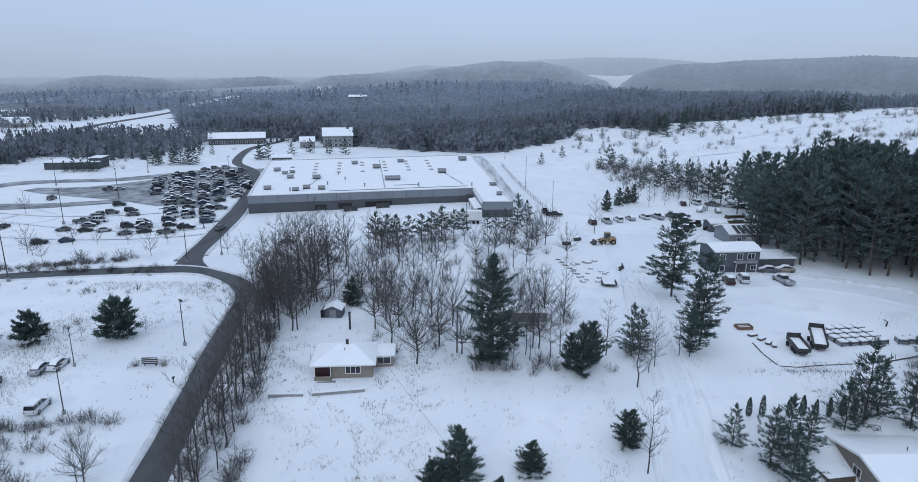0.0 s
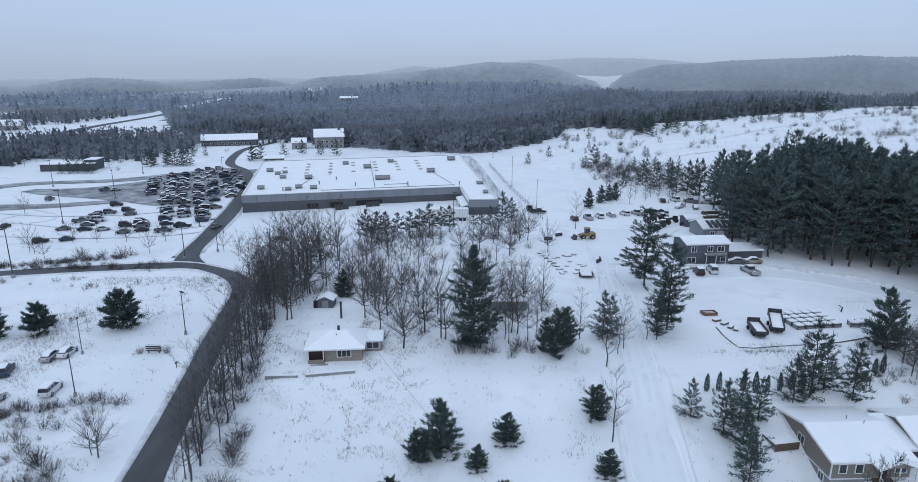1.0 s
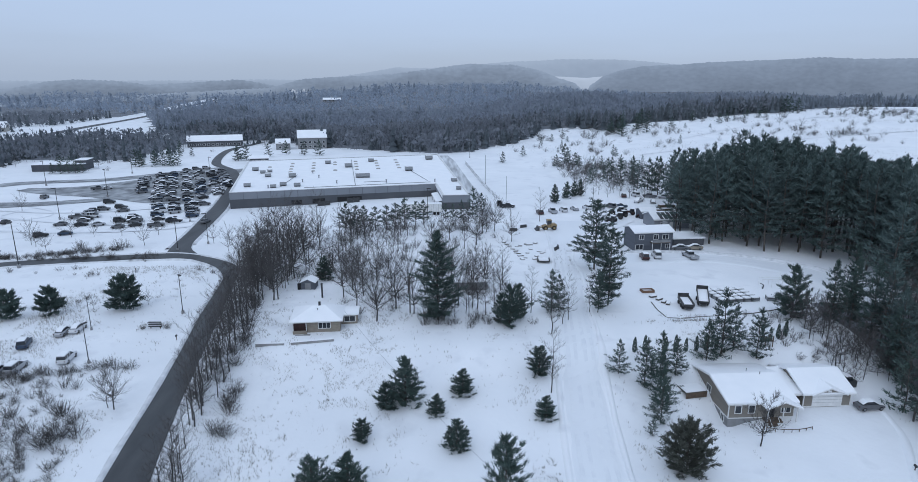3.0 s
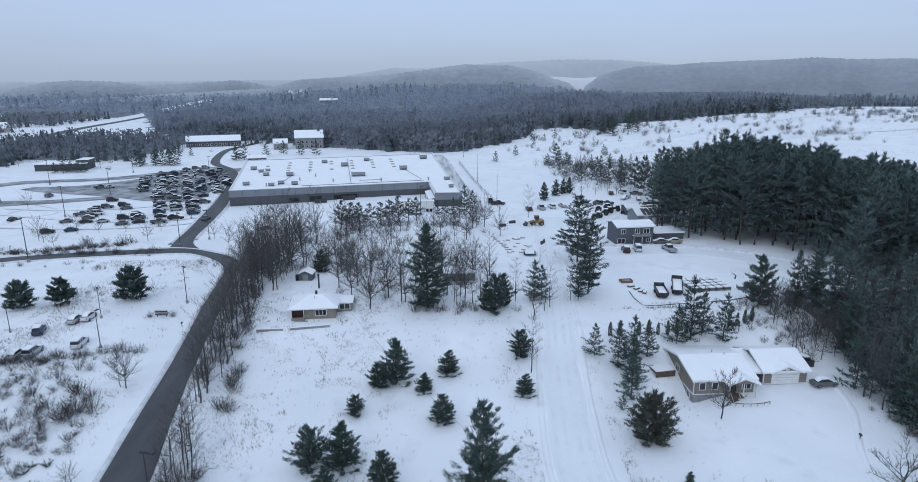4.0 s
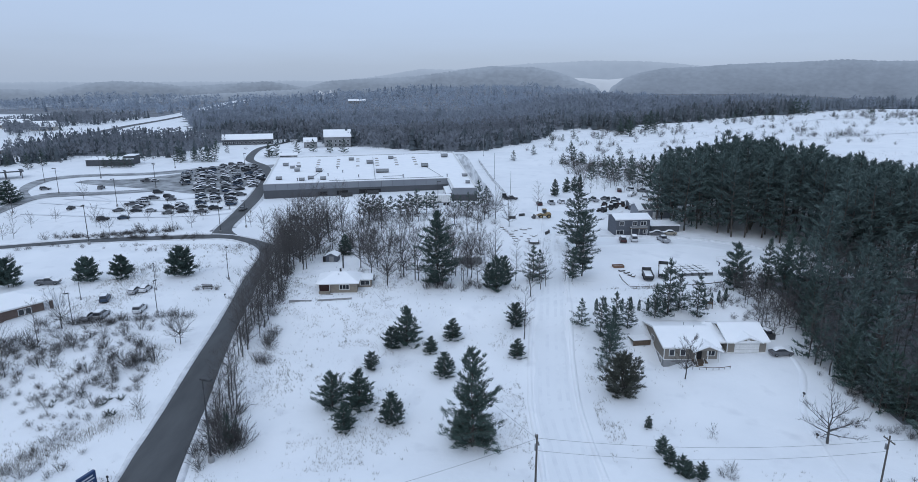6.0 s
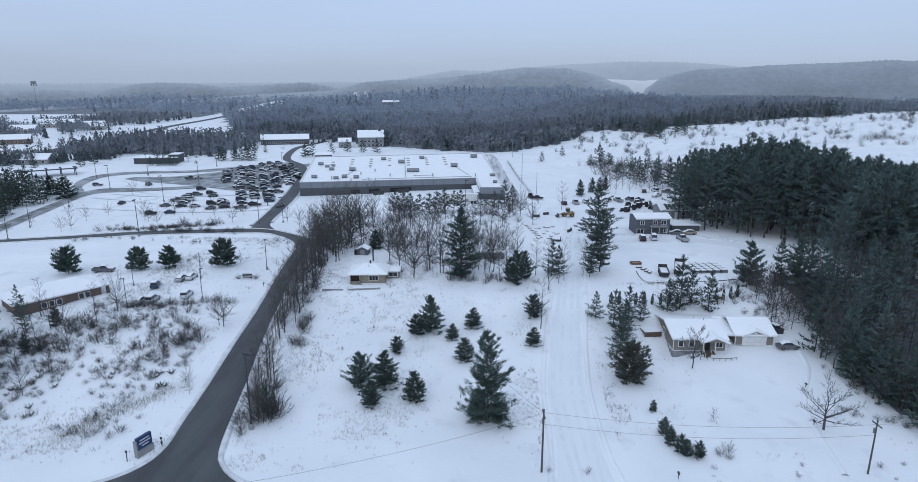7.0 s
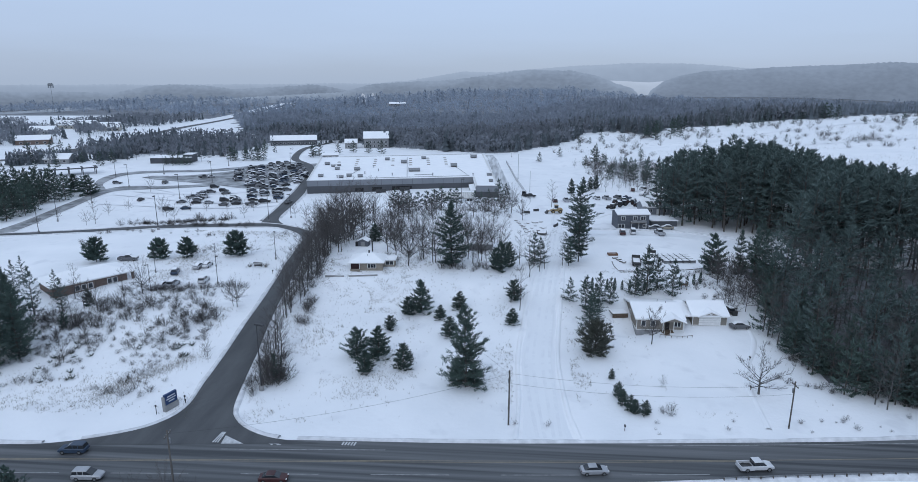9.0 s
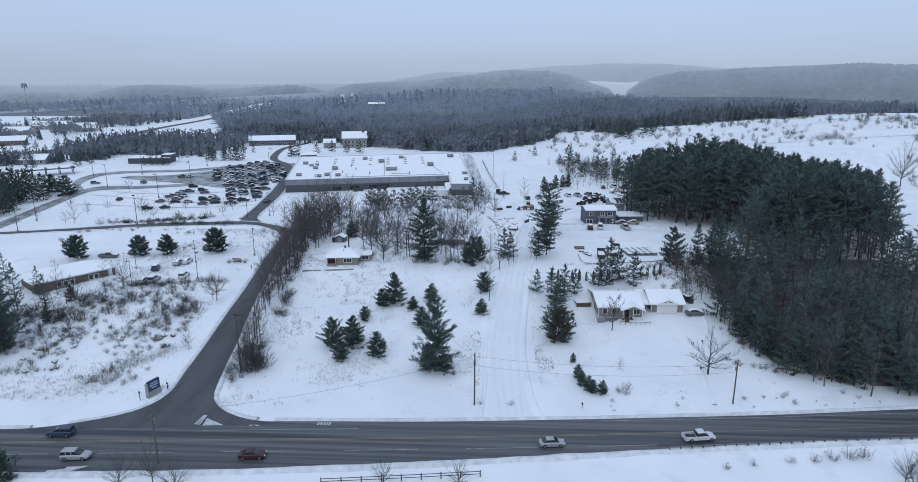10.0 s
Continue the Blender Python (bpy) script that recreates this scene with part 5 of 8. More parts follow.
part("porch_gable", loft([[(a, y, b) for a, b in ((0.2, 2.35), (5.2, 2.35), (2.7, 3.35))] for y in (-8.0, -6.4)]), TAUPE, ranch)
for q in (-1, 1):
    part("porch_roof", loft([[(2.7, y, 3.40), (2.7 + q * 2.95, y, 2.22), (2.7 + q * 2.95, y, 2.44), (2.7, y, 3.64)] for y in (-8.3, -4.6)]), ROOF_SNOW, ranch, "small snowy porch gable")
    part("porch_trim", loft([[(2.7, y, 3.28), (2.7 + q * 2.95, y, 2.10), (2.7 + q * 2.95, y, 2.24), (2.7, y, 3.42)] for y in (-8.34, -8.28)]), TRIM, ranch)
part("porch_deck", box(0.2, 2.9, -8.0, -6.5, -0.3, -0.05), WOOD, ranch)
for px in (0.35, 2.8, 5.05):
    part("porch_post", box(px - 0.07, px + 0.07, -7.95, -7.81, -1.2, 2.35), TRIM, ranch)
for px in (0.5, 1.9):
    part("stair_rail", rod((px, -8.0, 0.8), (px, -9.6, -0.5), 0.05), TRIM, ranch)
for k in range(4):
    part("step", box(0.55, 1.85, -8.3 - 0.3 * k, -8.0 - 0.3 * k, -1.2, -0.25 - 0.2 * k), WOOD, ranch)
part("front_door", box(1.2, 2.15, -6.58, -6.5, -0.05, 2.0), DARK, ranch, "dark front door")
for px, py in ((1.0, 1.0), (2.6, -0.4)):
    part("vent_pipe", rod((px, py, 3.7), (px, py, 4.75), 0.05), DARK_STEEL, ranch)
deck = thing("side_deck", "low wooden side deck with a snow top", "deck", pose(47.2, 69.8, gz(47.2, 69.8), 0, 0, 10))
part("floor", box(-1.3, 2.6, -1.4, 1.5, 0.35, 0.5), POLE_WOOD, deck)
for k in range(9):
    part("plank", box(-1.3 + 0.43 * k, -0.9 + 0.43 * k, -1.46, -1.40, -0.5, 0.45), WOOD, deck)
part("snow_top", box(-1.25, 2.5, -1.3, 1.45, 0.5, 0.68, bevel=0.06), ROOF_SNOW, deck)
garage = gable("attached_garage_building", "taupe attached garage with a white double door and snowy roof", 7.9, 9.8, 2.3, 1.7, pose(68.0, 70.1, 3.35, 0, 0, 1.5), TAUPE, 0.5, base=1.1)
part("garage_door", box(-2.5, 2.5, -4.98, -4.88, -0.1, 2.05), TRIM, garage, "white double garage door")
for k in range(1, 4):
    part("door_groove", box(-2.48, 2.48, -4.992, -4.978, 0.51 * k - 0.02, 0.51 * k + 0.01), CONCRETE, garage)
for sx in (-3.95, 3.95):
    part("corner_board", box(sx - 0.07, sx + 0.07, -4.97, -4.8, -0.1, 2.15), TRIM, garage)
part("base_board", box(-4.0, 4.0, -4.95, -4.89, -0.25, -0.1), TRIM, garage)
part("front_gable", loft([[(a, y, b) for a, b in ((-2.6, 2.2), (2.6, 2.2), (0, 3.25))] for y in (-5.3, -2.4)]), TAUPE, garage)
part("gable_vent", box(-0.3, 0.3, -5.34, -5.3, 2.5, 2.8), TRIM, garage)
for q in (-1, 1):
    part("gable_roof", loft([[(0, y, 3.28), (q * 3.0, y, 2.10), (q * 3.0, y, 2.30), (0, y, 3.50)] for y in (-5.6, -1.8)]), ROOF_SNOW, garage)
    part("gable_trim", loft([[(0, y, 3.12), (q * 3.0, y, 1.93), (q * 3.0, y, 2.10), (0, y, 3.30)] for y in (-5.62, -5.56)]), TRIM, garage)
link = thing("breezeway", "narrow taupe breezeway between house and garage", "breezeway", pose(62.7, 68.4, 2.9, 0, 0, 1.5))
part("wall", box(-1.3, 1.3, 0.0, 4.0, -1.2, 2.6), TAUPE, link)
part("roof", loft([[(-1.35, y, z), (1.35, y, z), (1.35, y, z + 0.26), (-1.35, y, z + 0.26)] for y, z in ((-3.2, 2.35), (4.0, 3.6))]), ROOF_SNOW, link, "snowy roof sloping to the front")
part("fascia", box(-1.35, 1.35, -3.26, -3.2, 2.2, 2.45), TRIM, link)
# near-black colour paints the shade under the breezeway roof
part("door", box(-0.5, 0.4, -0.06, 0.0, 0, 2.0), DARK, link, "door in near-black painted shade")
part("floor", box(-1.3, 1.3, -3.0, 0.0, -1.2, 0.02), CONCRETE, link)
rail_t = thing("garden_rail", "low curved dark timber garden rail", "fence", pose(59.2, 59.8, gz(59.2, 59.8)))
pr = None
for k in range(7):
    a = -1.0 + k / 3
    p = (3.6 * a, -0.7 + 0.7 * a * a, 0.55)
    part("post", rod((p[0], p[1], -0.6), (p[0], p[1], 0.6), 0.05), WOOD, rail_t)
    if pr:
        part("rail", rod(pr, p, 0.06), WOOD, rail_t)
    pr = p
playset = thing("play_frame", "small dark timber play tower behind the house", "play tower", pose(66, 81, gz(66, 81)))
for px in (-0.7, 0.7):
    for py in (-0.7, 0.7):
        part("post", box(px - 0.06, px + 0.06, py - 0.06, py + 0.06, -0.4, 1.9), WOOD, playset)
part("deck", box(-0.8, 0.8, -0.8, 0.8, 0.9, 1.02), WOOD, playset)
part("beam", rod((-3.5, 0, 1.6), (-0.7, 0, 1.6), 0.07), WOOD, playset)
for s in (-1, 1):
    part("roof", loft([[(0, y, 2.6), (s * 0.95, y, 1.85), (s * 0.95, y, 1.98), (0, y, 2.75)] for y in (-0.95, 0.95)]), ROOF_SNOW, playset)

# yard buildings
yard_house = gable("yard_house", "two-storey slate blue house with snowy roof and balcony", 11.0, 7.5, 5.4, 0.9, pose(63.9, 144.0, 8.5, 0, 0, 6), SLATE, 0.4, base=0.5)
for px in (-3.6, 0.6, 3.4):
    window(yard_house, px, -3.75, 3.4, 1.7 if px > 2 else 1.3, 1.25, FRONT, 2)
window(yard_house, -4.1, -3.75, 0.6, 2.2, 1.3, FRONT, 2)
window(yard_house, 4.2, -3.75, 0.8, 1.3, 1.0, FRONT, 2)
part("balcony", box(-1.0, 4.2, -5.2, -3.75, 2.55, 2.75), WOOD, yard_house, "timber balcony")
part("balcony_rail", box(-1.0, 4.2, -5.24, -5.16, 2.75, 3.45), BLOCK, yard_house)
part("balcony_snow", box(-0.9, 4.1, -5.1, -3.8, 2.76, 2.95, bevel=0.05), ROOF_SNOW, yard_house)
for px in (-0.9, 1.6, 4.1):
    part("balcony_post", box(px - 0.06, px + 0.06, -5.2, -5.08, -0.4, 2.55), TRIM, yard_house)
part("chimney", box(5.0, 6.0, 1.0, 2.2, 4.5, 7.0), BLOCK, yard_house)
barn = gable("pole_barn_building", "low grey workshop with a partly snow-free dark roof", 11.5, 9.0, 3.0, 1.5, pose(78.5, 170.5, 8.7, 0, 0, 4), STORE_LIGHT, 0.4, base=0.5)
for k in range(6):
    part("bare_roof_strip", loft([[(x, -4.95, 2.84 + 0.335), (x + 1.1, -4.95, 2.84 + 0.335), (x + 1.1, -0.9, 4.21 + 0.315), (x, -0.9, 4.21 + 0.315)] for x in (-3.9 + 1.45 * k, -3.9 + 1.45 * k + 0.001)][:1] + [[(x, -4.95, 2.84 + 0.36), (x + 1.1, -4.95, 2.84 + 0.36), (x + 1.1, -0.9, 4.21 + 0.34), (x, -0.9, 4.21 + 0.34)] for x in (-3.9 + 1.45 * k,)]), DARK_STEEL, barn, "bare dark metal roof strip")
window(barn, -3, -4.5, 1.0, 1.2, 1.0, FRONT, 2)
window(barn, 2.5, -4.5, 1.0, 1.2, 1.0, FRONT, 2)
part("door", box(-0.7, 0.4, -4.56, -4.5, 0, 2.1), TRIM, barn)
lean = thing("yard_lean_to", "low flat shed roof deep in snow", "shed", pose(75.6, 149, 8.6, 0, 0, 6))
part("roof", box(-4.6, 5.2, -4, 4, 2.0, 2.35, bevel=0.08), ROOF_SNOW, lean)
part("wall", box(-4.3, 4.9, -3.7, 3.7, -0.3, 2.0), STORE_DARK, lean)
lowshed = thing("long_shed", "long low grey shed with a snow-covered flat roof", "shed", pose(12.5, 112.5, 8.0, 0, 0, 2))
part("wall", box(-4.2, 3.4, -2.5, 2.5, -0.3, 1.9), BLOCK, lowshed)
part("roof", box(-4.4, 3.6, -2.7, 2.7, 1.9, 2.2, bevel=0.08), ROOF_SNOW, lowshed)

back_shed = gable("back_shed", "small slate blue shed with a snowy roof among machinery", 5.0, 5.0, 2.3, 0.7, pose(76.2, 183.7, 8.7, 0, 0, 4), SLATE, 0.3, base=0.4)
part("door", box(-0.6, 0.6, -2.56, -2.5, 0, 1.9), DARK, back_shed)
for x, y in ((83.9, 194.0), (88.7, 195.6), (91.9, 193.2), (90.1, 202.2)):
    t = thing("log_pile", "pile of brown logs under a cap of snow", "logs", pose(x, y, gz(x, y), 0, 0, 8), "log piles behind the yard")
    for r in range(3):
        for k in range(6 - r):
            part("log", rod((-3.0, -1.2 + 0.46 * k + 0.23 * r, 0.2 + 0.4 * r), (3.0, -1.2 + 0.46 * k + 0.23 * r, 0.2 + 0.4 * r), 0.23, 0.2, 7), WOOD, t)
    part("snow_top", box(-2.8, 2.6, -0.6, 0.7, 1.2, 1.42, bevel=0.09), ROOF_SNOW, t)

# brick clinic
clinic = thing("brick_building", "low red-brown brick office with a snow-covered hip roof", "office", pose(-95.0, 78.2, 4.3, 0, 0, 54))
part("wall", box(-9.2, 9.2, -5.2, 5.2, -1.5, 2.7), BRICK, clinic)
hip = bmesh.new()
loft([[(-10, -6, 2.7), (11.2, -6, 2.7), (11.2, 6, 2.7), (-10, 6, 2.7)], [(-10.05, -6.05, 2.95), (11.25, -6.05, 2.95), (11.25, 6.05, 2.95), (-10.05, 6.05, 2.95)], [(-4.6, -0.3, 4.9), (5.2, -0.3, 4.9), (5.2, 0.3, 4.9), (-4.6, 0.3, 4.9)]], hip)
part("roof", hip, ROOF_SNOW, clinic, "snow-covered hip roof")
part("fascia", box(-10.08, 11.28, -6.09, -6.03, 2.6, 2.85), TRIM, clinic)
part("front_bay", box(-9.0, 1.0, -5.7, -5.2, -1.5, 2.65), BRICK, clinic)
for px in (-3.6, -2.0, -0.4, 4.6, 6.0):
    window(clinic, px, -5.7 if px < 1 else -5.2, 0.6, 1.1, 1.3, FRONT, 1)
part("ledge", box(-9.2, -4.2, -7.2, -6.0, -0.6, -0.35), ROOF_SNOW, clinic)
part("canopy_post", box(10.4, 11.0, -5.6, -5.0, -0.8, 2.7), BRICK, clinic, "brick canopy pier")


# far buildings
def far_building(name, label, x, y, w, d, h, rise, turn, wall_mat=FAR_WALL, rows=1, n_win=6, z=None):
    t = gable(name, label, w, d, h, rise, pose(x, y, gz(x, y) if z is None else z, 0, 0, turn), wall_mat, 0.5, base=1.0, thick=0.35)
    for r in range(rows):
        for k in range(n_win):
            window(t, -w / 2 + w * (k + 0.7) / (n_win + 0.4), -d / 2, 0.9 + 2.9 * r, min(1.6, w / n_win * 0.5), 1.3, FRONT, 1)
    return t


lodge = far_building("lodge_building", "long dark lodge with a snowy gable roof behind the lot", -154, 424, 36, 13, 4.2, 3.0, 17, STORE_DARK, 1, 12)
hotel = far_building("hotel_building", "two-storey grey hotel with snowy gabled roofs", -84, 415, 19, 24, 7.5, 4.0, 12, FAR_WALL, 2, 6)
wing = far_building("hotel_wing_building", "low grey hotel wing with a snowy roof", -101, 402, 9, 9, 4.5, 2.2, 12, FAR_WALL, 2, 2)
bank_b = thing("bank_building", "low dark flat-roofed building with snow on top", "building", pose(-192, 306, gz(-192, 306), 0, 0, 8) @ Matrix.Scale(0.82, 4))
part("wall", box(-15, 15, -8, 8, -1, 4.2), STORE_DARK, bank_b)
part("roof", box(-15.6, 15.6, -8.6, 8.6, 4.2, 4.7, bevel=0.1), ROOF_SNOW, bank_b)
part("tower", box(9, 16, -5, 6, 4.0, 6.3), STORE_DARK, bank_b)
part("tower_roof", box(8.8, 16.2, -5.2, 6.2, 6.3, 6.7, bevel=0.1), ROOF_SNOW, bank_b)
far_building("farm_building", "pale farm building with a broad snowy roof", -392, 548, 20, 13, 4.0, 4.5, 20, BEIGE, 1, 6)
far_building("farm_building", "pale barn with a broad snowy roof", -447, 575, 40, 15, 4.0, 4.5, 8, BEIGE, 1, 8)
far_building("roadside_building", "low grey roadside building with a snowy roof", -366, 408, 24, 14, 4, 3.0, 30, BRICK, 1, 4)
far_building("cottage_house", "small house with a white snowy roof", -262, 296, 16, 10, 3.2, 2.6, 10, FAR_WALL, 1, 4)
far_building("cottage_house", "small house with a white snowy roof", -300, 320, 14, 10, 3.2, 2.6, -6, FAR_WALL, 1, 3)
far_building("barn_house", "distant house with a snow-white roof", -432, 505, 22, 12, 4, 3.4, 14, FAR_WALL, 1, 4)
far_building("barn_house", "distant house with a snow-white roof", -455, 470, 20, 12, 4, 3.4, -12, FAR_WALL, 1, 4)
far_building("barn_house", "distant hillside house with a snow-white roof", -134, 800, 22, 9, 2.5, 2.0, 5, FAR_WALL, 1, 4, gz(-134, 800) + 7)
canopy = thing("canopy_building", "long low open-sided canopy with snow on its dark roof", "canopy", pose(-224, 252, gz(-224, 252), 0, 0, 40))
part("roof", box(-14, 14, -4.5, 4.5, 3.4, 3.9, bevel=0.06), STORE_DARK, canopy, "dark flat canopy roof")
for px in (-9.5, -3.2, 3.2, 9.5):
    part("roof_snow", box(px - 2.6, px + 2.6, -4.0, 4.0, 3.9, 4.1, bevel=0.06), ROOF_SNOW, canopy, "strip of snow on the roof")
for px in (-13, -6.5, 0, 6.5, 13):
    for py in (-4, 4):
        part("post", box(px - 0.2, px + 0.2, py - 0.2, py + 0.2, -0.3, 3.4), STORE_DARK, canopy)
booth = far_building("garden_centre_building", "small low building beside the lot with a snowy roof", -97, 330, 10, 8, 3.2, 0.8, 14, STORE_DARK, 1, 2)
mast = thing("cell_tower", "distant cell tower with antenna heads", "tower", pose(-640, 800, gz(-640, 800)) @ Matrix.Scale(0.85, 4))
# mast made thin so that it fades as if in fog
part("mast", rod((0, 0, 0), (0, 0, 52), 0.4, 0.25), STEEL, mast)
for k in range(5):
    part("antenna", box(-4 + 2 * k - 0.7, -4 + 2 * k + 0.7, -0.8, 0.8, 44 + (k % 2) * 3, 51 + (k % 2)), STEEL, mast)


# ---- vehicles ----
def shell(stations, n_round=0.12):
    """Car skin: stations of (x, half width, bottom, top) with rounded shoulders."""
    secs = []
    for x, w, z0, z1 in stations:
        r = min(n_round, (z1 - z0) * 0.4, w * 0.4)
        secs.append([(x, -w, z0 + r), (x, -w + r, z0), (x, w - r, z0), (x, w, z0 + r), (x, w, z1 - r), (x, w - r, z1), (x, -w + r, z1), (x, -w, z1 - r)])
    return loft(secs)


def wheel(parent, x, y, r=0.34, rim=True):
    side = -1 if y < 0 else 1
    t = part("wheel", rod((x, y - 0.11, r), (x, y + 0.11, r), r, n=14), RUBBER, parent)
    if not rim:
        return t
    part("rim", rod((x, y + side * 0.10, r), (x, y + side * 0.125, r), r * 0.62, n=10), STEEL, t)
    return t


def car(kind, paint, snowy, name=None, label=None, group="", far=False):
    """A parked or driving car; its nose points to +x."""
    p = PAINTS[paint]
    words = {"sedan": "sedan", "suv": "sport utility vehicle", "pickup": "pickup truck", "van": "van"}
    t = thing(name or {"sedan": "car", "suv": "suv", "pickup": "pickup_truck", "van": "van"}[kind], label or f"{paint} {words[kind]} " + ("covered with snow in the lot" if snowy else "standing on wet asphalt"), {"sedan": "car", "suv": "suv", "pickup": "pickup truck", "van": "van"}[kind], group=group)
    if kind == "sedan":
        part("body", shell([(-2.3, 0.72, 0.42, 0.72), (-2.2, 0.84, 0.28, 0.90), (-1.6, 0.90, 0.20, 0.97), (-0.6, 0.91, 0.18, 0.98), (0.7, 0.91, 0.18, 0.98), (1.6, 0.89, 0.20, 0.88), (2.15, 0.82, 0.26, 0.72), (2.3, 0.70, 0.36, 0.60)]), p, t)
        part("cabin_glass", shell([(-1.75, 0.70, 0.90, 0.97), (-0.95, 0.66, 0.90, 1.40), (0.2, 0.66, 0.90, 1.43), (1.15, 0.74, 0.88, 0.96)], 0.08), GLASS, t, "dark windows")
        part("roof", shell([(-1.05, 0.60, 1.36, 1.42), (-0.8, 0.64, 1.36, 1.45), (0.15, 0.64, 1.38, 1.47), (0.35, 0.60, 1.36, 1.42)], 0.04), p, t)
        if snowy:
            part("snow_cover", shell([(-1.6, 0.58, 1.0, 1.12), (-0.9, 0.62, 1.42, 1.56), (0.3, 0.62, 1.44, 1.58), (1.1, 0.66, 0.98, 1.08), (2.1, 0.70, 0.74, 0.86)], 0.06), ROOF_SNOW, t, "layer of fresh snow")
        wx, tall_ = 1.42, 0.33
    elif kind in ("suv", "van"):
        h = 1.74 if kind == "suv" else 1.95
        part("body", shell([(-2.35, 0.82, 0.45, 0.95), (-2.25, 0.92, 0.32, 1.06), (-1.0, 0.95, 0.24, 1.10), (0.9, 0.95, 0.24, 1.08), (1.7, 0.92, 0.26, 1.0), (2.25, 0.86, 0.34, 0.86), (2.38, 0.76, 0.42, 0.72)]), p, t)
        part("cabin_glass", shell([(-2.25, 0.78, 1.0, 1.06), (-2.05, 0.74, 1.0, h - 0.08), (0.1, 0.74, 1.0, h - 0.04), (1.15 if kind == "suv" else 1.6, 0.80, 1.0, 1.06)], 0.08), GLASS, t, "dark windows")
        part("roof", shell([(-2.12, 0.70, h - 0.1, h - 0.02), (-1.8, 0.74, h - 0.1, h + 0.02), (-0.1, 0.74, h - 0.08, h + 0.02), (0.2, 0.70, h - 0.1, h - 0.03)], 0.04), p, t)
        for sx in (-1.25, -0.35):
            for sy in (-0.755, 0.755):
                part("pillar", box(sx - 0.06, sx + 0.06, sy - 0.02, sy + 0.02, 1.05, h - 0.06), p, t)
        if snowy:
            part("snow_cover", shell([(-2.05, 0.66, h, h + 0.1), (-1.6, 0.70, h, h + 0.16), (0.0, 0.70, h, h + 0.16), (1.2, 0.72, 1.04, 1.16), (2.15, 0.74, 0.88, 1.0)], 0.06), ROOF_SNOW, t, "layer of fresh snow")
        wx, tall_ = 1.45, 0.37
    else:
        part("body", shell([(-0.55, 0.94, 0.36, 1.10), (0.6, 0.95, 0.32, 1.12), (1.35, 0.95, 0.32, 1.12), (2.2, 0.93, 0.36, 1.08), (2.75, 0.88, 0.42, 0.95), (2.88, 0.80, 0.48, 0.82)]), p, t)
        part("cabin_glass", shell([(-0.62, 0.80, 1.02, 1.62), (-0.4, 0.78, 1.02, 1.76), (0.75, 0.78, 1.02, 1.78), (1.55, 0.84, 1.02, 1.12)], 0.08), GLASS, t, "dark windows")
        part("roof", shell([(-0.55, 0.74, 1.70, 1.78), (-0.3, 0.77, 1.70, 1.82), (0.65, 0.77, 1.72, 1.83), (0.85, 0.72, 1.70, 1.78)], 0.04), p, t)
        bed = bmesh.new()
        box(-2.85, -0.55, -0.95, -0.82, 0.40, 1.14, bed)
        box(-2.85, -0.55, 0.82, 0.95, 0.40, 1.14, bed)
        box(-2.88, -2.76, -0.95, 0.95, 0.42, 1.13, bed)
        box(-2.8, -0.55, -0.85, 0.85, 0.38, 0.62, bed)
        part("bed", bed, p, t)
        part("bed_liner", box(-2.74, -0.6, -0.81, 0.81, 0.63, 0.70), ROOF_SNOW if snowy else DARK_STEEL, t)
        if snowy:
            part("snow_cover", shell([(-0.45, 0.70, 1.80, 1.92), (0.6, 0.72, 1.80, 1.94), (1.5, 0.80, 1.10, 1.22), (2.7, 0.82, 0.98, 1.10)], 0.06), ROOF_SNOW, t, "layer of fresh snow")
        wx, tall_ = 1.80, 0.40
    y_w = 0.84
    for sx in ((-1, 1)):
        for sy in ((-1, 1)):
            wheel(t, sx * wx if kind != "pickup" else (1.95 if sx > 0 else -1.75), sy * y_w, tall_, not far)
    xf = {"sedan": 2.27, "suv": 2.33, "van": 2.33, "pickup": 2.84}[kind]
    for sy in (() if far else (-1, 1)):
        part("headlight", box(xf - 0.12, xf + 0.02, sy * 0.62 - 0.14, sy * 0.62 + 0.14, 0.60, 0.74), TRIM, t)
        part("tail_light", box(-(xf + 0.02), -(xf - 0.1), sy * 0.66 - 0.1, sy * 0.66 + 0.1, 0.66, 0.86), PAINTS["red"], t)
    return t


CARS = {}


def park(kind, paint, x, y, turn, snowy=True, group="parked cars", lift=0.05, s=1.0, label=None):
    far = group == "cars in the parking lot"
    key = (kind, paint, snowy, s, far)
    m = pose(x, y, gz(x, y) + lift, 0, 0, turn) @ Matrix.Scale(s, 4)
    if key in CARS:
        ob = copy_thing(CARS[key], m @ Matrix.Scale(1 / s, 4))
    else:
        ob = car(kind, paint, snowy, group=group, far=far)
        ob.matrix_basis = m
        CARS[key] = ob
    if label:
        ob["label"] = label
    if group:
        ob["group"] = group
    return ob


ROAD_UP = 0.14
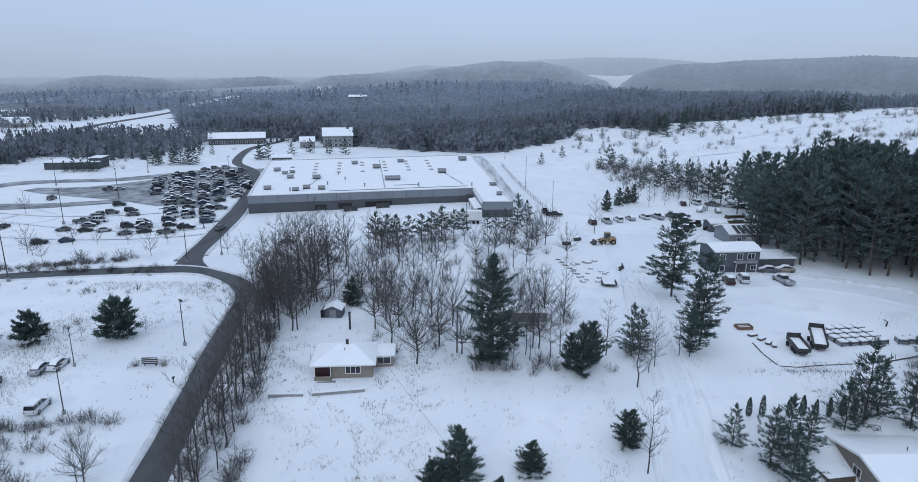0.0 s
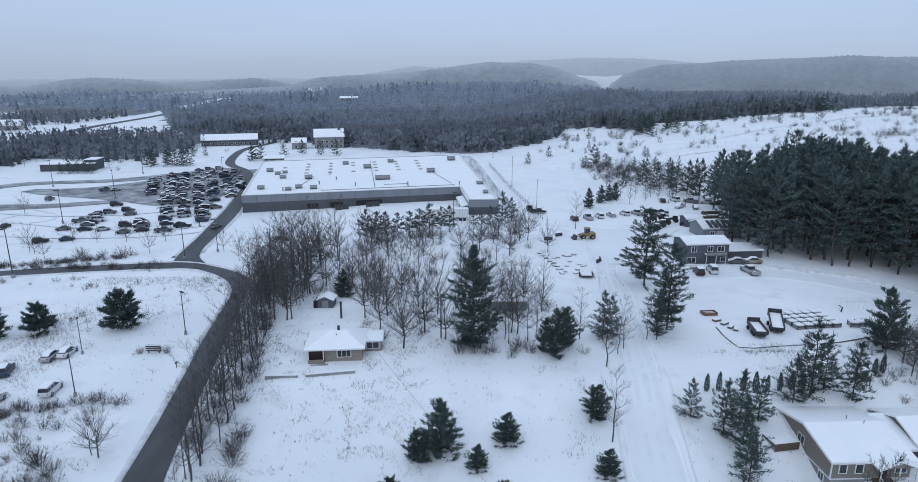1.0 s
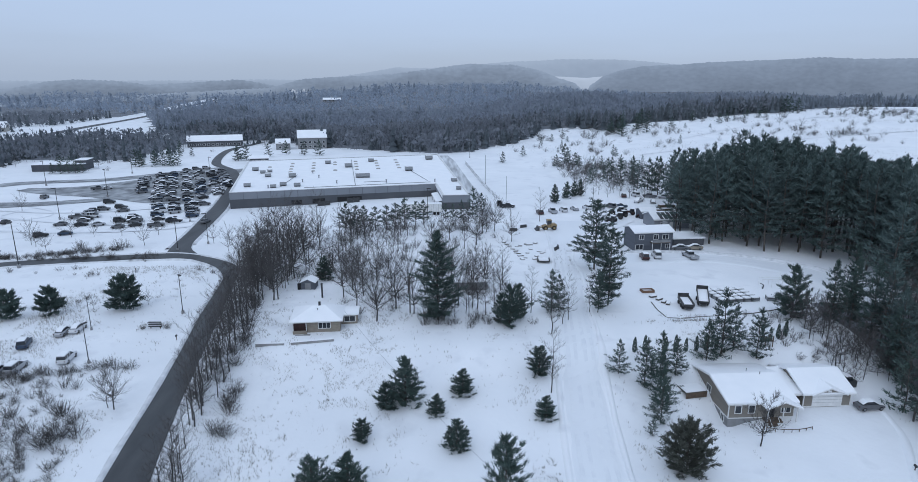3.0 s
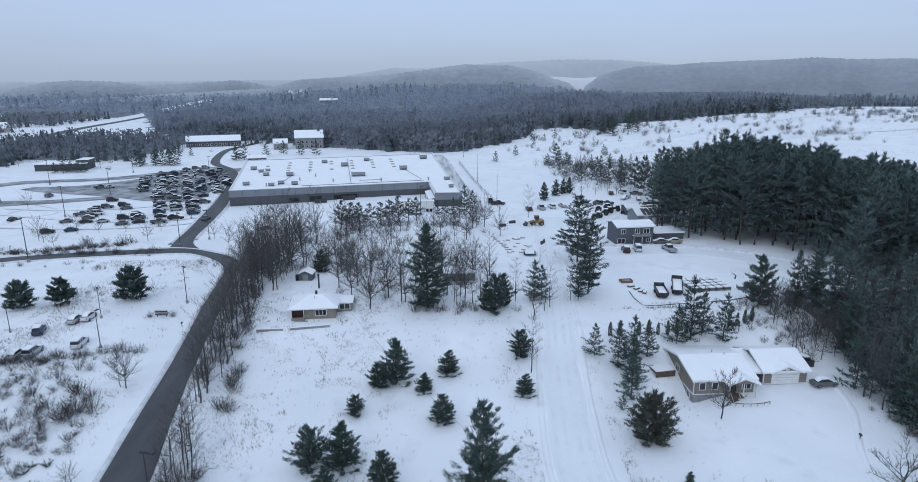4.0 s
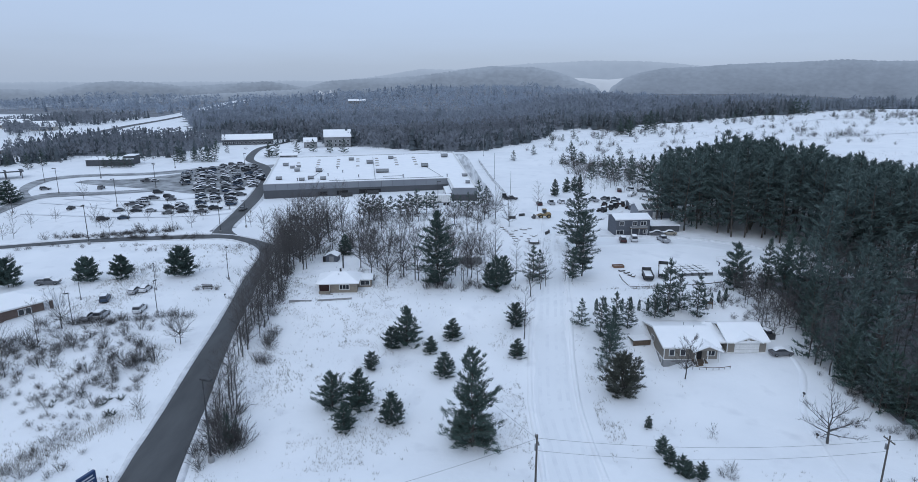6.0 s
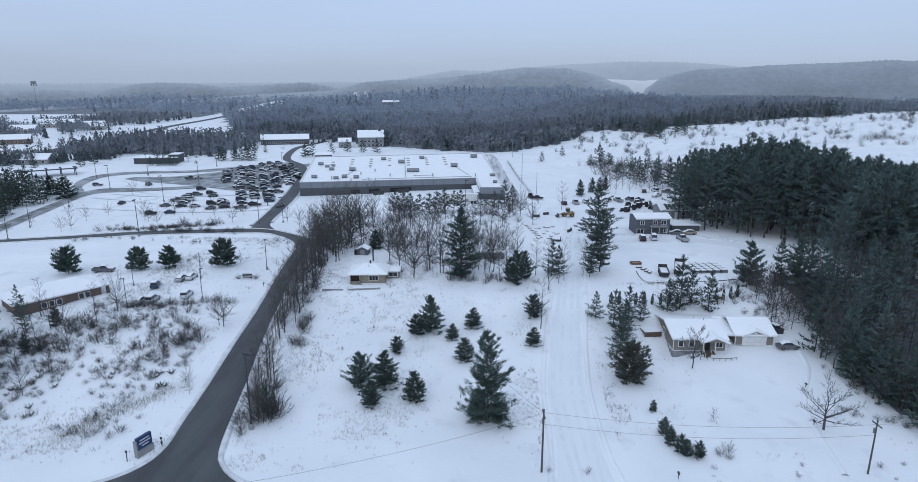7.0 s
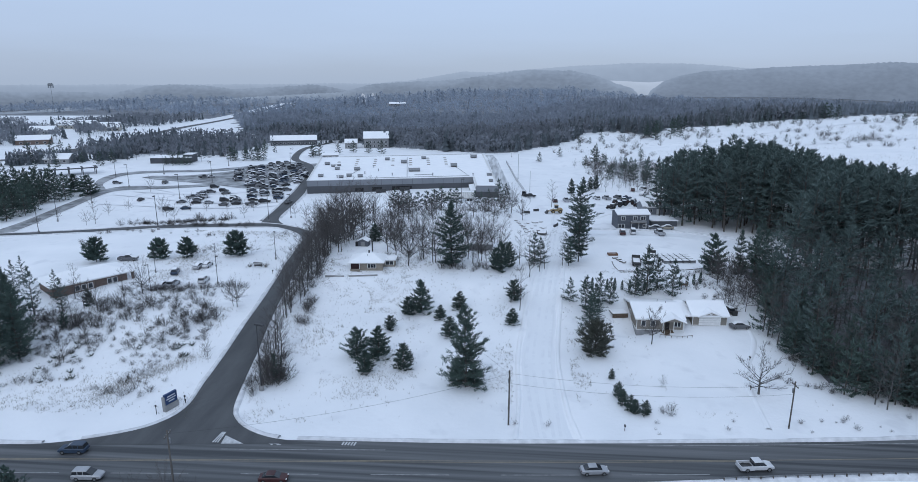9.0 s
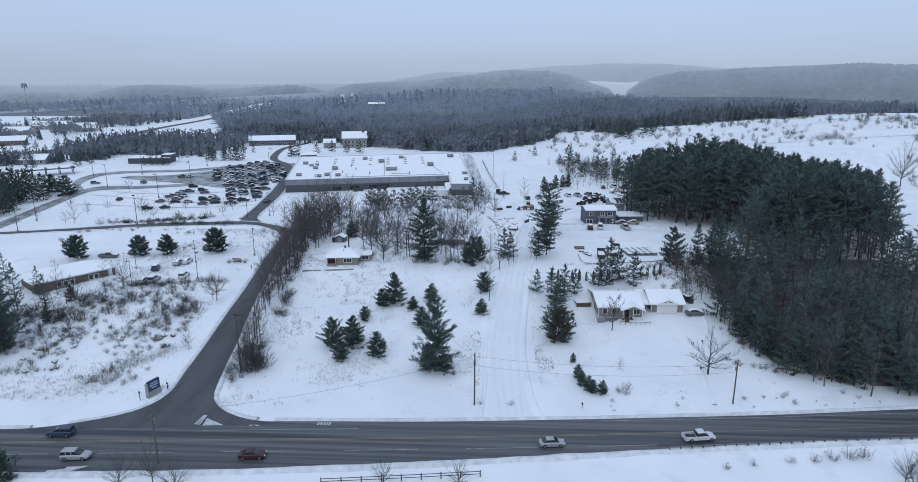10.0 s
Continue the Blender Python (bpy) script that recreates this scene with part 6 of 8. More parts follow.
for kind, paint, x, y, turn, label in (("suv", "blue", -49.4, 8.8, 184, "dark blue sport utility vehicle on the wet highway"), ("suv", "silver", -42.5, 2.4, 5, "silver sport utility vehicle with roof rack on the highway"), ("sedan", "red", -14.3, 4.1, 5, "dark red sedan on the wet highway"),
                                       ("sedan", "silver", 34.3, 9.9, 7, "silver sedan on the wet highway"), ("pickup", "white", 59.4, 12.8, 8, "white crew-cab pickup truck on the highway")):
    park(kind, paint, x, y, turn, False, "cars on the highway", ROAD_UP, 0.94, label)
park("sedan", "grey", -76.5, 189, 80, False, "parked cars", 0.19, 1.0, "grey car driving on the side road")
for kind, paint, x, y, turn in (("suv", "blue", -74.7, 88.6, 110), ("sedan", "silver", -70.4, 94.0, 92), ("sedan", "white", -68.4, 95.5, 92), ("suv", "white", -63.1, 82.3, 96), ("sedan", "silver", -72.3, 77.6, 92), ("suv", "silver", -69.9, 78.7, 92), ("pickup", "grey", -95.5, 99.5, 10)):
    park(kind, paint, x, y, turn)
park("sedan", "grey", 74.8, 64.5, 4, True, "parked cars", 0.1, 1.0, "dark grey sedan capped with snow on the house driveway")
park("suv", "black", 74.4, 71.6, 100, True, "parked cars", 0.1, 0.85, "small dark utility vehicle under snow beside the garage")
park("sedan", "grey", -51.5, 176, 10)
prng = random.Random(12)
mixed = ("black", "grey", "grey", "silver", "grey", "white", "blue", "black", "black", "silver", "grey")
kinds = ("sedan", "suv", "suv", "sedan", "pickup", "van")


def within(poly, x, y):
    c = False
    for (x0, y0), (x1, y1) in zip(poly, poly[1:] + poly[:1]):
        if (y0 > y) != (y1 > y) and x < (x1 - x0) * (y - y0) / (y1 - y0) + x0:
            c = not c
    return c


def lot_rows(poly, origin, share, group):
    """Rows of cars nose to nose across a piece of the lot, with aisles between the pairs."""
    ca, sa = math.cos(radians(22)), math.sin(radians(22))
    for r in range(14):
        off = (r // 2) * 11.6 + (r % 2) * 5.2 + prng.uniform(-0.3, 0.3)
        for c in range(40):
            a = c * 2.7 + prng.uniform(-0.35, 0.35)
            depth = off + prng.uniform(-0.7, 0.7)
            x, y = origin[0] + ca * depth - sa * a, origin[1] + sa * depth + ca * a
            if within(poly, x, y) and prng.random() < share(x, y):
                park(prng.choice(kinds), prng.choice(mixed), x, y, prng.choice((22, 202)) + prng.uniform(-3, 3), prng.random() < 0.3, group, 0.12, 0.95)


lot_rows([(-137, 268), (-134.5, 284), (-108, 300), (-100, 290), (-91, 263), (-87, 240), (-88, 226), (-108, 220), (-124, 243)], (-122, 196), lambda x, y: 0.76, "cars in the parking lot")
lot_rows([(-126, 186), (-84, 178), (-83, 222), (-110, 214), (-130, 206)], (-124, 172), lambda x, y: 0.66 if x > -106 else 0.34, "cars in the parking lot")
for k, (x, y) in enumerate(((-145.2, 189.5), (-180, 227.1), (-156, 229.9), (-111.7, 186.2), (-124.1, 195.8), (-118.8, 197.1), (-116.8, 175.5), (-123.3, 173.2), (-116, 211), (-140.3, 248.5), (-144.3, 248.3), (-125, 220.1), (-126, 300), (-122, 303), (-118, 306))):
    park(kinds[k % 6], mixed[k % 11], x, y, 95 if k in (0, 2) else prng.uniform(0, 40), k in (1, 9), "cars in the parking lot", 0.12, 0.95)
# cars along the back of the yard
for k, (x, y) in enumerate(((41, 193), (46, 195), (50.3, 197.4), (54.9, 199.8), (60, 201.6), (64.5, 202), (69.5, 203.5), (74, 204.5))):
    park(("suv", "pickup", "suv", "sedan", "suv", "pickup", "van", "sedan")[k], ("red", "silver", "white", "silver", "white", "silver", "grey", "blue")[k], x, y, 95 + 3 * k, True, "vehicles along the yard")
for k, (x, y) in enumerate(((80, 223), (85, 224), (90, 221), (95, 219), (98, 217), (101, 215), (83, 213), (88, 211))):
    park(("suv", "van", "pickup", "sedan")[k % 4], ("red", "white", "grey", "silver", "black")[k % 5], x, y, 80 + 25 * k, True, "vehicles along the yard")
park("suv", "red", 59.4, 132.6, 84, True, "vehicles by the yard house", 0.15)
park("van", "white", 63.0, 133.6, 84, True, "vehicles by the yard house", 0.15)
park("pickup", "silver", 71.8, 133.0, 100, True, "vehicles by the yard house", 0.15)
park("sedan", "grey", 72.0, 140.8, 172, True, "vehicles by the yard house", 0.1)
park("sedan", "tan", 76.2, 141.2, 175, True, "vehicles by the yard house", 0.1)
for x, y, k in ((30.5, 205, 0), (28, 210, 90)):
    park("pickup", "black", x, y, k, True, "parked cars")


# ---- yard machines ----
def loader():
    t = thing("wheel_loader", "yellow wheel loader with a dark bucket parked in snow", "loader")
    part("engine_bay", shell([(-2.6, 0.8, 0.9, 1.7), (-2.3, 0.95, 0.8, 2.0), (-0.6, 0.95, 0.8, 2.1)], 0.1), YELLOW, t)
    part("front_frame", box(-0.6, 1.6, -0.55, 0.55, 0.7, 1.5, bevel=0.06), YELLOW, t)
    part("cab", box(-0.9, 0.5, -0.75, 0.75, 2.0, 3.1, bevel=0.06), GLASS, t)
    part("cab_roof", box(-1.0, 0.6, -0.85, 0.85, 3.1, 3.25, bevel=0.04), YELLOW, t)
    for sy in (-0.7, 0.7):
        part("lift_arm", rod((0.6, sy, 1.6), (3.2, sy, 0.7), 0.14, n=6), YELLOW, t)
    part("bucket", loft([[(3.1, y, 0.1), (4.2, y, 0.05), (4.0, y, 0.4), (3.5, y, 0.6), (3.5, y, 1.1), (3.1, y, 1.2)] for y in (-1.3, 1.3)]), DARK_STEEL, t)
    for sx in (-1.7, 1.1):
        for sy in (-1.0, 1.0):
            w = part("wheel", rod((sx, sy - 0.25, 0.7), (sx, sy + 0.25, 0.7), 0.72, n=16), RUBBER, t)
            part("rim", rod((sx, sy * 1.27 - 0.02, 0.7), (sx, sy * 1.27 + 0.02, 0.7), 0.38, n=10), YELLOW, w)
    return t


ld = loader()
ld.matrix_basis = pose(39.3, 165.6, gz(39.3, 165.6) + 0.02, 0, 0, 186)


def tractor(paint, name="tractor"):
    t = thing(name, "old farm tractor parked among stored machinery", "tractor", group="stored machinery")
    part("hood", shell([(0.2, 0.35, 0.8, 1.5), (1.8, 0.33, 0.8, 1.4), (2.0, 0.28, 0.85, 1.3)], 0.06), paint, t)
    part("cab", box(-1.1, 0.3, -0.65, 0.65, 0.9, 2.2, bevel=0.08), GLASS, t)
    part("snow_top", box(-1.15, 0.35, -0.7, 0.7, 2.2, 2.4, bevel=0.06), ROOF_SNOW, t)
    for sx, r in ((-0.6, 0.8), (1.5, 0.48)):
        for sy in (-0.85, 0.85):
            w = part("wheel", rod((sx, sy - 0.2, r), (sx, sy + 0.2, r), r, n=14), RUBBER, t)
            part("rim", rod((sx, sy * 1.25 - 0.02, r), (sx, sy * 1.25 + 0.02, r), r * 0.5, n=10), paint, w)
    return t


for k, (x, y, a) in enumerate(((69, 186, 200), (73, 190, 170), (66.5, 182, 160), (75, 184, 210), (62.5, 176, 140), (78.5, 189, 190), (71, 194, 20), (66, 189, 250))):
    repeat("tractor%d" % (k % 2), lambda: tractor((DARK_STEEL, RED_DARK)[k % 2]), pose(x, y, gz(x, y), 0, 0, a))


def dump_box(raised):
    t = thing("dump_trailer", "grey steel dump trailer box filled with snow", "trailer", group="dump trailers")
    bm = bmesh.new()
    box(-1.15, -1.05, -2.4, 2.4, 0.0, 0.8, bm)
    box(1.05, 1.15, -2.4, 2.4, 0.0, 0.8, bm)
    box(-1.15, 1.15, 2.3, 2.4, 0.0, 1.2, bm)
    box(-1.15, 1.15, -2.4, -2.3, 0.0, 0.6, bm)
    box(-1.1, 1.1, -2.35, 2.35, -0.1, 0.05, bm)
    b = part("box", bm, DARK_STEEL, t)
    s = part("snow_fill", box(-1.03, 1.03, -2.28, 2.28, 0.06, 0.35, bevel=0.08), ROOF_SNOW, t)
    tilt = 20 if raised else 4
    for o in (b, s):
        o.matrix_basis = pose(0, 0, 1.5 if raised else 0.95, tilt, 0, 0)
    part("chassis", box(-0.5, 0.5, -2.6, 2.9, 0.45, 0.7), DARK_STEEL, t)
    for sy in (-1.2, -0.2, 1.9):
        for sx in (-0.95, 0.95):
            part("wheel", rod((sx - 0.15, sy, 0.42), (sx + 0.15, sy, 0.42), 0.42, n=12), RUBBER, t)
    if raised:
        part("headboard", box(-1.2, 1.2, 2.1, 2.2, 1.9, 3.3), DARK_STEEL, t)
    return t


a = dump_box(False)
a.matrix_basis = pose(57.4, 98.6, gz(57.4, 98.6), 0, 0, -6)
b = dump_box(True)
b.matrix_basis = pose(61.8, 100.6, gz(61.8, 100.6), 0, 0, -16)


def crate():
    t = thing("pallet_crate", "dark steel frame crate topped with snow", "crate", group="crates stacked in the yard")
    for py in (-0.78, 0.78):
        part("frame", loft([[(a, y, b) for a, b in ((-0.85, -0.2), (-0.75, -0.2), (-0.75, 0.5), (0.75, 0.5), (0.75, -0.2), (0.85, -0.2), (0.85, 0.9), (0.75, 0.9), (0.75, 0.62), (-0.75, 0.62), (-0.75, 0.9), (-0.85, 0.9))] for y in (py - 0.04, py + 0.04)]), DARK_STEEL, t)
    part("load", box(-0.78, 0.78, -0.73, 0.73, 0.0, 0.72), STEEL, t)
    part("snow_top", box(-0.76, 0.76, -0.7, 0.7, 0.72, 0.95, bevel=0.09), ROOF_SNOW, t)
    return t


for i in range(5):
    for j in range(4):
        x, y = 66.4 + 1.85 * i - 0.3 * j, 101.0 + 1.85 * j + 0.25 * i
        if i < 5 or j < 2:
            repeat("crate", crate, pose(x, y, gz(x, y), 0, 0, 12))
for i in range(3):
    repeat("crate", crate, pose(77.6 + 1.5 * i, 102.2 + 0.3 * i, gz(78, 102), 0, 0, -10))
frame_t = thing("timber_box", "rusty brown timber box frame lying in the snow", "frame", pose(52.2, 108, gz(52.2, 108), 0, 0, 6) @ Matrix.Scale(0.75, 4))
for name, b in (("rail", (-1.9, 1.9, -1.2, -1.0, 0, 0.7)), ("rail", (-1.9, 1.9, 1.0, 1.2, 0, 0.7)), ("end", (-1.9, -1.7, -1.0, 1.0, 0, 0.8)), ("end", (1.7, 1.9, -1.0, 1.0, 0, 0.8))):
    part(name, box(*b, bevel=0.03), ORANGE, frame_t)
part("crossbar", box(-1.7, 1.7, -0.1, 0.1, 0.5, 0.62), ORANGE, frame_t)
part("snow_fill", box(-1.68, 1.68, -0.98, 0.98, 0.0, 0.42, bevel=0.1), ROOF_SNOW, frame_t)
for k, (x, y) in enumerate(((52.4, 104.6), (53.3, 103), (53.8, 101.4), (54.3, 100.4))):
    t = thing("plank_stack", "short stack of dark planks under snow", "lumber", pose(x, y, gz(x, y), 0, 0, 20 + 15 * k), "stacks in the yard")
    for i in range(3):
        part("plank", box(-0.8, 0.8, -0.4 + 0.28 * i, -0.16 + 0.28 * i, 0, 0.28), POLE_WOOD, t)
    part("snow_top", box(-0.78, 0.78, -0.38, 0.38, 0.28, 0.44, bevel=0.06), ROOF_SNOW, t)
kerb = [(51.0, 101.4), (50.8, 97), (51.3, 92.6), (54, 92.2), (58.9, 93), (64, 93.5), (70, 94.5), (78, 97)]
for (x0, y0), (x1, y1) in zip(kerb, kerb[1:]):
    count = max(1, int(math.hypot(x1 - x0, y1 - y0) / 2.4))
    for i in range(count):
        a, b = i / count, (i + 0.93) / count
        V, F = [], []
        p, q = (np.array((x0 + (x1 - x0) * u, y0 + (y1 - y0) * u, gz(x0 + (x1 - x0) * u, y0 + (y1 - y0) * u) + 0.04 + 0.03 * ((i * 7) % 3))) for u in (a, b))
        tube(V, F, p, q, 0.11, 0.11, 5)
        tagged(mesh_object("edging_timber", V, F, POLE_WOOD), "weathered edging timber half sunk in snow", "edging", group="edging of the yard storage")
rngp = random.Random(3)
for k in range(26):
    x, y = 24 + rngp.uniform(0, 10), 132 + rngp.uniform(0, 17)
    t = thing("stone_pallet", "flat stone slabs on a pallet dusted with snow", "stone slabs", pose(x, y, gz(x, y), 0, 0, rngp.uniform(-15, 15)), "slabs in the yard")
    top = rngp.uniform(0.12, 0.32)
    part("slab", box(-0.5, 0.5, -0.36, 0.36, -0.05, top), CONCRETE, t)
    part("snow_top", box(-0.44, 0.46, -0.33, 0.3, top, top + 0.12, bevel=0.04), ROOF_SNOW, t)
for k in range(8):
    x, y = 23.6 + 0.6 * k, 148.6 - 2.1 * k
    t = thing("timber_sleeper", "short dark timber sleeper half buried in snow", "timber", pose(x, y, gz(x, y), 0, 0, -12), "slabs in the yard")
    part("beam", box(-0.6, 0.6, -0.13, 0.13, -0.05, 0.22, bevel=0.02), POLE_WOOD, t)
    part("snow_top", box(-0.5, 0.55, -0.11, 0.12, 0.22, 0.31, bevel=0.03), ROOF_SNOW, t)
trailer = thing("flat_trailer", "flat white-topped utility trailer in the yard", "trailer", pose(32.2, 130.6, gz(32.2, 130.6), 0, 0, -4))
part("deck", box(-1.5, 1.5, -1.4, 1.4, 0.45, 0.6), DARK_STEEL, trailer)
part("snow_top", box(-1.3, 1.3, -1.2, 1.2, 0.6, 0.8, bevel=0.07), ROOF_SNOW, trailer)
for sx in (-1.5, 1.5):
    part("side_rail", box(sx - 0.04, sx + 0.04, -1.4, 1.4, 0.6, 1.1), DARK_STEEL, trailer)
    part("wheel", rod((sx - 0.1, 0, 0.35), (sx + 0.1, 0, 0.35), 0.35, n=12), RUBBER, trailer)
for k, (x, y) in enumerate(((28, 163.2), (31.8, 168.4), (37.5, 141.5), (38.2, 143.2), (40.5, 172))):
    t = thing("plough_blade", "dark curved snow plough blade resting in snow", "plough", pose(x, y, gz(x, y), 0, 0, 25 * k), "stored machinery")
    part("blade", loft([[(xx, -0.2, 0), (xx, 0.1, 0), (xx, -0.1, 0.5), (xx, 0.15, 0.95), (xx, 0.0, 0.95), (xx, -0.3, 0.5)] for xx in (-1.2, 1.2)]), DARK_STEEL, t)
swing = thing("swing_frame", "thin white pipe frame standing in snow", "frame", pose(83, 110.5, gz(83, 110.5), 0, 0, -2))
for px in (-3.5, -1.2, 1.2, 3.5):
    for py in (-0.8, 0.8):
        part("leg", rod((px, py, -0.3), (px, py, 2.0), 0.035, n=6), TRIM, swing)
for py in (-0.8, 0.8):
    part("bar", rod((-3.5, py, 2.0), (3.5, py, 2.0), 0.035, n=6), TRIM, swing)
grill = thing("yard_pump", "dark hand pump leaning in the snow", "pump", pose(79.4, 109.2, gz(79.4, 109.2)))
part("stand", rod((0, 0, -0.2), (0.2, 0, 1.0), 0.16, 0.12), DARK_STEEL, grill)
part("arm", rod((0.2, 0, 0.9), (-0.7, 0, 1.4), 0.08), DARK_STEEL, grill)
bins = thing("refuse_bin", "dark wheeled refuse bin beside the garage", "bin", pose(75.4, 70, gz(75.4, 70)))
part("body", box(-0.6, 0.6, -0.4, 0.4, -0.1, 1.0, bevel=0.06), DARK_STEEL, bins)
part("lid", box(-0.64, 0.64, -0.44, 0.44, 1.0, 1.1, bevel=0.03), DARK_STEEL, bins)
mower = thing("cargo_trailer", "small snow-covered utility trailer with a rail rack", "trailer", pose(76, 73.4, gz(76, 73.4), 0, 0, 85))
part("bed", box(-1.4, 1.4, -0.8, 0.8, 0.4, 0.6), DARK_STEEL, mower)
part("snow_top", box(-1.35, 1.35, -0.75, 0.75, 0.6, 0.95, bevel=0.1), ROOF_SNOW, mower)
for py in (-0.78, 0.78):
    part("rack", box(1.2, 1.3, py - 0.04, py + 0.04, 0.6, 1.6), DARK_STEEL, mower)
    part("wheel", rod((0, py * 1.1 - 0.08, 0.32), (0, py * 1.1 + 0.08, 0.32), 0.32, n=12), RUBBER, mower)
part("rack_bar", box(1.2, 1.3, -0.8, 0.8, 1.5, 1.6), DARK_STEEL, mower)


# ---- signs, poles, rails ----
def light_pole(h=8.0):
    t = thing("light_pole", "slim dark parking lot light pole on a concrete base", "light pole", group="light poles")
    part("base", rod((0, 0, -0.5), (0, 0, 0.6), 0.28, n=10), CONCRETE, t)
    part("shaft", rod((0, 0, 0.6), (0, 0, h), 0.09, 0.06), DARK_STEEL, t)
    part("lamp_head", box(-0.95, 0.15, -0.2, 0.2, h - 0.05, h + 0.13, bevel=0.03), DARK_STEEL, t)
    return t


for x, y, s in ((-80.8, 89.0, 0.85), (-65.9, 95.8, 0.85), (-58.6, 81.2, 0.95), (-73.9, 74.5, 0.9), (-26.9, 31.4, 1.72), (-39.2, 101.5, 1.1), (-50.9, 104.5, 1.1), (-73.2, 157, 1.3), (-109.8, 141.4, 1.6), (-66.7, 164, 1.2),
                (-129.4, 194.4, 1.4), (-168.8, 219.1, 1.4), (-90, 181, 1.1), (-82.4, 190.6, 1.2), (-164.4, 183.6, 1.2), (-193.7, 247.2, 1.3), (-172.2, 258, 1.4), (-132.1, 232.7, 1.4), (-150, 292, 1.4), (-105, 275, 1.3), (0.9, 185, 1.3), (-156.5, 150.9, 1.2), (-150.6, 133, 1.2)):
    plant("light_pole", light_pole, x, y, s)


def tall_post():
    t = thing("fence_post_pole", "tall thin steel pole at the snow lot", "pole", group="tall poles by the snow lot")
    part("shaft", rod((0, 0, -0.4), (0, 0, 11), 0.10, 0.07), STEEL, t)
    part("base", rod((0, 0, -0.4), (0, 0, 0.4), 0.22), CONCRETE, t)
    return t


for x, y, s in ((30.7, 211, 1.0), (26, 259, 1.2), (23, 350, 1.2)):
    plant("tall_post", tall_post, x, y, s)


def utility_pole(h=10.5):
    t = thing("utility_pole", "weathered wooden utility pole with a crossarm", "utility pole", group="utility poles")
    part("shaft", rod((0, 0, -0.8), (0, 0, h), 0.17, 0.12, 10), POLE_WOOD, t)
    part("crossarm", box(-1.2, 1.2, -0.07, 0.07, h - 0.9, h - 0.72), POLE_WOOD, t)
    for sx in (-1.1, -0.4, 0.4, 1.1):
        part("insulator", rod((sx, 0, h - 0.72), (sx, 0, h - 0.5), 0.05, 0.04, 6), CONCRETE, t)
    part("transformer", rod((0.35, 0, h - 2.6), (0.35, 0, h - 1.7), 0.22, n=10), STEEL, t)
    return t


POLES = [(21.1, 22.9, 10.5), (69.9, 25.6, 9.0), (-28.6, 1.6, 9.5), (118, 33, 10.0)]
for x, y, h in POLES:
    plant("utility_pole", utility_pole, x, y, h / 10.5, 96)
plant("utility_pole", utility_pole, -1.0, 96.5, 0.8, 10)


def wire(p0, p1, sag, name="power_line", label="thin sagging power line between poles"):
    V, F = [], []
    p0, p1 = np.array(p0, float), np.array(p1, float)
    run = np.array((p1[1] - p0[1], p0[0] - p1[0], 0.0)) / math.hypot(p1[0] - p0[0], p1[1] - p0[1])
    for i in range(15):
        u = i / 14
        p = p0 + (p1 - p0) * u - np.array((0, 0, 4 * sag * u * (1 - u)))
        V += [tuple(p + run * 0.015), tuple(p - run * 0.015), tuple(p + np.array((0, 0, 0.026)))]
        if i:
            a, b = 3 * i - 3, 3 * i
            F += [(a, a + 1, b + 1, b), (a + 1, a + 2, b + 2, b + 1), (a + 2, a, b, b + 2)]
    tagged(mesh_object(name, V, F, DARK_STEEL), label, "power line", "power lines")


wire((21.3, 23.3, 9.7), (69.9, 25.6, 8.3), 1.3)
wire((21.3, 23.3, 7.8), (69.9, 25.6, 6.6), 1.4)
wire((69.9, 25.6, 8.3), (118, 33, 9.3), 1.3)
wire((21.3, 23.3, 9.7), (-28.6, 1.6, 8.9), 1.4)
wire((21.3, 23.3, 9.5), (-13.5, 90, 11.0), 1.8)

sign = thing("entrance_sign", "blue entrance sign with pale bars on a concrete base", "sign", pose(-41.1, 23.7, gz(-41.1, 23.7), 0, 0, 70) @ Matrix.Diagonal((0.9, 1.1, 1.35, 1)))
part("base", box(-1.7, 1.7, -0.35, 0.35, -0.4, 0.85, bevel=0.03), CONCRETE, sign)
pan = part("panel", box(-1.45, 1.55, -0.22, 0.22, 0.85, 2.35, bevel=0.03), SIGN_BLUE, sign)
for z, x0, x1 in ((1.95, -0.9, 1.0), (1.6, -1.1, 1.2), (1.25, -0.6, 0.8)):
    part("text_bar", box(x0, x1, -0.235, -0.22, z - 0.08, z + 0.08), LIGHT_BAR, pan)
part("end_post", box(-1.75, -1.5, -0.3, 0.3, 0.85, 2.1), CONCRETE, sign)
for k, (x, y, h) in enumerate(((-42.6, 21.4, 1.6), (-39.6, 26.0, 1.2), (-39.2, 25.4, 0.8))):
    t = thing("marker_post", "short dark roadside marker post", "post", pose(x, y, gz(x, y)), "marker posts")
    part("post", rod((0, 0, -0.3), (0, 0, h), 0.07), DARK_STEEL, t)
    part("head", box(-0.16, 0.16, -0.05, 0.05, h - 0.1, h + 0.25), DARK_STEEL, t)
# dark slatted stand, its use unknown
notice = thing("notice_board", "dark slatted stand with snow on its slats", "notice board", pose(-53.2, 96.3, gz(-53.2, 96.3), 0, 0, -4))
part("board", box(-1.3, 1.3, -0.1, 0.1, 0.3, 1.5), DARK_STEEL, notice)
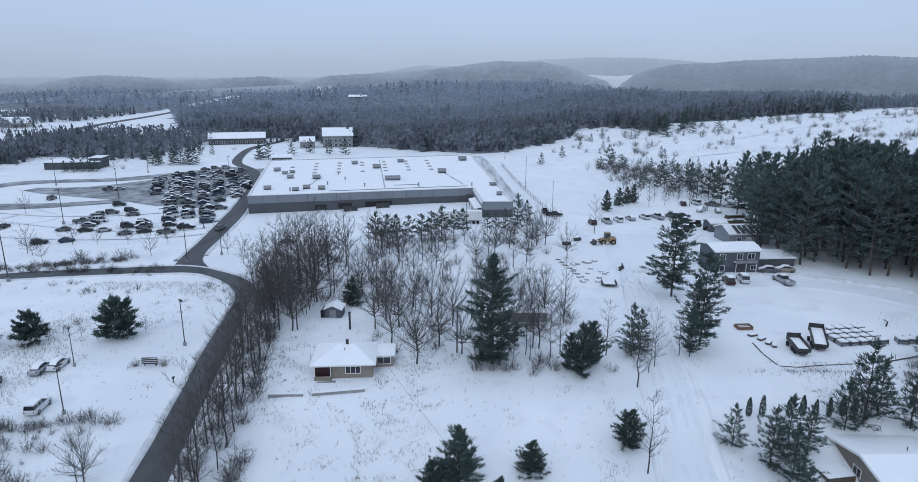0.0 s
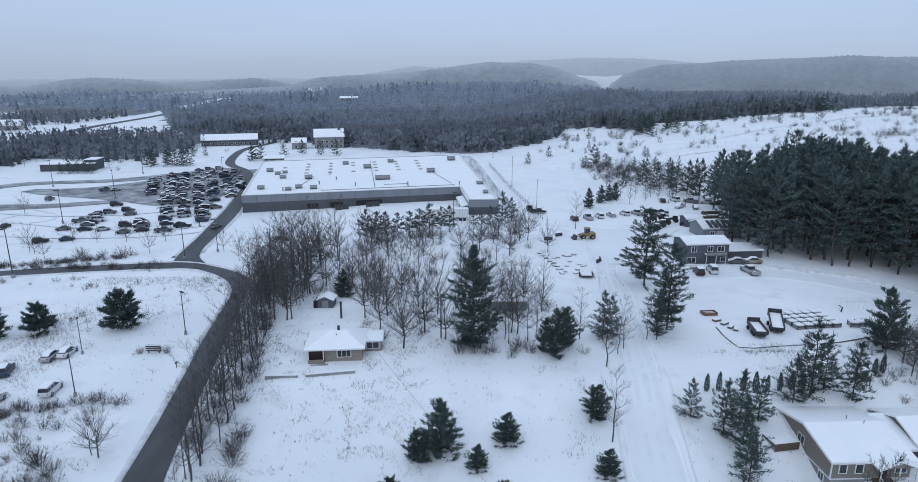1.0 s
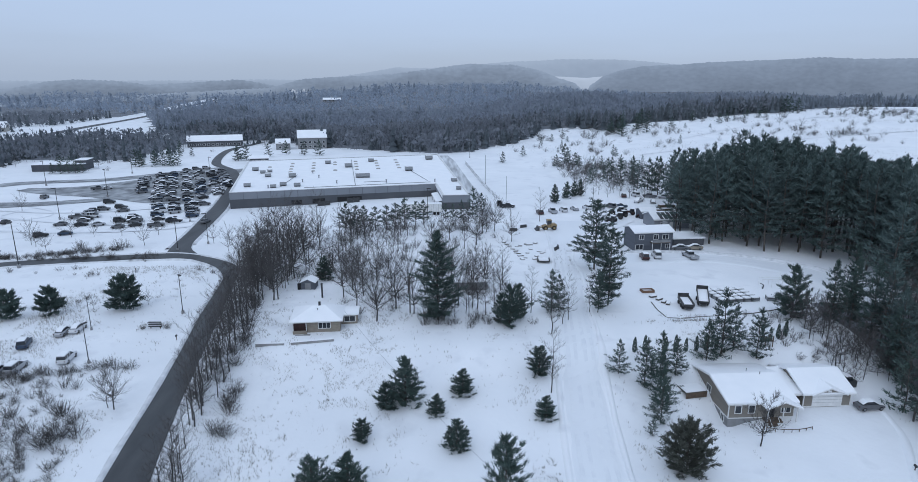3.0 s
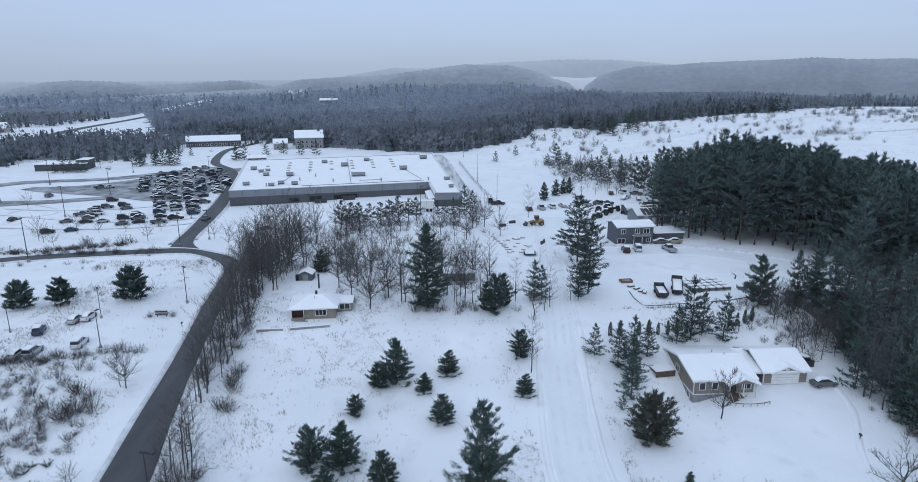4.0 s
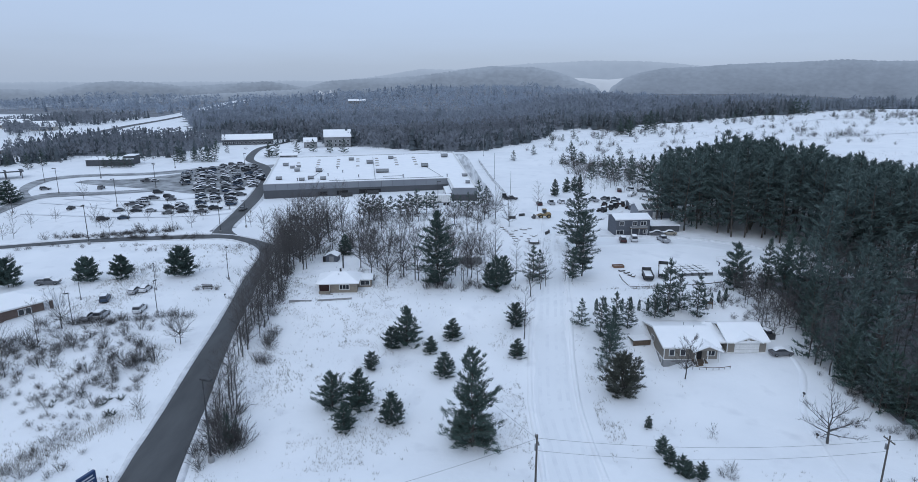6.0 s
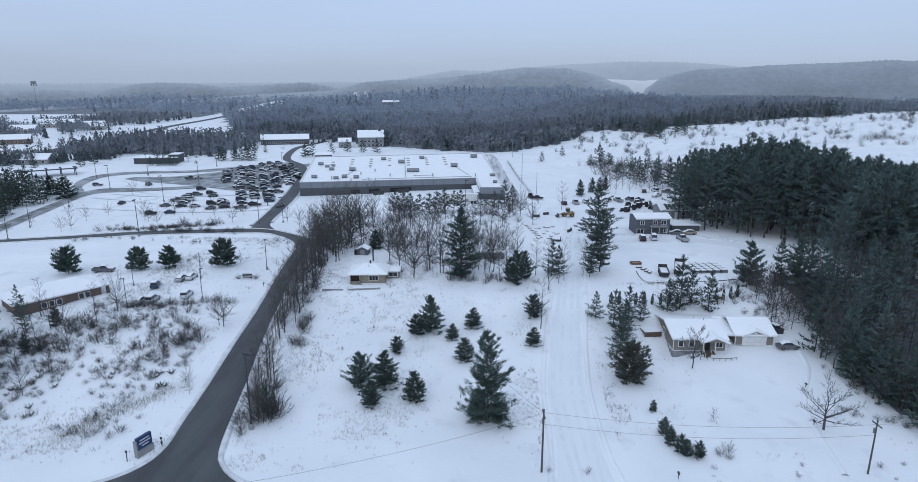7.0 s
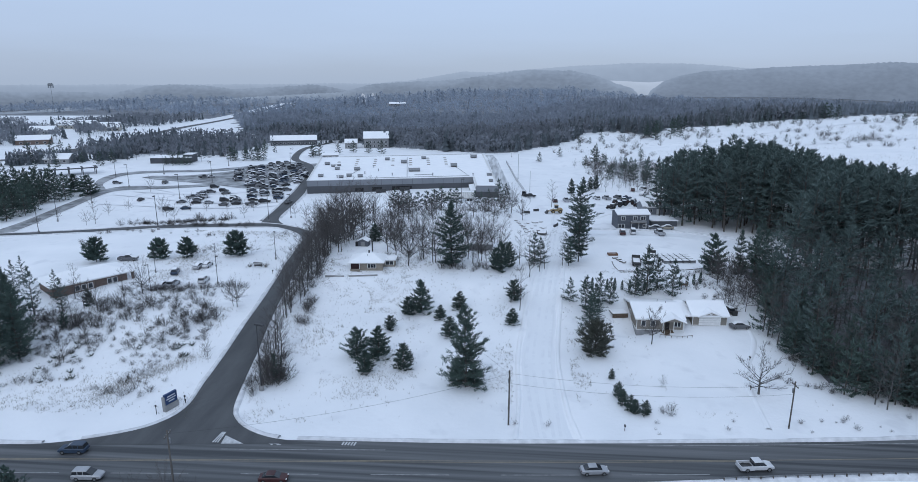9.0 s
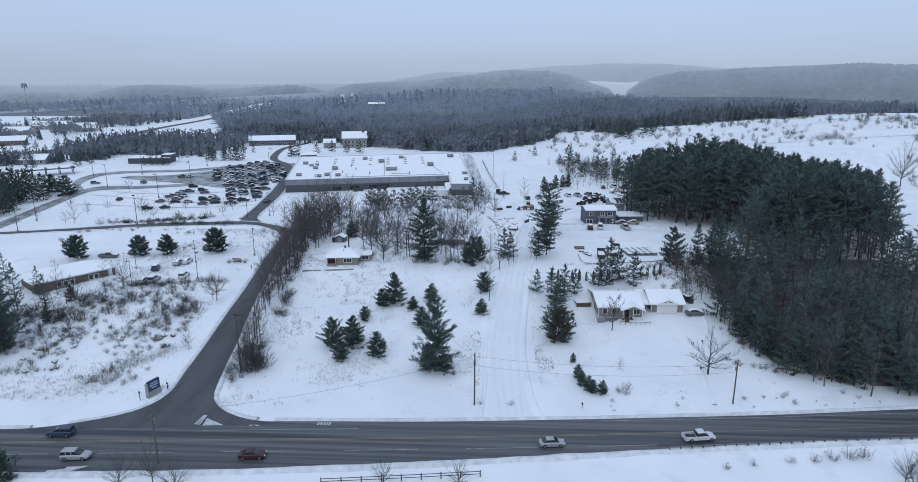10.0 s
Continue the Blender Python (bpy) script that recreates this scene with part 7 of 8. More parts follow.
for z in (0.55, 0.95, 1.35):
    part("slat", box(-1.4, 1.4, -0.3, -0.1, z - 0.1, z + 0.1, bevel=0.02), DARK_STEEL, notice)
    part("snow_strip", box(-1.35, 1.35, -0.29, -0.11, z + 0.1, z + 0.16, bevel=0.02), ROOF_SNOW, notice, "strip of snow on a slat")
for px in (-1.0, 1.0):
    part("post", box(px - 0.08, px + 0.08, -0.08, 0.08, -0.4, 0.4), WOOD, notice)
for x, y in ((68.0, 38.3), (41.2, 22.6), (72.2, 50.5), (-46.6, 90.5)):
    t = thing("mailbox", "dark mailbox on a post half sunk in snow", "mailbox", pose(x, y, gz(x, y)), "mailboxes")
    part("post", box(-0.05, 0.05, -0.05, 0.05, -0.3, 0.8), WOOD, t)
    part("box", box(-0.14, 0.14, -0.28, 0.28, 0.8, 1.12, bevel=0.05), DARK_STEEL, t)

guard = thing("guardrail", "galvanised steel guardrail along the highway shoulder", "guardrail")
V, F = [], []
gxs = np.arange(53.5, 330, 1.9)
prof_ = ((-0.02, 0.48), (-0.10, 0.56), (-0.02, 0.63), (-0.10, 0.70), (-0.02, 0.78))
for x in gxs:
    y = float(south_edge(x)) - 0.7
    for a, z in prof_:
        V.append((x, y - a, gz(x, y) + z + 0.12))
m = len(prof_)
for i in range(len(gxs) - 1):
    for k in range(m - 1):
        F.append((i * m + k, i * m + k + 1, (i + 1) * m + k + 1, (i + 1) * m + k))
mesh_object("beam", V, F, STEEL, guard)
for x in gxs[::1][:90]:
    y = float(south_edge(x)) - 0.85
    part("post", box(x - 0.07, x + 0.07, y - 0.1, y + 0.1, -0.4, gz(x, y) + 0.88), POLE_WOOD, guard)
fence = thing("rail_fence", "low split-rail timber fence along the highway", "fence")
pts = [(x, float(south_edge(x)) - 4.6) for x in np.arange(-1.5, 24, 3.0)]
for i, (x, y) in enumerate(pts):
    part("post", rod((x, y, -0.5), (x, y, gz(x, y) + 1.15), 0.09), POLE_WOOD, fence)
    if i:
        for z in (0.5, 0.95):
            part("rail", rod((*pts[i - 1], gz(*pts[i - 1]) + z), (x, y, gz(x, y) + z), 0.055, n=6), POLE_WOOD, fence)
V, F = [], []
for (x0, y0), (x1, y1) in zip(((30.6, 194), (24.8, 251.7)), ((24.8, 251.7), (19.2, 322))):
    n = int(math.hypot(x1 - x0, y1 - y0) / 3)
    for i in range(n):
        a, b = np.array((x0, y0)) + (np.array((x1, y1)) - (x0, y0)) * i / n, np.array((x0, y0)) + (np.array((x1, y1)) - (x0, y0)) * (i + 1) / n
        za, zb = gz(*a), gz(*b)
        tube(V, F, np.array((*a, za)), np.array((*a, za + 1.8)), 0.05, 0.05, 4)
        for z in (0.5, 1.1, 1.75):
            tube(V, F, np.array((*a, za + z)), np.array((*b, zb + z)), 0.035, 0.035, 3)
tagged(mesh_object("wire_fence", V, F, DARK_STEEL), "dark wire fence beside the snowy lot", "fence")


# ---- planting ----
FULL, BARE_FOOT = "tall full dark white pine with layered branches", "tall pine with a bare lower trunk"
LOPSIDED = ((0, 0.95), (0.12, 1.0), (0.26, 0.72), (0.36, 0.36), (0.42, 0.40), (0.52, 0.66), (0.62, 0.62), (0.72, 0.42), (0.82, 0.40), (0.92, 0.24), (1.0, 0.06))
BIG = [lambda: conifer(11, 20, 0.03, 5.6, 21, puff=1.35, puffs=9, blades=13, width=0.075, label="lopsided tall dark pine with a wide skirt", rough=0.26, limbs=8, gaps=0.08, droop=0.02, shape=LOPSIDED, extra=((0.0, 0.44, 5.6, 0.45), (0.25, 0.40, 4.6, 0.25), (3.3, 0.46, 3.4, 0.4))),
       lambda: conifer(16, 20, 0.06, 5.2, 22, 1.55, 0.5, 1.2, 10, 11, 0.07, label=FULL, rough=0.34, limbs=9, sweep=0.2),
       lambda: conifer(18, 20, 0.14, 5.0, 20, puff=1.1, puffs=10, blades=12, width=0.07, shape=((0, 0.45), (0.12, 0.8), (0.3, 1.0), (0.5, 0.9), (0.7, 0.75), (0.88, 0.42), (1.0, 0.1)), label="tall full pine with a bare lower trunk beside the yard", rough=0.36, limbs=8, droop=-0.1, gaps=0.1),
       lambda: conifer(19, 20, 0.10, 4.6, 19, 1.25, 0.5, 1.5, 6, 9, 0.10, label="tall layered dark pine at the edge of a stand", rough=0.42, limbs=7, gaps=0.12)]
WHITE = [lambda: conifer(12, 20, 0.26, 4.3, 11, 1.7, 0.6, 1.3, 7, 7, 0.105, HAZED_WHITE_PINE, BARE_FOOT),
         lambda: conifer(13, 20, 0.36, 4.3, 10, 1.9, 0.7, 1.3, 7, 7, 0.105, HAZED_WHITE_PINE, BARE_FOOT),
         lambda: conifer(14, 20, 0.18, 4.1, 12, 1.2, 0.5, 1.3, 6, 7, 0.105, HAZED_WHITE_PINE, "tall dark pine in a dense stand"),
         lambda: conifer(15, 20, 0.22, 4.7, 11, 1.8, 0.6, 1.3, 7, 7, 0.105, HAZED_WHITE_PINE, "broad dark pine in a dense stand", lean=0.03),
         lambda: conifer(17, 20, 0.08, 4.5, 13, 1.3, 0.5, 1.3, 6, 7, 0.105, HAZED_WHITE_PINE, "full dark pine branched to the ground")]
YP = "dense young dark green pine standing in snow"
YOUNG = [lambda: conifer(21, 6, 0.02, 2.3, 12, 1.7, 0.5, 0.62, 9, 12, 0.045, SPRUCE, YP, name="young_pine", rough=0.16, limbs=9, gaps=0.03, sweep=0.24),
         lambda: conifer(22, 6, 0.02, 2.2, 12, 1.45, 0.5, 0.62, 9, 12, 0.045, SPRUCE, YP, name="young_pine", rough=0.18, limbs=9, gaps=0.03, sweep=0.22),
         lambda: conifer(23, 6, 0.04, 2.4, 11, 2.0, 0.45, 0.66, 9, 12, 0.045, NEEDLE, "bushy young pine standing in snow", name="young_pine", rough=0.25, limbs=9, gaps=0.05, sweep=0.26),
         lambda: conifer(24, 6, 0.02, 1.7, 13, 1.6, 0.5, 0.6, 8, 12, 0.045, NEEDLE, "slender dark green pine standing in snow", name="young_pine", rough=0.18, limbs=8, gaps=0.03, sweep=0.22)]
LIGHT = [lambda: conifer(31, 10, 0.06, 3.6, 13, 1.35, 0.6, 0.85, 7, 9, 0.055, SPRUCE, "open-branched pine with visible trunk", rough=0.34, limbs=7, gaps=0.1),
         lambda: conifer(32, 10, 0.08, 3.2, 13, 1.25, 0.6, 0.85, 7, 9, 0.055, NEEDLE, "open-branched pine with visible trunk", rough=0.32, limbs=7, gaps=0.1)]
PLAIN = [lambda: conifer(36, 10, 0.05, 3.0, 10, 1.25, 0.5, 1.0, 5, 7, 0.10, SPRUCE, "dark green pine among snow"),
         lambda: conifer(37, 10, 0.24, 2.7, 8, 1.7, 0.6, 1.0, 5, 8, 0.10, NEEDLE, "dark pine with a bare lower trunk")]
ASPEN = [lambda k=k: bare_tree(40 + k, 12, 2.3 + 0.25 * k, 0.16 + 0.05 * (k % 3), 17, 0.75, "tall slender bare tree in a roadside row", thick=0.85, twigs=6, sides=7) for k in range(5)]
MAPLE = [lambda k=k: bare_tree(50 + k, 13, 5.0 + 0.4 * k, 0.17, 24, 0.9, "spreading bare maple with a broad twig crown", thick=1.1, twigs=8, vase=0.7, sides=9) for k in range(3)]
SHRUB = [lambda k=k: shrub(60 + k, 1.7, 1.35, 24 + 3 * k) for k in range(4)]
SMALL = [lambda k=k: bare_tree(70 + k, 5, 1.9 + 0.3 * k, 0.18, 13, 0.85, "small bare young tree", thick=0.7, twigs=6, vase=0.5, sides=6) for k in range(2)]


def put(fam, key, k, x, y, h, unit_h, wide=1.0):
    k = k % len(fam)
    return plant(f"{key}{k}", fam[k], x, y, h / unit_h, wide=wide)


for k, (x, y, h) in enumerate(((-0.5, 67.1, 9.3), (-3.5, 66.1, 5.0), (4.6, 64.7, 3.9), (8.9, 69.4, 5.0), (7.6, 56.6, 5.3), (-6.6, 58.9, 3.9), (-11.7, 47.1, 7.2), (-7.0, 46.9, 8.0), (-8.4, 40.1, 5.2), (-0.8, 42.3, 6.2), (22.4, 74, 6.1), (21.9, 63.5, 4.3), (11, 37.8, 5.8), (14.2, 37, 4.6), (41.9, 41.3, 2.9), (42, 34.3, 3.9), (42.4, 31.7, 4.0), (43.4, 29.3, 4.1), (45.9, 28.2, 3.7), (44.1, 28.5, 3.6), (-22.4, 118.6, 6.3))):
    put(YOUNG, "young", 3 if k in (0, 14) else (k * 2 + (k // 3)) % 3, x, y, h * (0.8 if 13 < k < 20 else 0.93), 6, 1.1 if 13 < k < 20 else (1.34 if h < 5.5 else 1.22))
for k, (x, y, h) in enumerate(((12.6, 35.8, 17.5), (4.8, 92.6, 19.4))):
    plant(f"big{k}", BIG[k], x, y, h / 20, 0 if k == 0 else None, wide=1.0 if k == 0 else 1.25)
for k, (x, y, h) in enumerate(((18.9, 89.6, 8.6), (17.2, 91.0, 6.4), (21.0, 93.0, 7.6), (28.2, 96, 9.6), (30.0, 97.4, 8.2))):
    put(YOUNG if k < 3 else LIGHT, "young" if k < 3 else "light", 2 if k < 3 else 0, x, y, h, 6 if k < 3 else 10, 0.85 if k < 3 else 1.0)
for k, (x, y, h) in enumerate(((43.9, 124.0, 18.5), (41.1, 100.0, 17.5), (37.9, 95.8, 9.0))):
    plant("big2", BIG[2], x, y, h / 20, 60 * k, wide=1.25 if k == 0 else 1.1)
for k, (x, y, h) in enumerate(((36.4, 74.2, 6.8), (39.9, 70.6, 9.2), (43.6, 73.7, 8.6), (46.3, 73.6, 7.4), (42, 69, 8), (39.8, 62, 8.2), (41, 65.5, 7.5), (56, 78, 13.4), (59, 79.5, 9), (62.3, 77.3, 10.2), (53, 77, 8), (37.5, 59, 3.4))):
    put(LIGHT, "light", k, x, y, h, 10)
plant("cedar", lambda: conifer(33, 8.4, 0.02, 4.0, 18, 2.1, 0.35, 0.95, 7, 17, 0.06, CEDAR, "large brownish-green cedar with a rounded crown", name="cedar_tree", rough=0.12, limbs=9, droop=0.25), 39.8, 51.3, 0.94, wide=1.2)
plant("yard_spruce", lambda: conifer(34, 11, 0.04, 3.9, 13, 1.5, 0.4, 1.2, 6, 20, 0.08, NEEDLE, "tall dense spruce at the edge of the yard", name="spruce_tree", rough=0.22, limbs=7), 76.6, 92.3, 1.05)
for k, (x, y, h) in enumerate(((-104.2, 97.2, 7.4), (-86.7, 101.8, 6.6), (-79.2, 104.5, 6.2), (-64.6, 107.5, 8.0))):
    plant("round_pine%d" % (k % 2), lambda: conifer(35 + k, 7, 0.14, 3.7, 9, 2.4, 0.6, 1.25, 6, 28, 0.085, NEEDLE, "broad round-topped pine beside the parking lot", name="round_pine", rough=0.2, limbs=8), x, y, h / 7)


def arborvitae():
    return column_conifer(81, 2.9, 0.40, NEEDLE, "slim dark columnar arborvitae in a row", "arborvitae", 420, 0.34)


for k in range(17):
    x = 40.6 + 1.9 * k
    y = 79.2 + 0.02 * k + (0.012 * (x - 52) ** 2 if x > 52 else 0)
    if k not in (2, 9, 10, 11, 12):
        plant("arborvitae", arborvitae, x, y, 1.0 + 0.12 * math.sin(k * 2.1))

# pine stand on the east side
frng = random.Random(8)
stand = [(76, 159), (81, 147), (89, 141.5), (98, 135), (107, 130.5), (112, 125), (110, 112), (102, 101), (92, 91), (85, 79), (80, 68), (79.5, 58), (80.5, 48), (84, 40), (90, 33.5), (97, 30), (104, 27.5), (128, 29), (146, 46), (144, 70), (140, 95), (166, 150), (172, 185), (150, 205), (118, 205), (95, 190)]


def inside(poly, x, y):
    c = False
    for (x0, y0), (x1, y1) in zip(poly, poly[1:] + poly[:1]):
        if (y0 > y) != (y1 > y) and x < (x1 - x0) * (y - y0) / (y1 - y0) + x0:
            c = not c
    return c


deep = []
for i in range(26):
    for j in range(36):
        x, y = 74 + i * (5.1 if j > 12 else 3.7) + frng.uniform(-1.6, 1.6) + (j % 2) * 2.5, 26 + j * 5.1 + frng.uniform(-1.6, 1.6)
        if not inside(stand, x, y):
            continue
        south_part = y < 96
        edge = not (inside(stand, x - 9, y) and inside(stand, x, y - 9) and inside(stand, x - 6, y - 6))
        r = frng.random()
        if south_part and r < (0.6 if edge else 0.46):
            fam, key, k, h, uh = ASPEN, "aspen", frng.randint(0, 4), frng.uniform(9, 15), 12
        elif r < 0.93:
            k = frng.choice(((0, 1, 3, 3, 2) if not edge else (0, 3, 2, 2, 4)) if not south_part else (4, 4, 2, 3))
            fam, key, h, uh = WHITE, "white", (frng.uniform(0.9, 1.08) * float(np.interp(x, [80, 110, 122, 140, 170], [23, 27, 28, 22.5, 19])) if not south_part else frng.uniform(12, 19)), 20
        else:
            continue
        if edge or f"{key}{k}" not in PROTO:
            put(fam, key, k, x, y, h, uh, 1.15)
        else:
            deep.append((f"{key}{k}", x, y, h / uh, frng.uniform(0, 360)))
for x, y, h in ((88, 183, 21), (90, 190, 22), (93, 196, 23), (97, 202, 23), (101, 209, 22), (91, 203, 20), (95, 212, 21), (99, 219, 21), (105, 216, 21), (86, 176, 19), (110, 212, 22), (116, 214, 21)):
    put(WHITE, "white", int(x) % 2 * 2 + 1, x, y, h, 20)
grove("pine_stand", "dense dark pine stand with bare trees among it", "woods", deep, bare_below=0.4)
for x, y, h in ((82, 88, 14), (86, 82, 16), (84, 73, 13), (87, 62, 12), (83, 55, 10), (90, 47, 13), (98, 41, 14), (106, 38, 15), (85.5, 87, 15), (89, 93, 16)):
    put(BIG, "big", 3, x, y, h, 20)
saplings = []
for k in range(44):
    x, y = 74 + frng.uniform(0, 12), 70 + frng.uniform(0, 24)
    saplings.append((f"small{k % 2}", x, y, frng.uniform(1.0, 1.8), frng.uniform(0, 360)))

# trees by the yard and behind it
for k, (x, y, h) in enumerate(((79, 252.5, 10), (83, 260, 11), (85, 247, 12), (89, 242, 13), (76, 261, 8), (73, 254, 7), (92, 250, 12), (87, 268, 10), (95, 262, 11), (80, 272, 8), (75, 315, 9), (79, 306, 6), (84, 300, 6), (88, 292, 7), (96, 285, 8), (104, 276, 9), (94, 236, 14), (100, 244, 13), (88, 232, 14), (95, 226, 16), (102, 222, 17), (106, 212, 18), (110, 250, 11), (118, 262, 10), (143, 447, 14), (158, 450, 14), (149, 433, 13), (139, 452, 12), (165, 455, 12))):
    put(PLAIN if k % 3 else WHITE, "plain" if k % 3 else "white", 0 if k % 3 else 4, x, y, h, 10 if k % 3 else 20)
for k, (x, y, h) in enumerate(((50, 214, 7.5), (56.5, 222.7, 7), (60.5, 227, 6.5), (63.5, 229, 7))):
    put(YOUNG, "young", 3, x, y, h, 6)
for k in range(34):
    x, y = 62 + frng.uniform(0, 40), 234 + frng.uniform(0, 44)
    saplings.append((f"small{k % 2}", x, y, frng.uniform(1.0, 1.8), frng.uniform(0, 360)))
# fields in the north-east
brush = list(saplings)
for k in range(150):
    u = frng.random()
    x, y = 64 + 60 * u + frng.uniform(-6, 6), 300 - 50 * u + frng.uniform(-26, 30)
    brush.append((f"small{k % 2}" if k % 3 == 0 else f"shrub{k % 4}", x, y, frng.uniform(0.6, 1.5) if k % 3 == 0 else frng.uniform(1.2, 2.6), frng.uniform(0, 360)))
for k in range(420):
    x, y = frng.uniform(30, 520), frng.uniform(255, 660)
    if y > float(wood_edge(x)) - 4 or (x < 62 and y < 352) or noise.noise((x * 0.02, y * 0.02, 8.0)) < -0.12:
        continue
    if k % 9 == 0:
        put(PLAIN, "plain", 0, x, y, frng.uniform(3, 6), 10, 1.3)
    elif k % 9 == 1:
        brush.append(("small0", x, y, frng.uniform(0.8, 1.3), frng.uniform(0, 360)))
    else:
        brush.append((f"shrub{k % 4}", x, y, frng.uniform(0.9, 2.4), frng.uniform(0, 360)))
for x, y, h in ((153, 440, 12), (136, 430, 13), (130, 434, 11), (243, 488, 9), (278, 502, 10), (300, 508, 15), (306, 512, 14), (312, 510, 13), (170, 452, 6), (205, 470, 8), (345, 470, 7), (330, 430, 6)):
    put(PLAIN, "plain", 0, x, y, h, 10, 1.2)
for k in range(900):
    x, y = frng.uniform(60, 460), frng.uniform(330, 600)
    if y < float(wood_edge(x)) - 6 and noise.noise((x * 0.035, y * 0.035, 21.0)) > 0.08:
        brush.append(("plain0" if k % 7 == 0 else f"shrub{k % 4}", x, y, frng.uniform(0.3, 0.7) if k % 7 == 0 else frng.uniform(1.3, 3.0), frng.uniform(0, 360)))
plant("maple0", MAPLE[0], 221, 222, 1.6)
for x, y in ((228, 222), (236, 236), (243, 230), (250, 242), (231, 230)):
    put(SHRUB, "shrub", int(x), x, y, 3.4, 1.7)

# bare trees of the road row
def west_of(y):
    return float(np.interp(y, [20, 34, 45, 55, 70, 82, 105, 122, 137], [-27, -31.6, -33.2, -34.9, -37.1, -38.6, -42.6, -45.9, -48.4]))


for k in range(68):
    y = 61 + 77 * ((k + frng.random()) / 68)
    x = west_of(y) + 2.2 + frng.uniform(0, 5.4) * min(1, 0.5 + (y - 60) / 60)
    put(ASPEN, "aspen", k, x, y, frng.uniform(8.5, 13.5), 12)
for x, y, h in ((-31.4, 46.6, 10), (-30.2, 45.2, 9), (-29.2, 47, 10), (-30.4, 48.5, 11), (-28.6, 44.6, 8), (-31, 50, 9), (-30.6, 43.4, 8), (-29.6, 49.6, 9.5), (-28.4, 46.4, 8), (-31.6, 53, 8), (-32, 57, 8), (-25.6, 33.4, 9), (-26.6, 34.4, 10), (-24.6, 34.8, 9), (-27.4, 35.6, 9.5), (-25.8, 36.4, 8), (-28, 37.6, 9), (-27, 39, 8)):
    put(ASPEN, "aspen", int(y * 3), x, y, h, 12)
for k in range(70):
    y = 60 + 76 * frng.random()
    brush.append((f"shrub{k % 4}", west_of(y) + 1.6 + frng.uniform(0, 7), y, frng.uniform(1.0, 1.9), frng.uniform(0, 360)))
for x, y, h in ((-30.5, 42.5, 2.6), (-31.4, 41, 2.2), (-29.5, 40.5, 1.6), (-27.4, 45, 2.4)):
    put(SHRUB, "shrub", int(y * 2), x, y, h, 1.7)
for k in range(28):
    y = 106 + 40 * frng.random()
    x = west_of(min(y, 137)) + 2.5 + 13 * frng.random() + max(0, y - 137) * 0.8
    if not (x > -30 and y < 122):
        brush.append((f"aspen{k % 5}" if k % 4 else f"maple{k % 3}", x, y, frng.uniform(1.1, 1.5) if k % 4 else frng.uniform(0.95, 1.25), frng.uniform(0, 360)))
for x, y, h in ((-36, 128, 7), (-34, 148, 7)):
    put(PLAIN, "plain", int(y), x, y, h, 10)
for k, (x, y, h) in enumerate(((-7.5, 92.4, 13.2), (-4.1, 99.2, 12.5), (-14.8, 111, 11.5), (-16.2, 106.3, 11.5), (-0.2, 96, 10), (-11.8, 107, 12), (-12.5, 100, 11.5), (15.5, 146, 10.5), (-6, 112, 11), (-2, 108, 11.5), (-10, 117, 10), (9, 100, 11), (13, 98.5, 11.5), (8, 118, 10), (-15, 122, 10), (19.4, 160, 9), (4, 122, 10))):
    put(MAPLE, "maple", k, x, y, h, 13)
for k, (x, y, h) in enumerate(((26.6, 86, 12), (23.8, 69.5, 11), (14.5, 95, 10), (10.5, 96, 9), (31, 92, 9), (29.5, 90, 8), (24, 96, 9.5), (11, 94, 8), (16.5, 97, 9), (38.8, 98.6, 10), (36.2, 96, 8), (42.4, 104, 9), (38.6, 178, 10.5), (6, 92, 8), (2, 91.5, 7), (8, 91.5, 6))):
    put(ASPEN, "aspen", k, x, y, h, 12)
for k in range(14):
    put(SHRUB, "shrub", k, 1 + frng.uniform(0, 24), 89.5 + frng.uniform(-0.8, 4), frng.uniform(1.5, 3.0), 1.7)
# evergreen row before the store, and trees at its corner
for k in range(9):
    x = -24 + 3.0 * k + frng.uniform(-0.4, 0.4)
    put(PLAIN, "plain", 1, x, 162.5 + 1.3 * k + frng.uniform(-0.8, 0.8), frng.uniform(7.5, 9.5), 10, 1.25)
for x, y, h in ((16.5, 186.5, 11), (19.8, 189.4, 8.5), (7.0, 178.5, 6.5), (9.5, 180, 6), (12.5, 182, 7)):
    put(PLAIN, "plain", int(x), x, y, h, 10)
for k in range(26):
    put(SHRUB if k % 2 else SMALL, "shrub" if k % 2 else "small", k, -24 + 44 * frng.random(), 160 + 12 * frng.random(), frng.uniform(1.8, 3) if k % 2 else frng.uniform(4, 7), 1.7 if k % 2 else 5)
for k, (x, y, h) in enumerate(((-57.8, 156, 6), (-60, 163, 7), (-54, 161, 6.5), (-53, 168, 7), (-58, 172, 6), (-50, 158, 7), (-49, 166, 8))):
    put(SMALL, "small", k, x, y, h, 5)

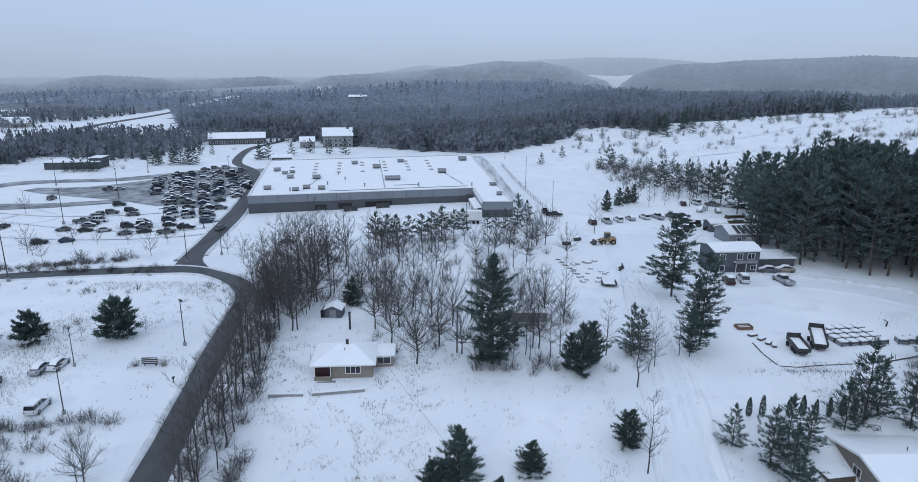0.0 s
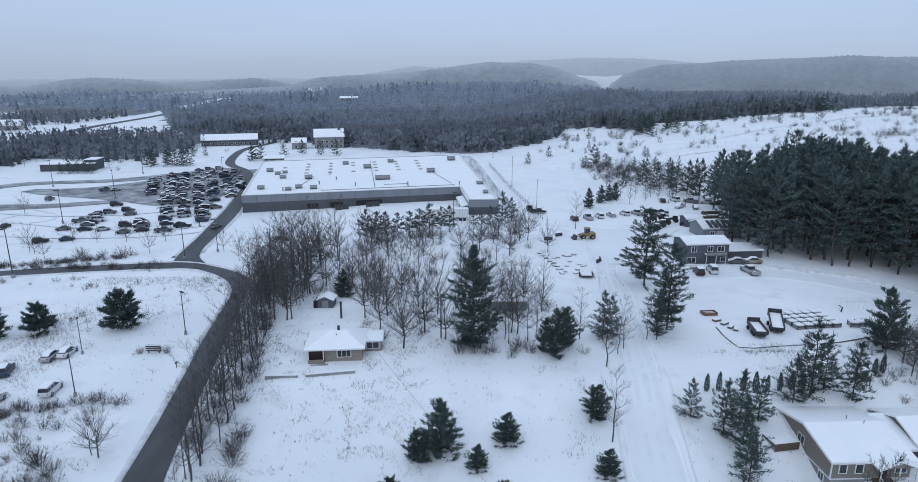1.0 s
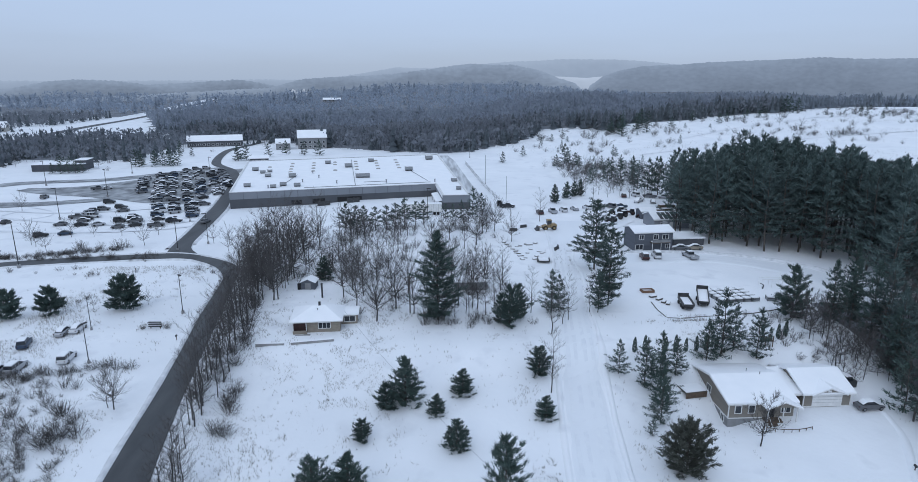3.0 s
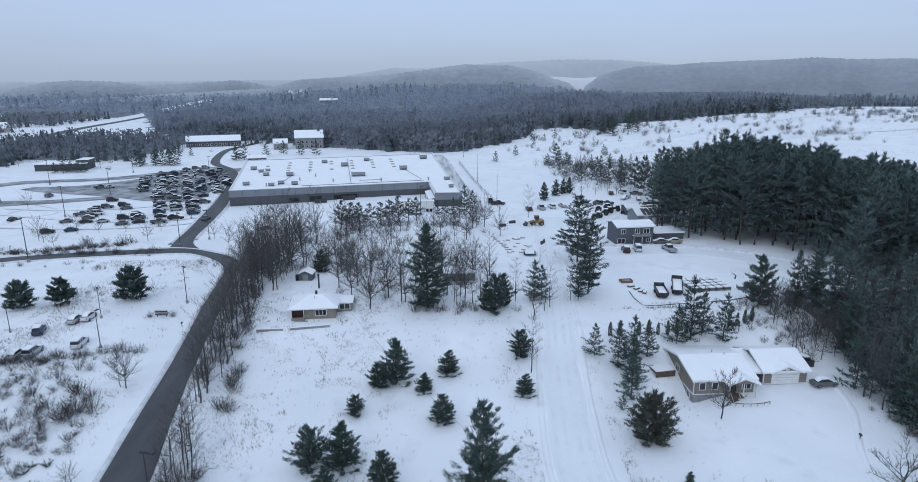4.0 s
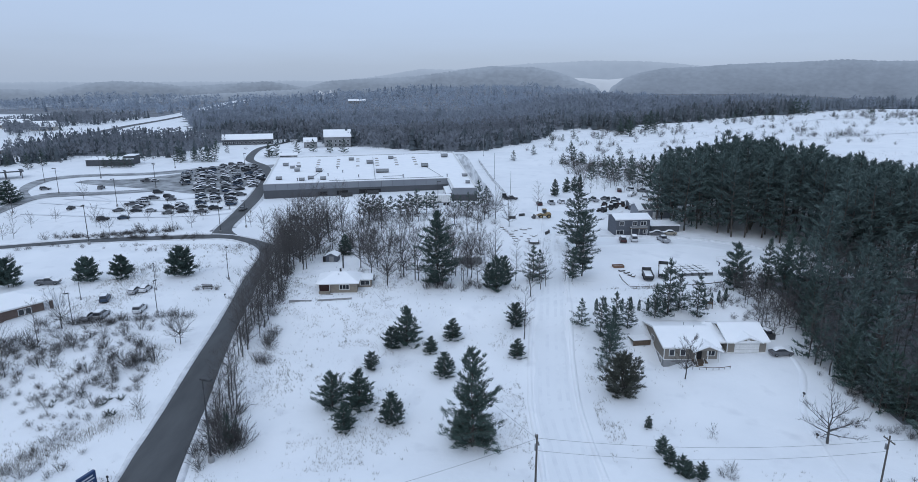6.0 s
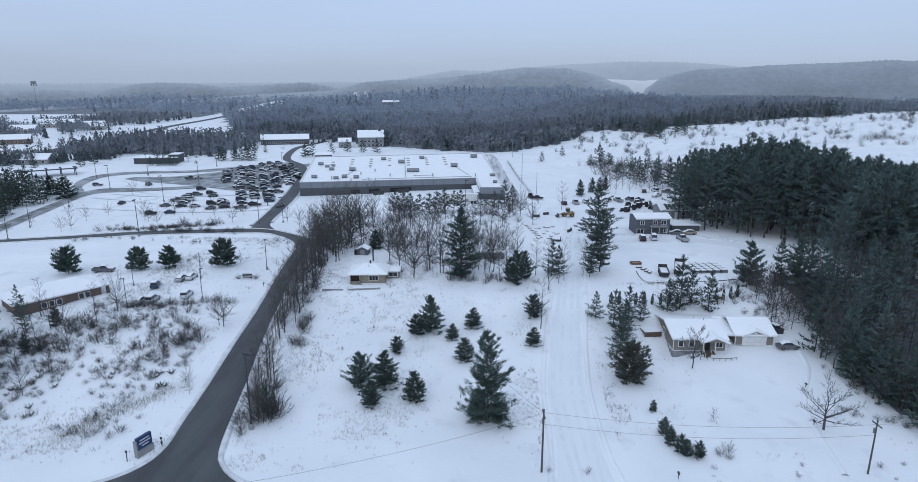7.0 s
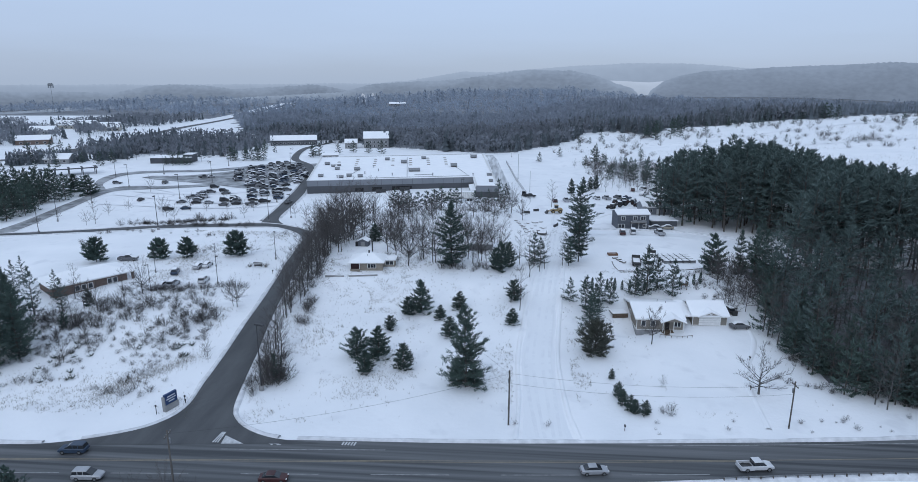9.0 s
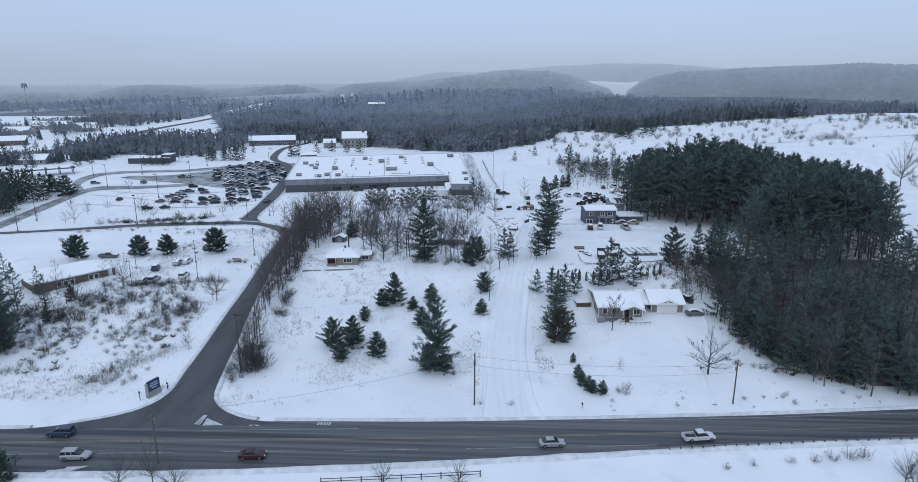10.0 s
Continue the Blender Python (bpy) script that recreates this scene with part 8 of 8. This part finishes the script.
# parking lot islands
for k, (x, y, h) in enumerate(((-141.2, 146, 6), (-154.7, 169.7, 6), (-142.5, 162, 6), (-139.5, 171, 5.5), (-120.6, 164, 8.5), (-118, 162, 7), (-111.8, 157, 6.5), (-113.4, 173, 8), (-106.5, 173.5, 5.5), (-98.1, 174.2, 7.5), (-85.6, 162.8, 7.5), (-86.7, 174.9, 7), (-158, 153.5, 5), (-158.5, 142.6, 5), (-65.1, 164.4, 7), (-151, 207.7, 7.5), (-139, 148, 6.5))):
    put(SMALL, "small", k, x, y, h, 5)
for k in range(130):
    u = frng.random()
    brush.append((f"shrub{k % 4}", -122 + 33 * u + frng.uniform(-2, 2), 149.5 + 10 * u ** 1.2 + frng.uniform(-1.6, 1.6), frng.uniform(0.45, 0.95), frng.uniform(0, 360)))
for k, (x, y) in enumerate(((-102.9, 158.3), (-101.5, 158.8), (-91.3, 158.9), (-90, 160.5), (-97.2, 159.5), (-120.2, 148.9), (-127.5, 146.5))):
    put(SHRUB, "shrub", k, x, y, frng.uniform(2.6, 3.8), 1.7, 0.9)
for k in range(80):
    u = frng.random()
    brush.append((f"shrub{k % 4}", -128 + 52 * u, 145.5 + 10 * u * (1 - u) + frng.uniform(0, 8) * (1 if k % 2 else 0.4), frng.uniform(0.5, 1.1), frng.uniform(0, 360)))
for k, (x, y, h) in enumerate(((-160, 317, 9.5), (-156.5, 316.5, 9), (-153, 325, 8), (-150, 318, 9), (-146.4, 319, 9), (-144, 322, 9.5), (-139, 320, 8.5), (-141.5, 318, 8), (-195.7, 310, 7), (-193, 309, 6.5), (-190, 308.5, 7), (-187, 310, 6.5), (-198, 311, 6), (-162, 382, 8), (-246.7, 296, 7), (-229, 287, 9), (-229, 299, 9), (-280, 293.6, 13), (-283.6, 319, 13), (-247, 256, 7), (-244.5, 270.6, 8), (-112, 340, 10), (-108, 342, 10), (-114, 345, 8), (-92, 372, 9), (-80, 368, 9), (-70, 366, 10), (-100, 360, 8))):
    put(PLAIN, "plain", 0, x, y, h, 10, 1.2)
for k in range(70):
    x, y = frng.uniform(-330, -110), frng.uniform(300, 420)
    if y < 296 + (x + 330) * 0.02 or -141 < x < -115:
        continue
    put((SHRUB, SMALL, PLAIN)[k % 3], ("shrub", "small", "plain")[k % 3], k, x, y, (frng.uniform(2, 3), frng.uniform(5, 8), frng.uniform(6, 10))[k % 3], (1.7, 5, 10)[k % 3])
# pines standing free on the field north of the stand
for k, (x, y, h) in enumerate(((74.5, 319.7, 10.9), (77.5, 306.2, 7.5), (151.7, 418.0, 8.6), (142.3, 408.2, 3.4), (164.6, 415.7, 4.3), (131.7, 409.4, 11.0), (127.7, 421.5, 8.7), (55.6, 352.7, 6.5), (40.5, 326.2, 6.5), (67.6, 307.3, 6.8), (79.3, 303.1, 6.1))):
    put(PLAIN, "plain", 0, x, y, h, 10, 1.3)
for k, (x, y, h) in enumerate(((177.6, 439.7, 8.0), (184.9, 432.3, 3.5), (200.3, 424.9, 3.0), (215.8, 445.2, 7.6), (229.8, 463.9, 6.5), (231.3, 454.2, 4.5), (202.6, 464.7, 5.6), (259.6, 461.4, 4.6), (244.1, 465.3, 4.2), (-185.7, 292.8, 6.5), (-182.5, 293.5, 6), (-178.8, 293.2, 6.5), (-190, 292.5, 5.5), (-176, 294, 6))):
    put(PLAIN, "plain", 0, x, y, h, 10, 1.45)
for k, (x, y, h) in enumerate(((245.2, 414.4, 9.2), (249.3, 394.0, 8.0), (255.1, 387.8, 6.3), (230.3, 330.1, 6.9), (250.9, 357.6, 5.9), (257.5, 354.7, 6.6), (297.2, 395.6, 5.6), (262.1, 333.0, 4.9))):
    put(SMALL, "small", k, x, y, h, 5)
for k, (x, y, h) in enumerate(((240.8, 387.7, 4.7), (243.3, 386.5, 4.3), (245.8, 385.4, 3.9), (255.2, 355.7, 3.7), (258.6, 354.2, 3.6), (261.7, 355.8, 3.3), (252.4, 329.1, 3.8), (253.6, 326.1, 3.4), (252.6, 389.0, 3.2), (219.3, 374.5, 3.5), (229.9, 386.0, 3.2), (271.5, 360.6, 3.3))):
    put(SHRUB, "shrub", k, x, y, h, 1.7, 1.2)
# bare trees between the snow lot and the yard
for k, (x, y, h) in enumerate(((66.5, 232.9, 7.2), (67.0, 220.9, 8.0), (71.3, 229.5, 7.1), (73.5, 223.6, 7.5), (78.2, 232.0, 7.1), (79.3, 226.2, 8.1), (81.5, 220.6, 9.0), (86.6, 231.5, 9.3), (85.5, 213.9, 8.8), (62.8, 224.0, 5.4), (89.7, 220.4, 7.9))):
    put(ASPEN, "aspen", k, x, y, h, 12)
# evergreen belt and tall pines on the west side
west_belt = [(-176.5, 147), (-176.5, 160), (-181, 174), (-181, 190), (-188, 203), (-205, 212), (-226, 214), (-236, 190), (-232, 158), (-205, 138)]
for i in range(13):
    for j in range(16):
        x, y = -238 + 5.2 * i + frng.uniform(-1.5, 1.5), 138 + 5.2 * j + frng.uniform(-1.5, 1.5)
        if inside(west_belt, x, y) and frng.random() < 0.8:
            if x > -200:
                put(PLAIN, "plain", 0, x, y, frng.uniform(9.5, 13.5), 10, 1.1)
            else:
                brush.append(("plain0", x, y, frng.uniform(1.0, 1.35), frng.uniform(0, 360)))
put(YOUNG, "young", 2, -186.9, 204.2, 9, 6, 1.2)
put(YOUNG, "young", 0, -176.9, 199.2, 9.5, 6, 1.6)
for k, (x, y, h) in enumerate(((-82.5, 38.5, 17), (-86, 42, 18), (-91, 47, 17), (-97, 52, 15), (-101, 58, 13), (-90, 38, 18), (-96, 42, 18), (-103, 50, 16), (-108, 60, 14), (-94, 66, 8.8), (-110, 75, 9), (-114, 70, 11), (-85, 34, 17), (-93, 57, 13), (-88, 60, 9), (-100, 46, 18), (-107, 44, 18), (-112, 52, 17), (-105, 66, 11))):
    put(BIG if k in (0, 1, 12) else WHITE, "big" if k in (0, 1, 12) else "white", 1 if k in (0, 1, 12) else 4, x, y, h, 20)
for k, (x, y, h) in enumerate(((-90.5, 68, 9), (-79.4, 60.5, 7.5), (-85, 56, 9), (-88, 50, 8), (-80, 47, 7), (-84, 62, 8), (-76, 66, 9))):
    put(MAPLE if k % 2 else ASPEN, "maple" if k % 2 else "aspen", k, x, y, h, 13 if k % 2 else 12)
put(YOUNG, "young", 1, -84, 64, 4.5, 6)
put(YOUNG, "young", 0, -82, 52, 4, 6)
plant("maple1", MAPLE[1], -46.4, 65.6, 0.62)
plant("maple2", MAPLE[2], -75, 72.5, 0.72)
for x, y, h in ((-43.0, 42.3, 3.9), (-41.8, 40, 3), (-88, 104.5, 3), (-77, 106, 3.4), (-72, 108, 3.5), (-61, 110.5, 3.8)):
    put(SMALL, "small", int(y), x, y, h, 5)
for k, (x, y, h) in enumerate(((-73.3, 52.6, 7), (-72, 37.6, 6.5), (-47.6, 66.2, 6.5), (-43.8, 42.8, 3.4), (-72.5, 45.7, 5), (-84, 57.4, 6), (-64.3, 54.4, 3.5), (-52.5, 51.2, 3.8), (-56.6, 46.9, 3), (-66, 62, 4), (-58, 60, 3.6))):
    put(SMALL, "small", k, x, y, h, 5)
for k, (x, y, h) in enumerate(((-28.5, 30.6, 2.6), (-27.6, 29.4, 2), (-29.5, 32.5, 2.4), (-30, 34, 2), (-25.4, 33.6, 5.2), (-26.4, 35.2, 5.6), (-24.4, 34.6, 4.6), (-25.6, 36.6, 5.0), (-27.4, 36.8, 4.6), (-24.0, 36.2, 4.0), (-27.0, 33.2, 3.6), (-28.6, 39.0, 4.2), (-29.4, 42.0, 4.4), (-28.0, 44.4, 4.0))):
    put(SHRUB, "shrub", k, x, y, h, 1.7)
# shrubs of the west field
for k in range(330):
    y = 28 + 51 * frng.random() ** 0.75
    x = frng.uniform(-90, float(np.interp(y, [25, 60, 85], [-45, -47, -52])))
    if noise.noise((x * 0.07, y * 0.07, 2.0)) + 0.25 * (y - 40) / 30 < -0.06 or (x < -84 and y > 62) or (y > 67 and x > -84 and k % 4):
        continue
    if y < 48 and k % 2 == 0:
        plant("juniper%d" % (k % 2), lambda: juniper(90 + k), x, y, frng.uniform(0.8, 1.3))
    elif k % 3 == 0 or y < 52:
        brush.append((f"shrub{k % 4}", x, y, frng.uniform(0.4, 0.9), frng.uniform(0, 360)))
    else:
        put(SHRUB, "shrub", k, x, y, frng.uniform(1.5, 3.3), 1.7)
for k in range(420):
    y = 27 + 52 * frng.random()
    x = frng.uniform(-88, float(np.interp(y, [25, 60, 85], [-46, -48, -53])))
    if noise.noise((x * 0.1, y * 0.1, 6.0)) > -0.15 and not (x < -82 and y > 60):
        brush.append((f"shrub{k % 4}", x, y, frng.uniform(0.4, 1.1), frng.uniform(0, 360)))
for k in range(26):
    put(SHRUB, "shrub", k, -75 + 26 * (k / 26) + frng.uniform(-1, 1), 74 + 6 * (k / 26) + frng.uniform(-1, 1), frng.uniform(1.4, 2.2), 1.7)
for k in range(60):
    x, y = frng.uniform(-130, -52), frng.uniform(112, 141)
    if noise.noise((x * 0.05, y * 0.05, 5.0)) + (y - 122) / 40 > 0.05:
        brush.append((f"shrub{k % 4}", x, y, frng.uniform(0.5, 1.1), frng.uniform(0, 360)))
for k in range(2):
    plant("ornamental_grass", lambda: shrub(67, 1.3, 0.9, 60, "round tuft of dry ornamental grass", WEED, "grass_shrub", 3), (-55.6, -50.8)[k], (96, 96.2)[k], 1.1)
# brush between the small house and the store, on the slope by the pines, and at the stand's foot
for k in range(32):
    x, y = -22 + 42 * frng.random(), 98 + 62 * frng.random()
    if -29 < x < -8 and y < 120:
        continue
    put(ASPEN if k % 3 else MAPLE, "aspen" if k % 3 else "maple", k, x, y, frng.uniform(6.5, 11), 12 if k % 3 else 13)
for k in range(46):
    x, y = -40 + 34 * frng.random() ** 1.3, 112 + 50 * frng.random()
    if x < west_of(min(y, 137)) + 3 or (-29 < x < -20 and y < 122):
        continue
    brush.append((f"small{k % 2}", x, y, frng.uniform(1.3, 2.3), frng.uniform(0, 360)))
for k in range(30):
    brush.append((f"shrub{k % 4}", -38 + 36 * frng.random(), 118 + 46 * frng.random(), frng.uniform(1.2, 2.4), frng.uniform(0, 360)))
for k, (x, y, h) in enumerate(((8, 150, 10), (12, 156, 9), (18, 158, 11), (22, 162, 11), (3, 146, 9), (14, 168, 8), (26, 150, 9))):
    put(MAPLE, "maple", k, x, y, h, 13)
for k in range(60):
    brush.append((f"shrub{k % 4}", -22 + 44 * frng.random(), 96 + 70 * frng.random(), frng.uniform(0.7, 1.7), frng.uniform(0, 360)))
for k in range(60):
    brush.append((f"shrub{k % 4}", 66 + 20 * frng.random(), 76 + 18 * frng.random(), frng.uniform(0.3, 1.0), frng.uniform(0, 360)))
for k in range(80):
    u = frng.random()
    brush.append((f"shrub{k % 4}", 80 + 32 * u + frng.uniform(-2, 2), 56 - 24 * u ** 0.6 + frng.uniform(-2, 2), frng.uniform(0.4, 1.3), frng.uniform(0, 360)))
for k in range(24):
    x, y = 79 + 34 * frng.random(), 33 + 40 * frng.random()
    if inside(stand, x, y):
        brush.append((("plain0", "white4", f"aspen{k % 5}")[k % 3], x, y, (frng.uniform(0.7, 1.2), frng.uniform(0.4, 0.7), frng.uniform(0.6, 1.1))[k % 3], frng.uniform(0, 360)))
foot = [(79.5, 62), (80.5, 52), (83, 44), (87.5, 38), (94, 33.5), (101, 30.5), (110, 29), (120, 30)]
for k in range(40):
    u = k / 39 * 6.999
    (x0, y0), (x1, y1) = foot[int(u)], foot[int(u) + 1]
    f = u - int(u)
    x, y = x0 + (x1 - x0) * f + frng.uniform(0, 4.5), y0 + (y1 - y0) * f + frng.uniform(0, 4.5)
    brush.append((("plain0", "white4", "plain0", "white2")[k % 4], x, y, (frng.uniform(0.8, 1.25), frng.uniform(0.45, 0.75), frng.uniform(0.6, 1.1), frng.uniform(0.5, 0.75))[k % 4], frng.uniform(0, 360)))
for x, y, h in ((-25.2, 34.6, 6.5), (-26.2, 36.0, 6.0), (-24.6, 36.2, 5.2)):
    put(LIGHT, "light", 0, x, y, h, 10, 0.55)
# house garden
oak = plant("oak", lambda: bare_tree(58, 9.5, 5.6, 0.16, 14, 0.7, "old spreading bare oak in the front garden", thick=2.0, twigs=18, vase=0.5), 69.2, 37.4, 1.0)
plant("yard_maple", lambda: bare_tree(59, 9, 3.2, 0.25, 20, 0.9, "bare garden tree before the ranch house", thick=1.1, twigs=16), 53.0, 56.4, 0.95)
put(SMALL, "small", 0, 51.4, 38.6, 2.8, 5)
for x, y, h in ((49.5, 29, 1.6), (51, 30, 1.8), (50.3, 28.2, 1.4), (28, 23, 1.2), (22.2, 23, 1.0)):
    put(SHRUB, "shrub", int(x), x, y, h, 1.7)
# road verge south of the highway
for k, (x, y, h) in enumerate(((-26.8, -3.5, 7.5), (-22, -6, 7), (-31, -5, 6.5), (8.1, -2.2, 5.2), (19.3, -2.0, 5.4), (86.5, 2.0, 6))):
    put(MAPLE, "maple", k, x, y, h, 13)
plant("young1", YOUNG[1], -50, -3.8, 1.05)
for k, (x, y, h) in enumerate(((79, 8, 1.9), (76, 7.6, 1.7), (82, 8.6, 2.0), (84.5, 8.8, 2.1), (72, 7, 1.4), (66, 5.8, 1.2), (89, 5, 2.6), (92, 6, 2.8), (95, 4, 3), (61, 4.8, 1.2), (88, 1, 3))):
    put(SHRUB, "shrub", k, x, y, h, 1.7)
for k in range(22):
    x = frng.uniform(44, 110)
    put(SHRUB, "shrub", k, x, float(north_edge(x)) + frng.uniform(2.5, 7), frng.uniform(0.4, 1.1), 1.7)
for k in range(30):
    u = frng.random()
    put(SHRUB, "shrub", k, 74 + 24 * u + frng.uniform(-1.5, 1.5), 44 - 10 * u + frng.uniform(-1.5, 1.5), frng.uniform(0.6, 1.6), 1.7)

grove("field_brush", "scattered bare brush and saplings across the snowy land", "shrubs", brush)

# dry weeds poking through the snow
V, F = [], []
grng = random.Random(21)
for k in range(110000):
    x, y = grng.uniform(-95, 95), grng.uniform(20, 142)
    d = noise.noise((x * 0.06, y * 0.06, 11.0)) + 0.6 * noise.noise((x * 0.35, y * 0.35, 13.0))
    lim = 0.27 if -34 < x < 22 else 0.38
    if -34 < x < -22:
        lim = 0.12
    if x < -52 and y < 50:
        lim = 0.15
    if 34 < x < 38 and 30 < y < 60:
        lim = 0.0
    if x < -46 and y > 50:
        lim = 0.2
    if 22 < x < 34 or (d < lim and not (k % 16 == 0 and d > lim - 0.5)) or (west_of(y) - 9 < x < west_of(y) + 1) or (52 < x < 78 and 30 < y < 78) or y < 22 + 0.1 * x or (40 < x and 94 < y):
        continue
    z = gz(x, y)
    for b in range(3):
        p = np.array((x + grng.uniform(-0.15, 0.15), y + grng.uniform(-0.15, 0.15), z - 0.05))
        spike(V, F, p, p + vec(grng.uniform(0, 6.28), grng.uniform(0.9, 1.5), grng.uniform(0.25, 0.7)), 0.022, grng)
for k in range(2600):
    u = grng.random()
    x, y = -58 + 13 * u + grng.gauss(0, 1.3), 26 + 16 * u + grng.gauss(0, 1.3)
    p = np.array((x, y, gz(x, y) - 0.05))
    spike(V, F, p, p + vec(grng.uniform(0, 6.28), grng.uniform(0.9, 1.5), grng.uniform(0.3, 0.9)), 0.025, grng)
for k in range(26000):
    x, y = grng.uniform(40, 480), grng.uniform(250, 600)
    if y > float(wood_edge(x)) - 3 or (x < 64 and y < 352) or noise.noise((x * 0.03, y * 0.03, 17.0)) + 0.5 * noise.noise((x * 0.15, y * 0.15, 19.0)) < 0.08:
        continue
    p = np.array((x, y, gz(x, y) - 0.05))
    spike(V, F, p, p + vec(grng.uniform(0, 6.28), grng.uniform(0.7, 1.5), grng.uniform(0.4, 1.1)), 0.07, grng)
tagged(mesh_object("weeds", V, F, WEED), "dry weed stalks poking through the snow", "weeds", kind="stuff")
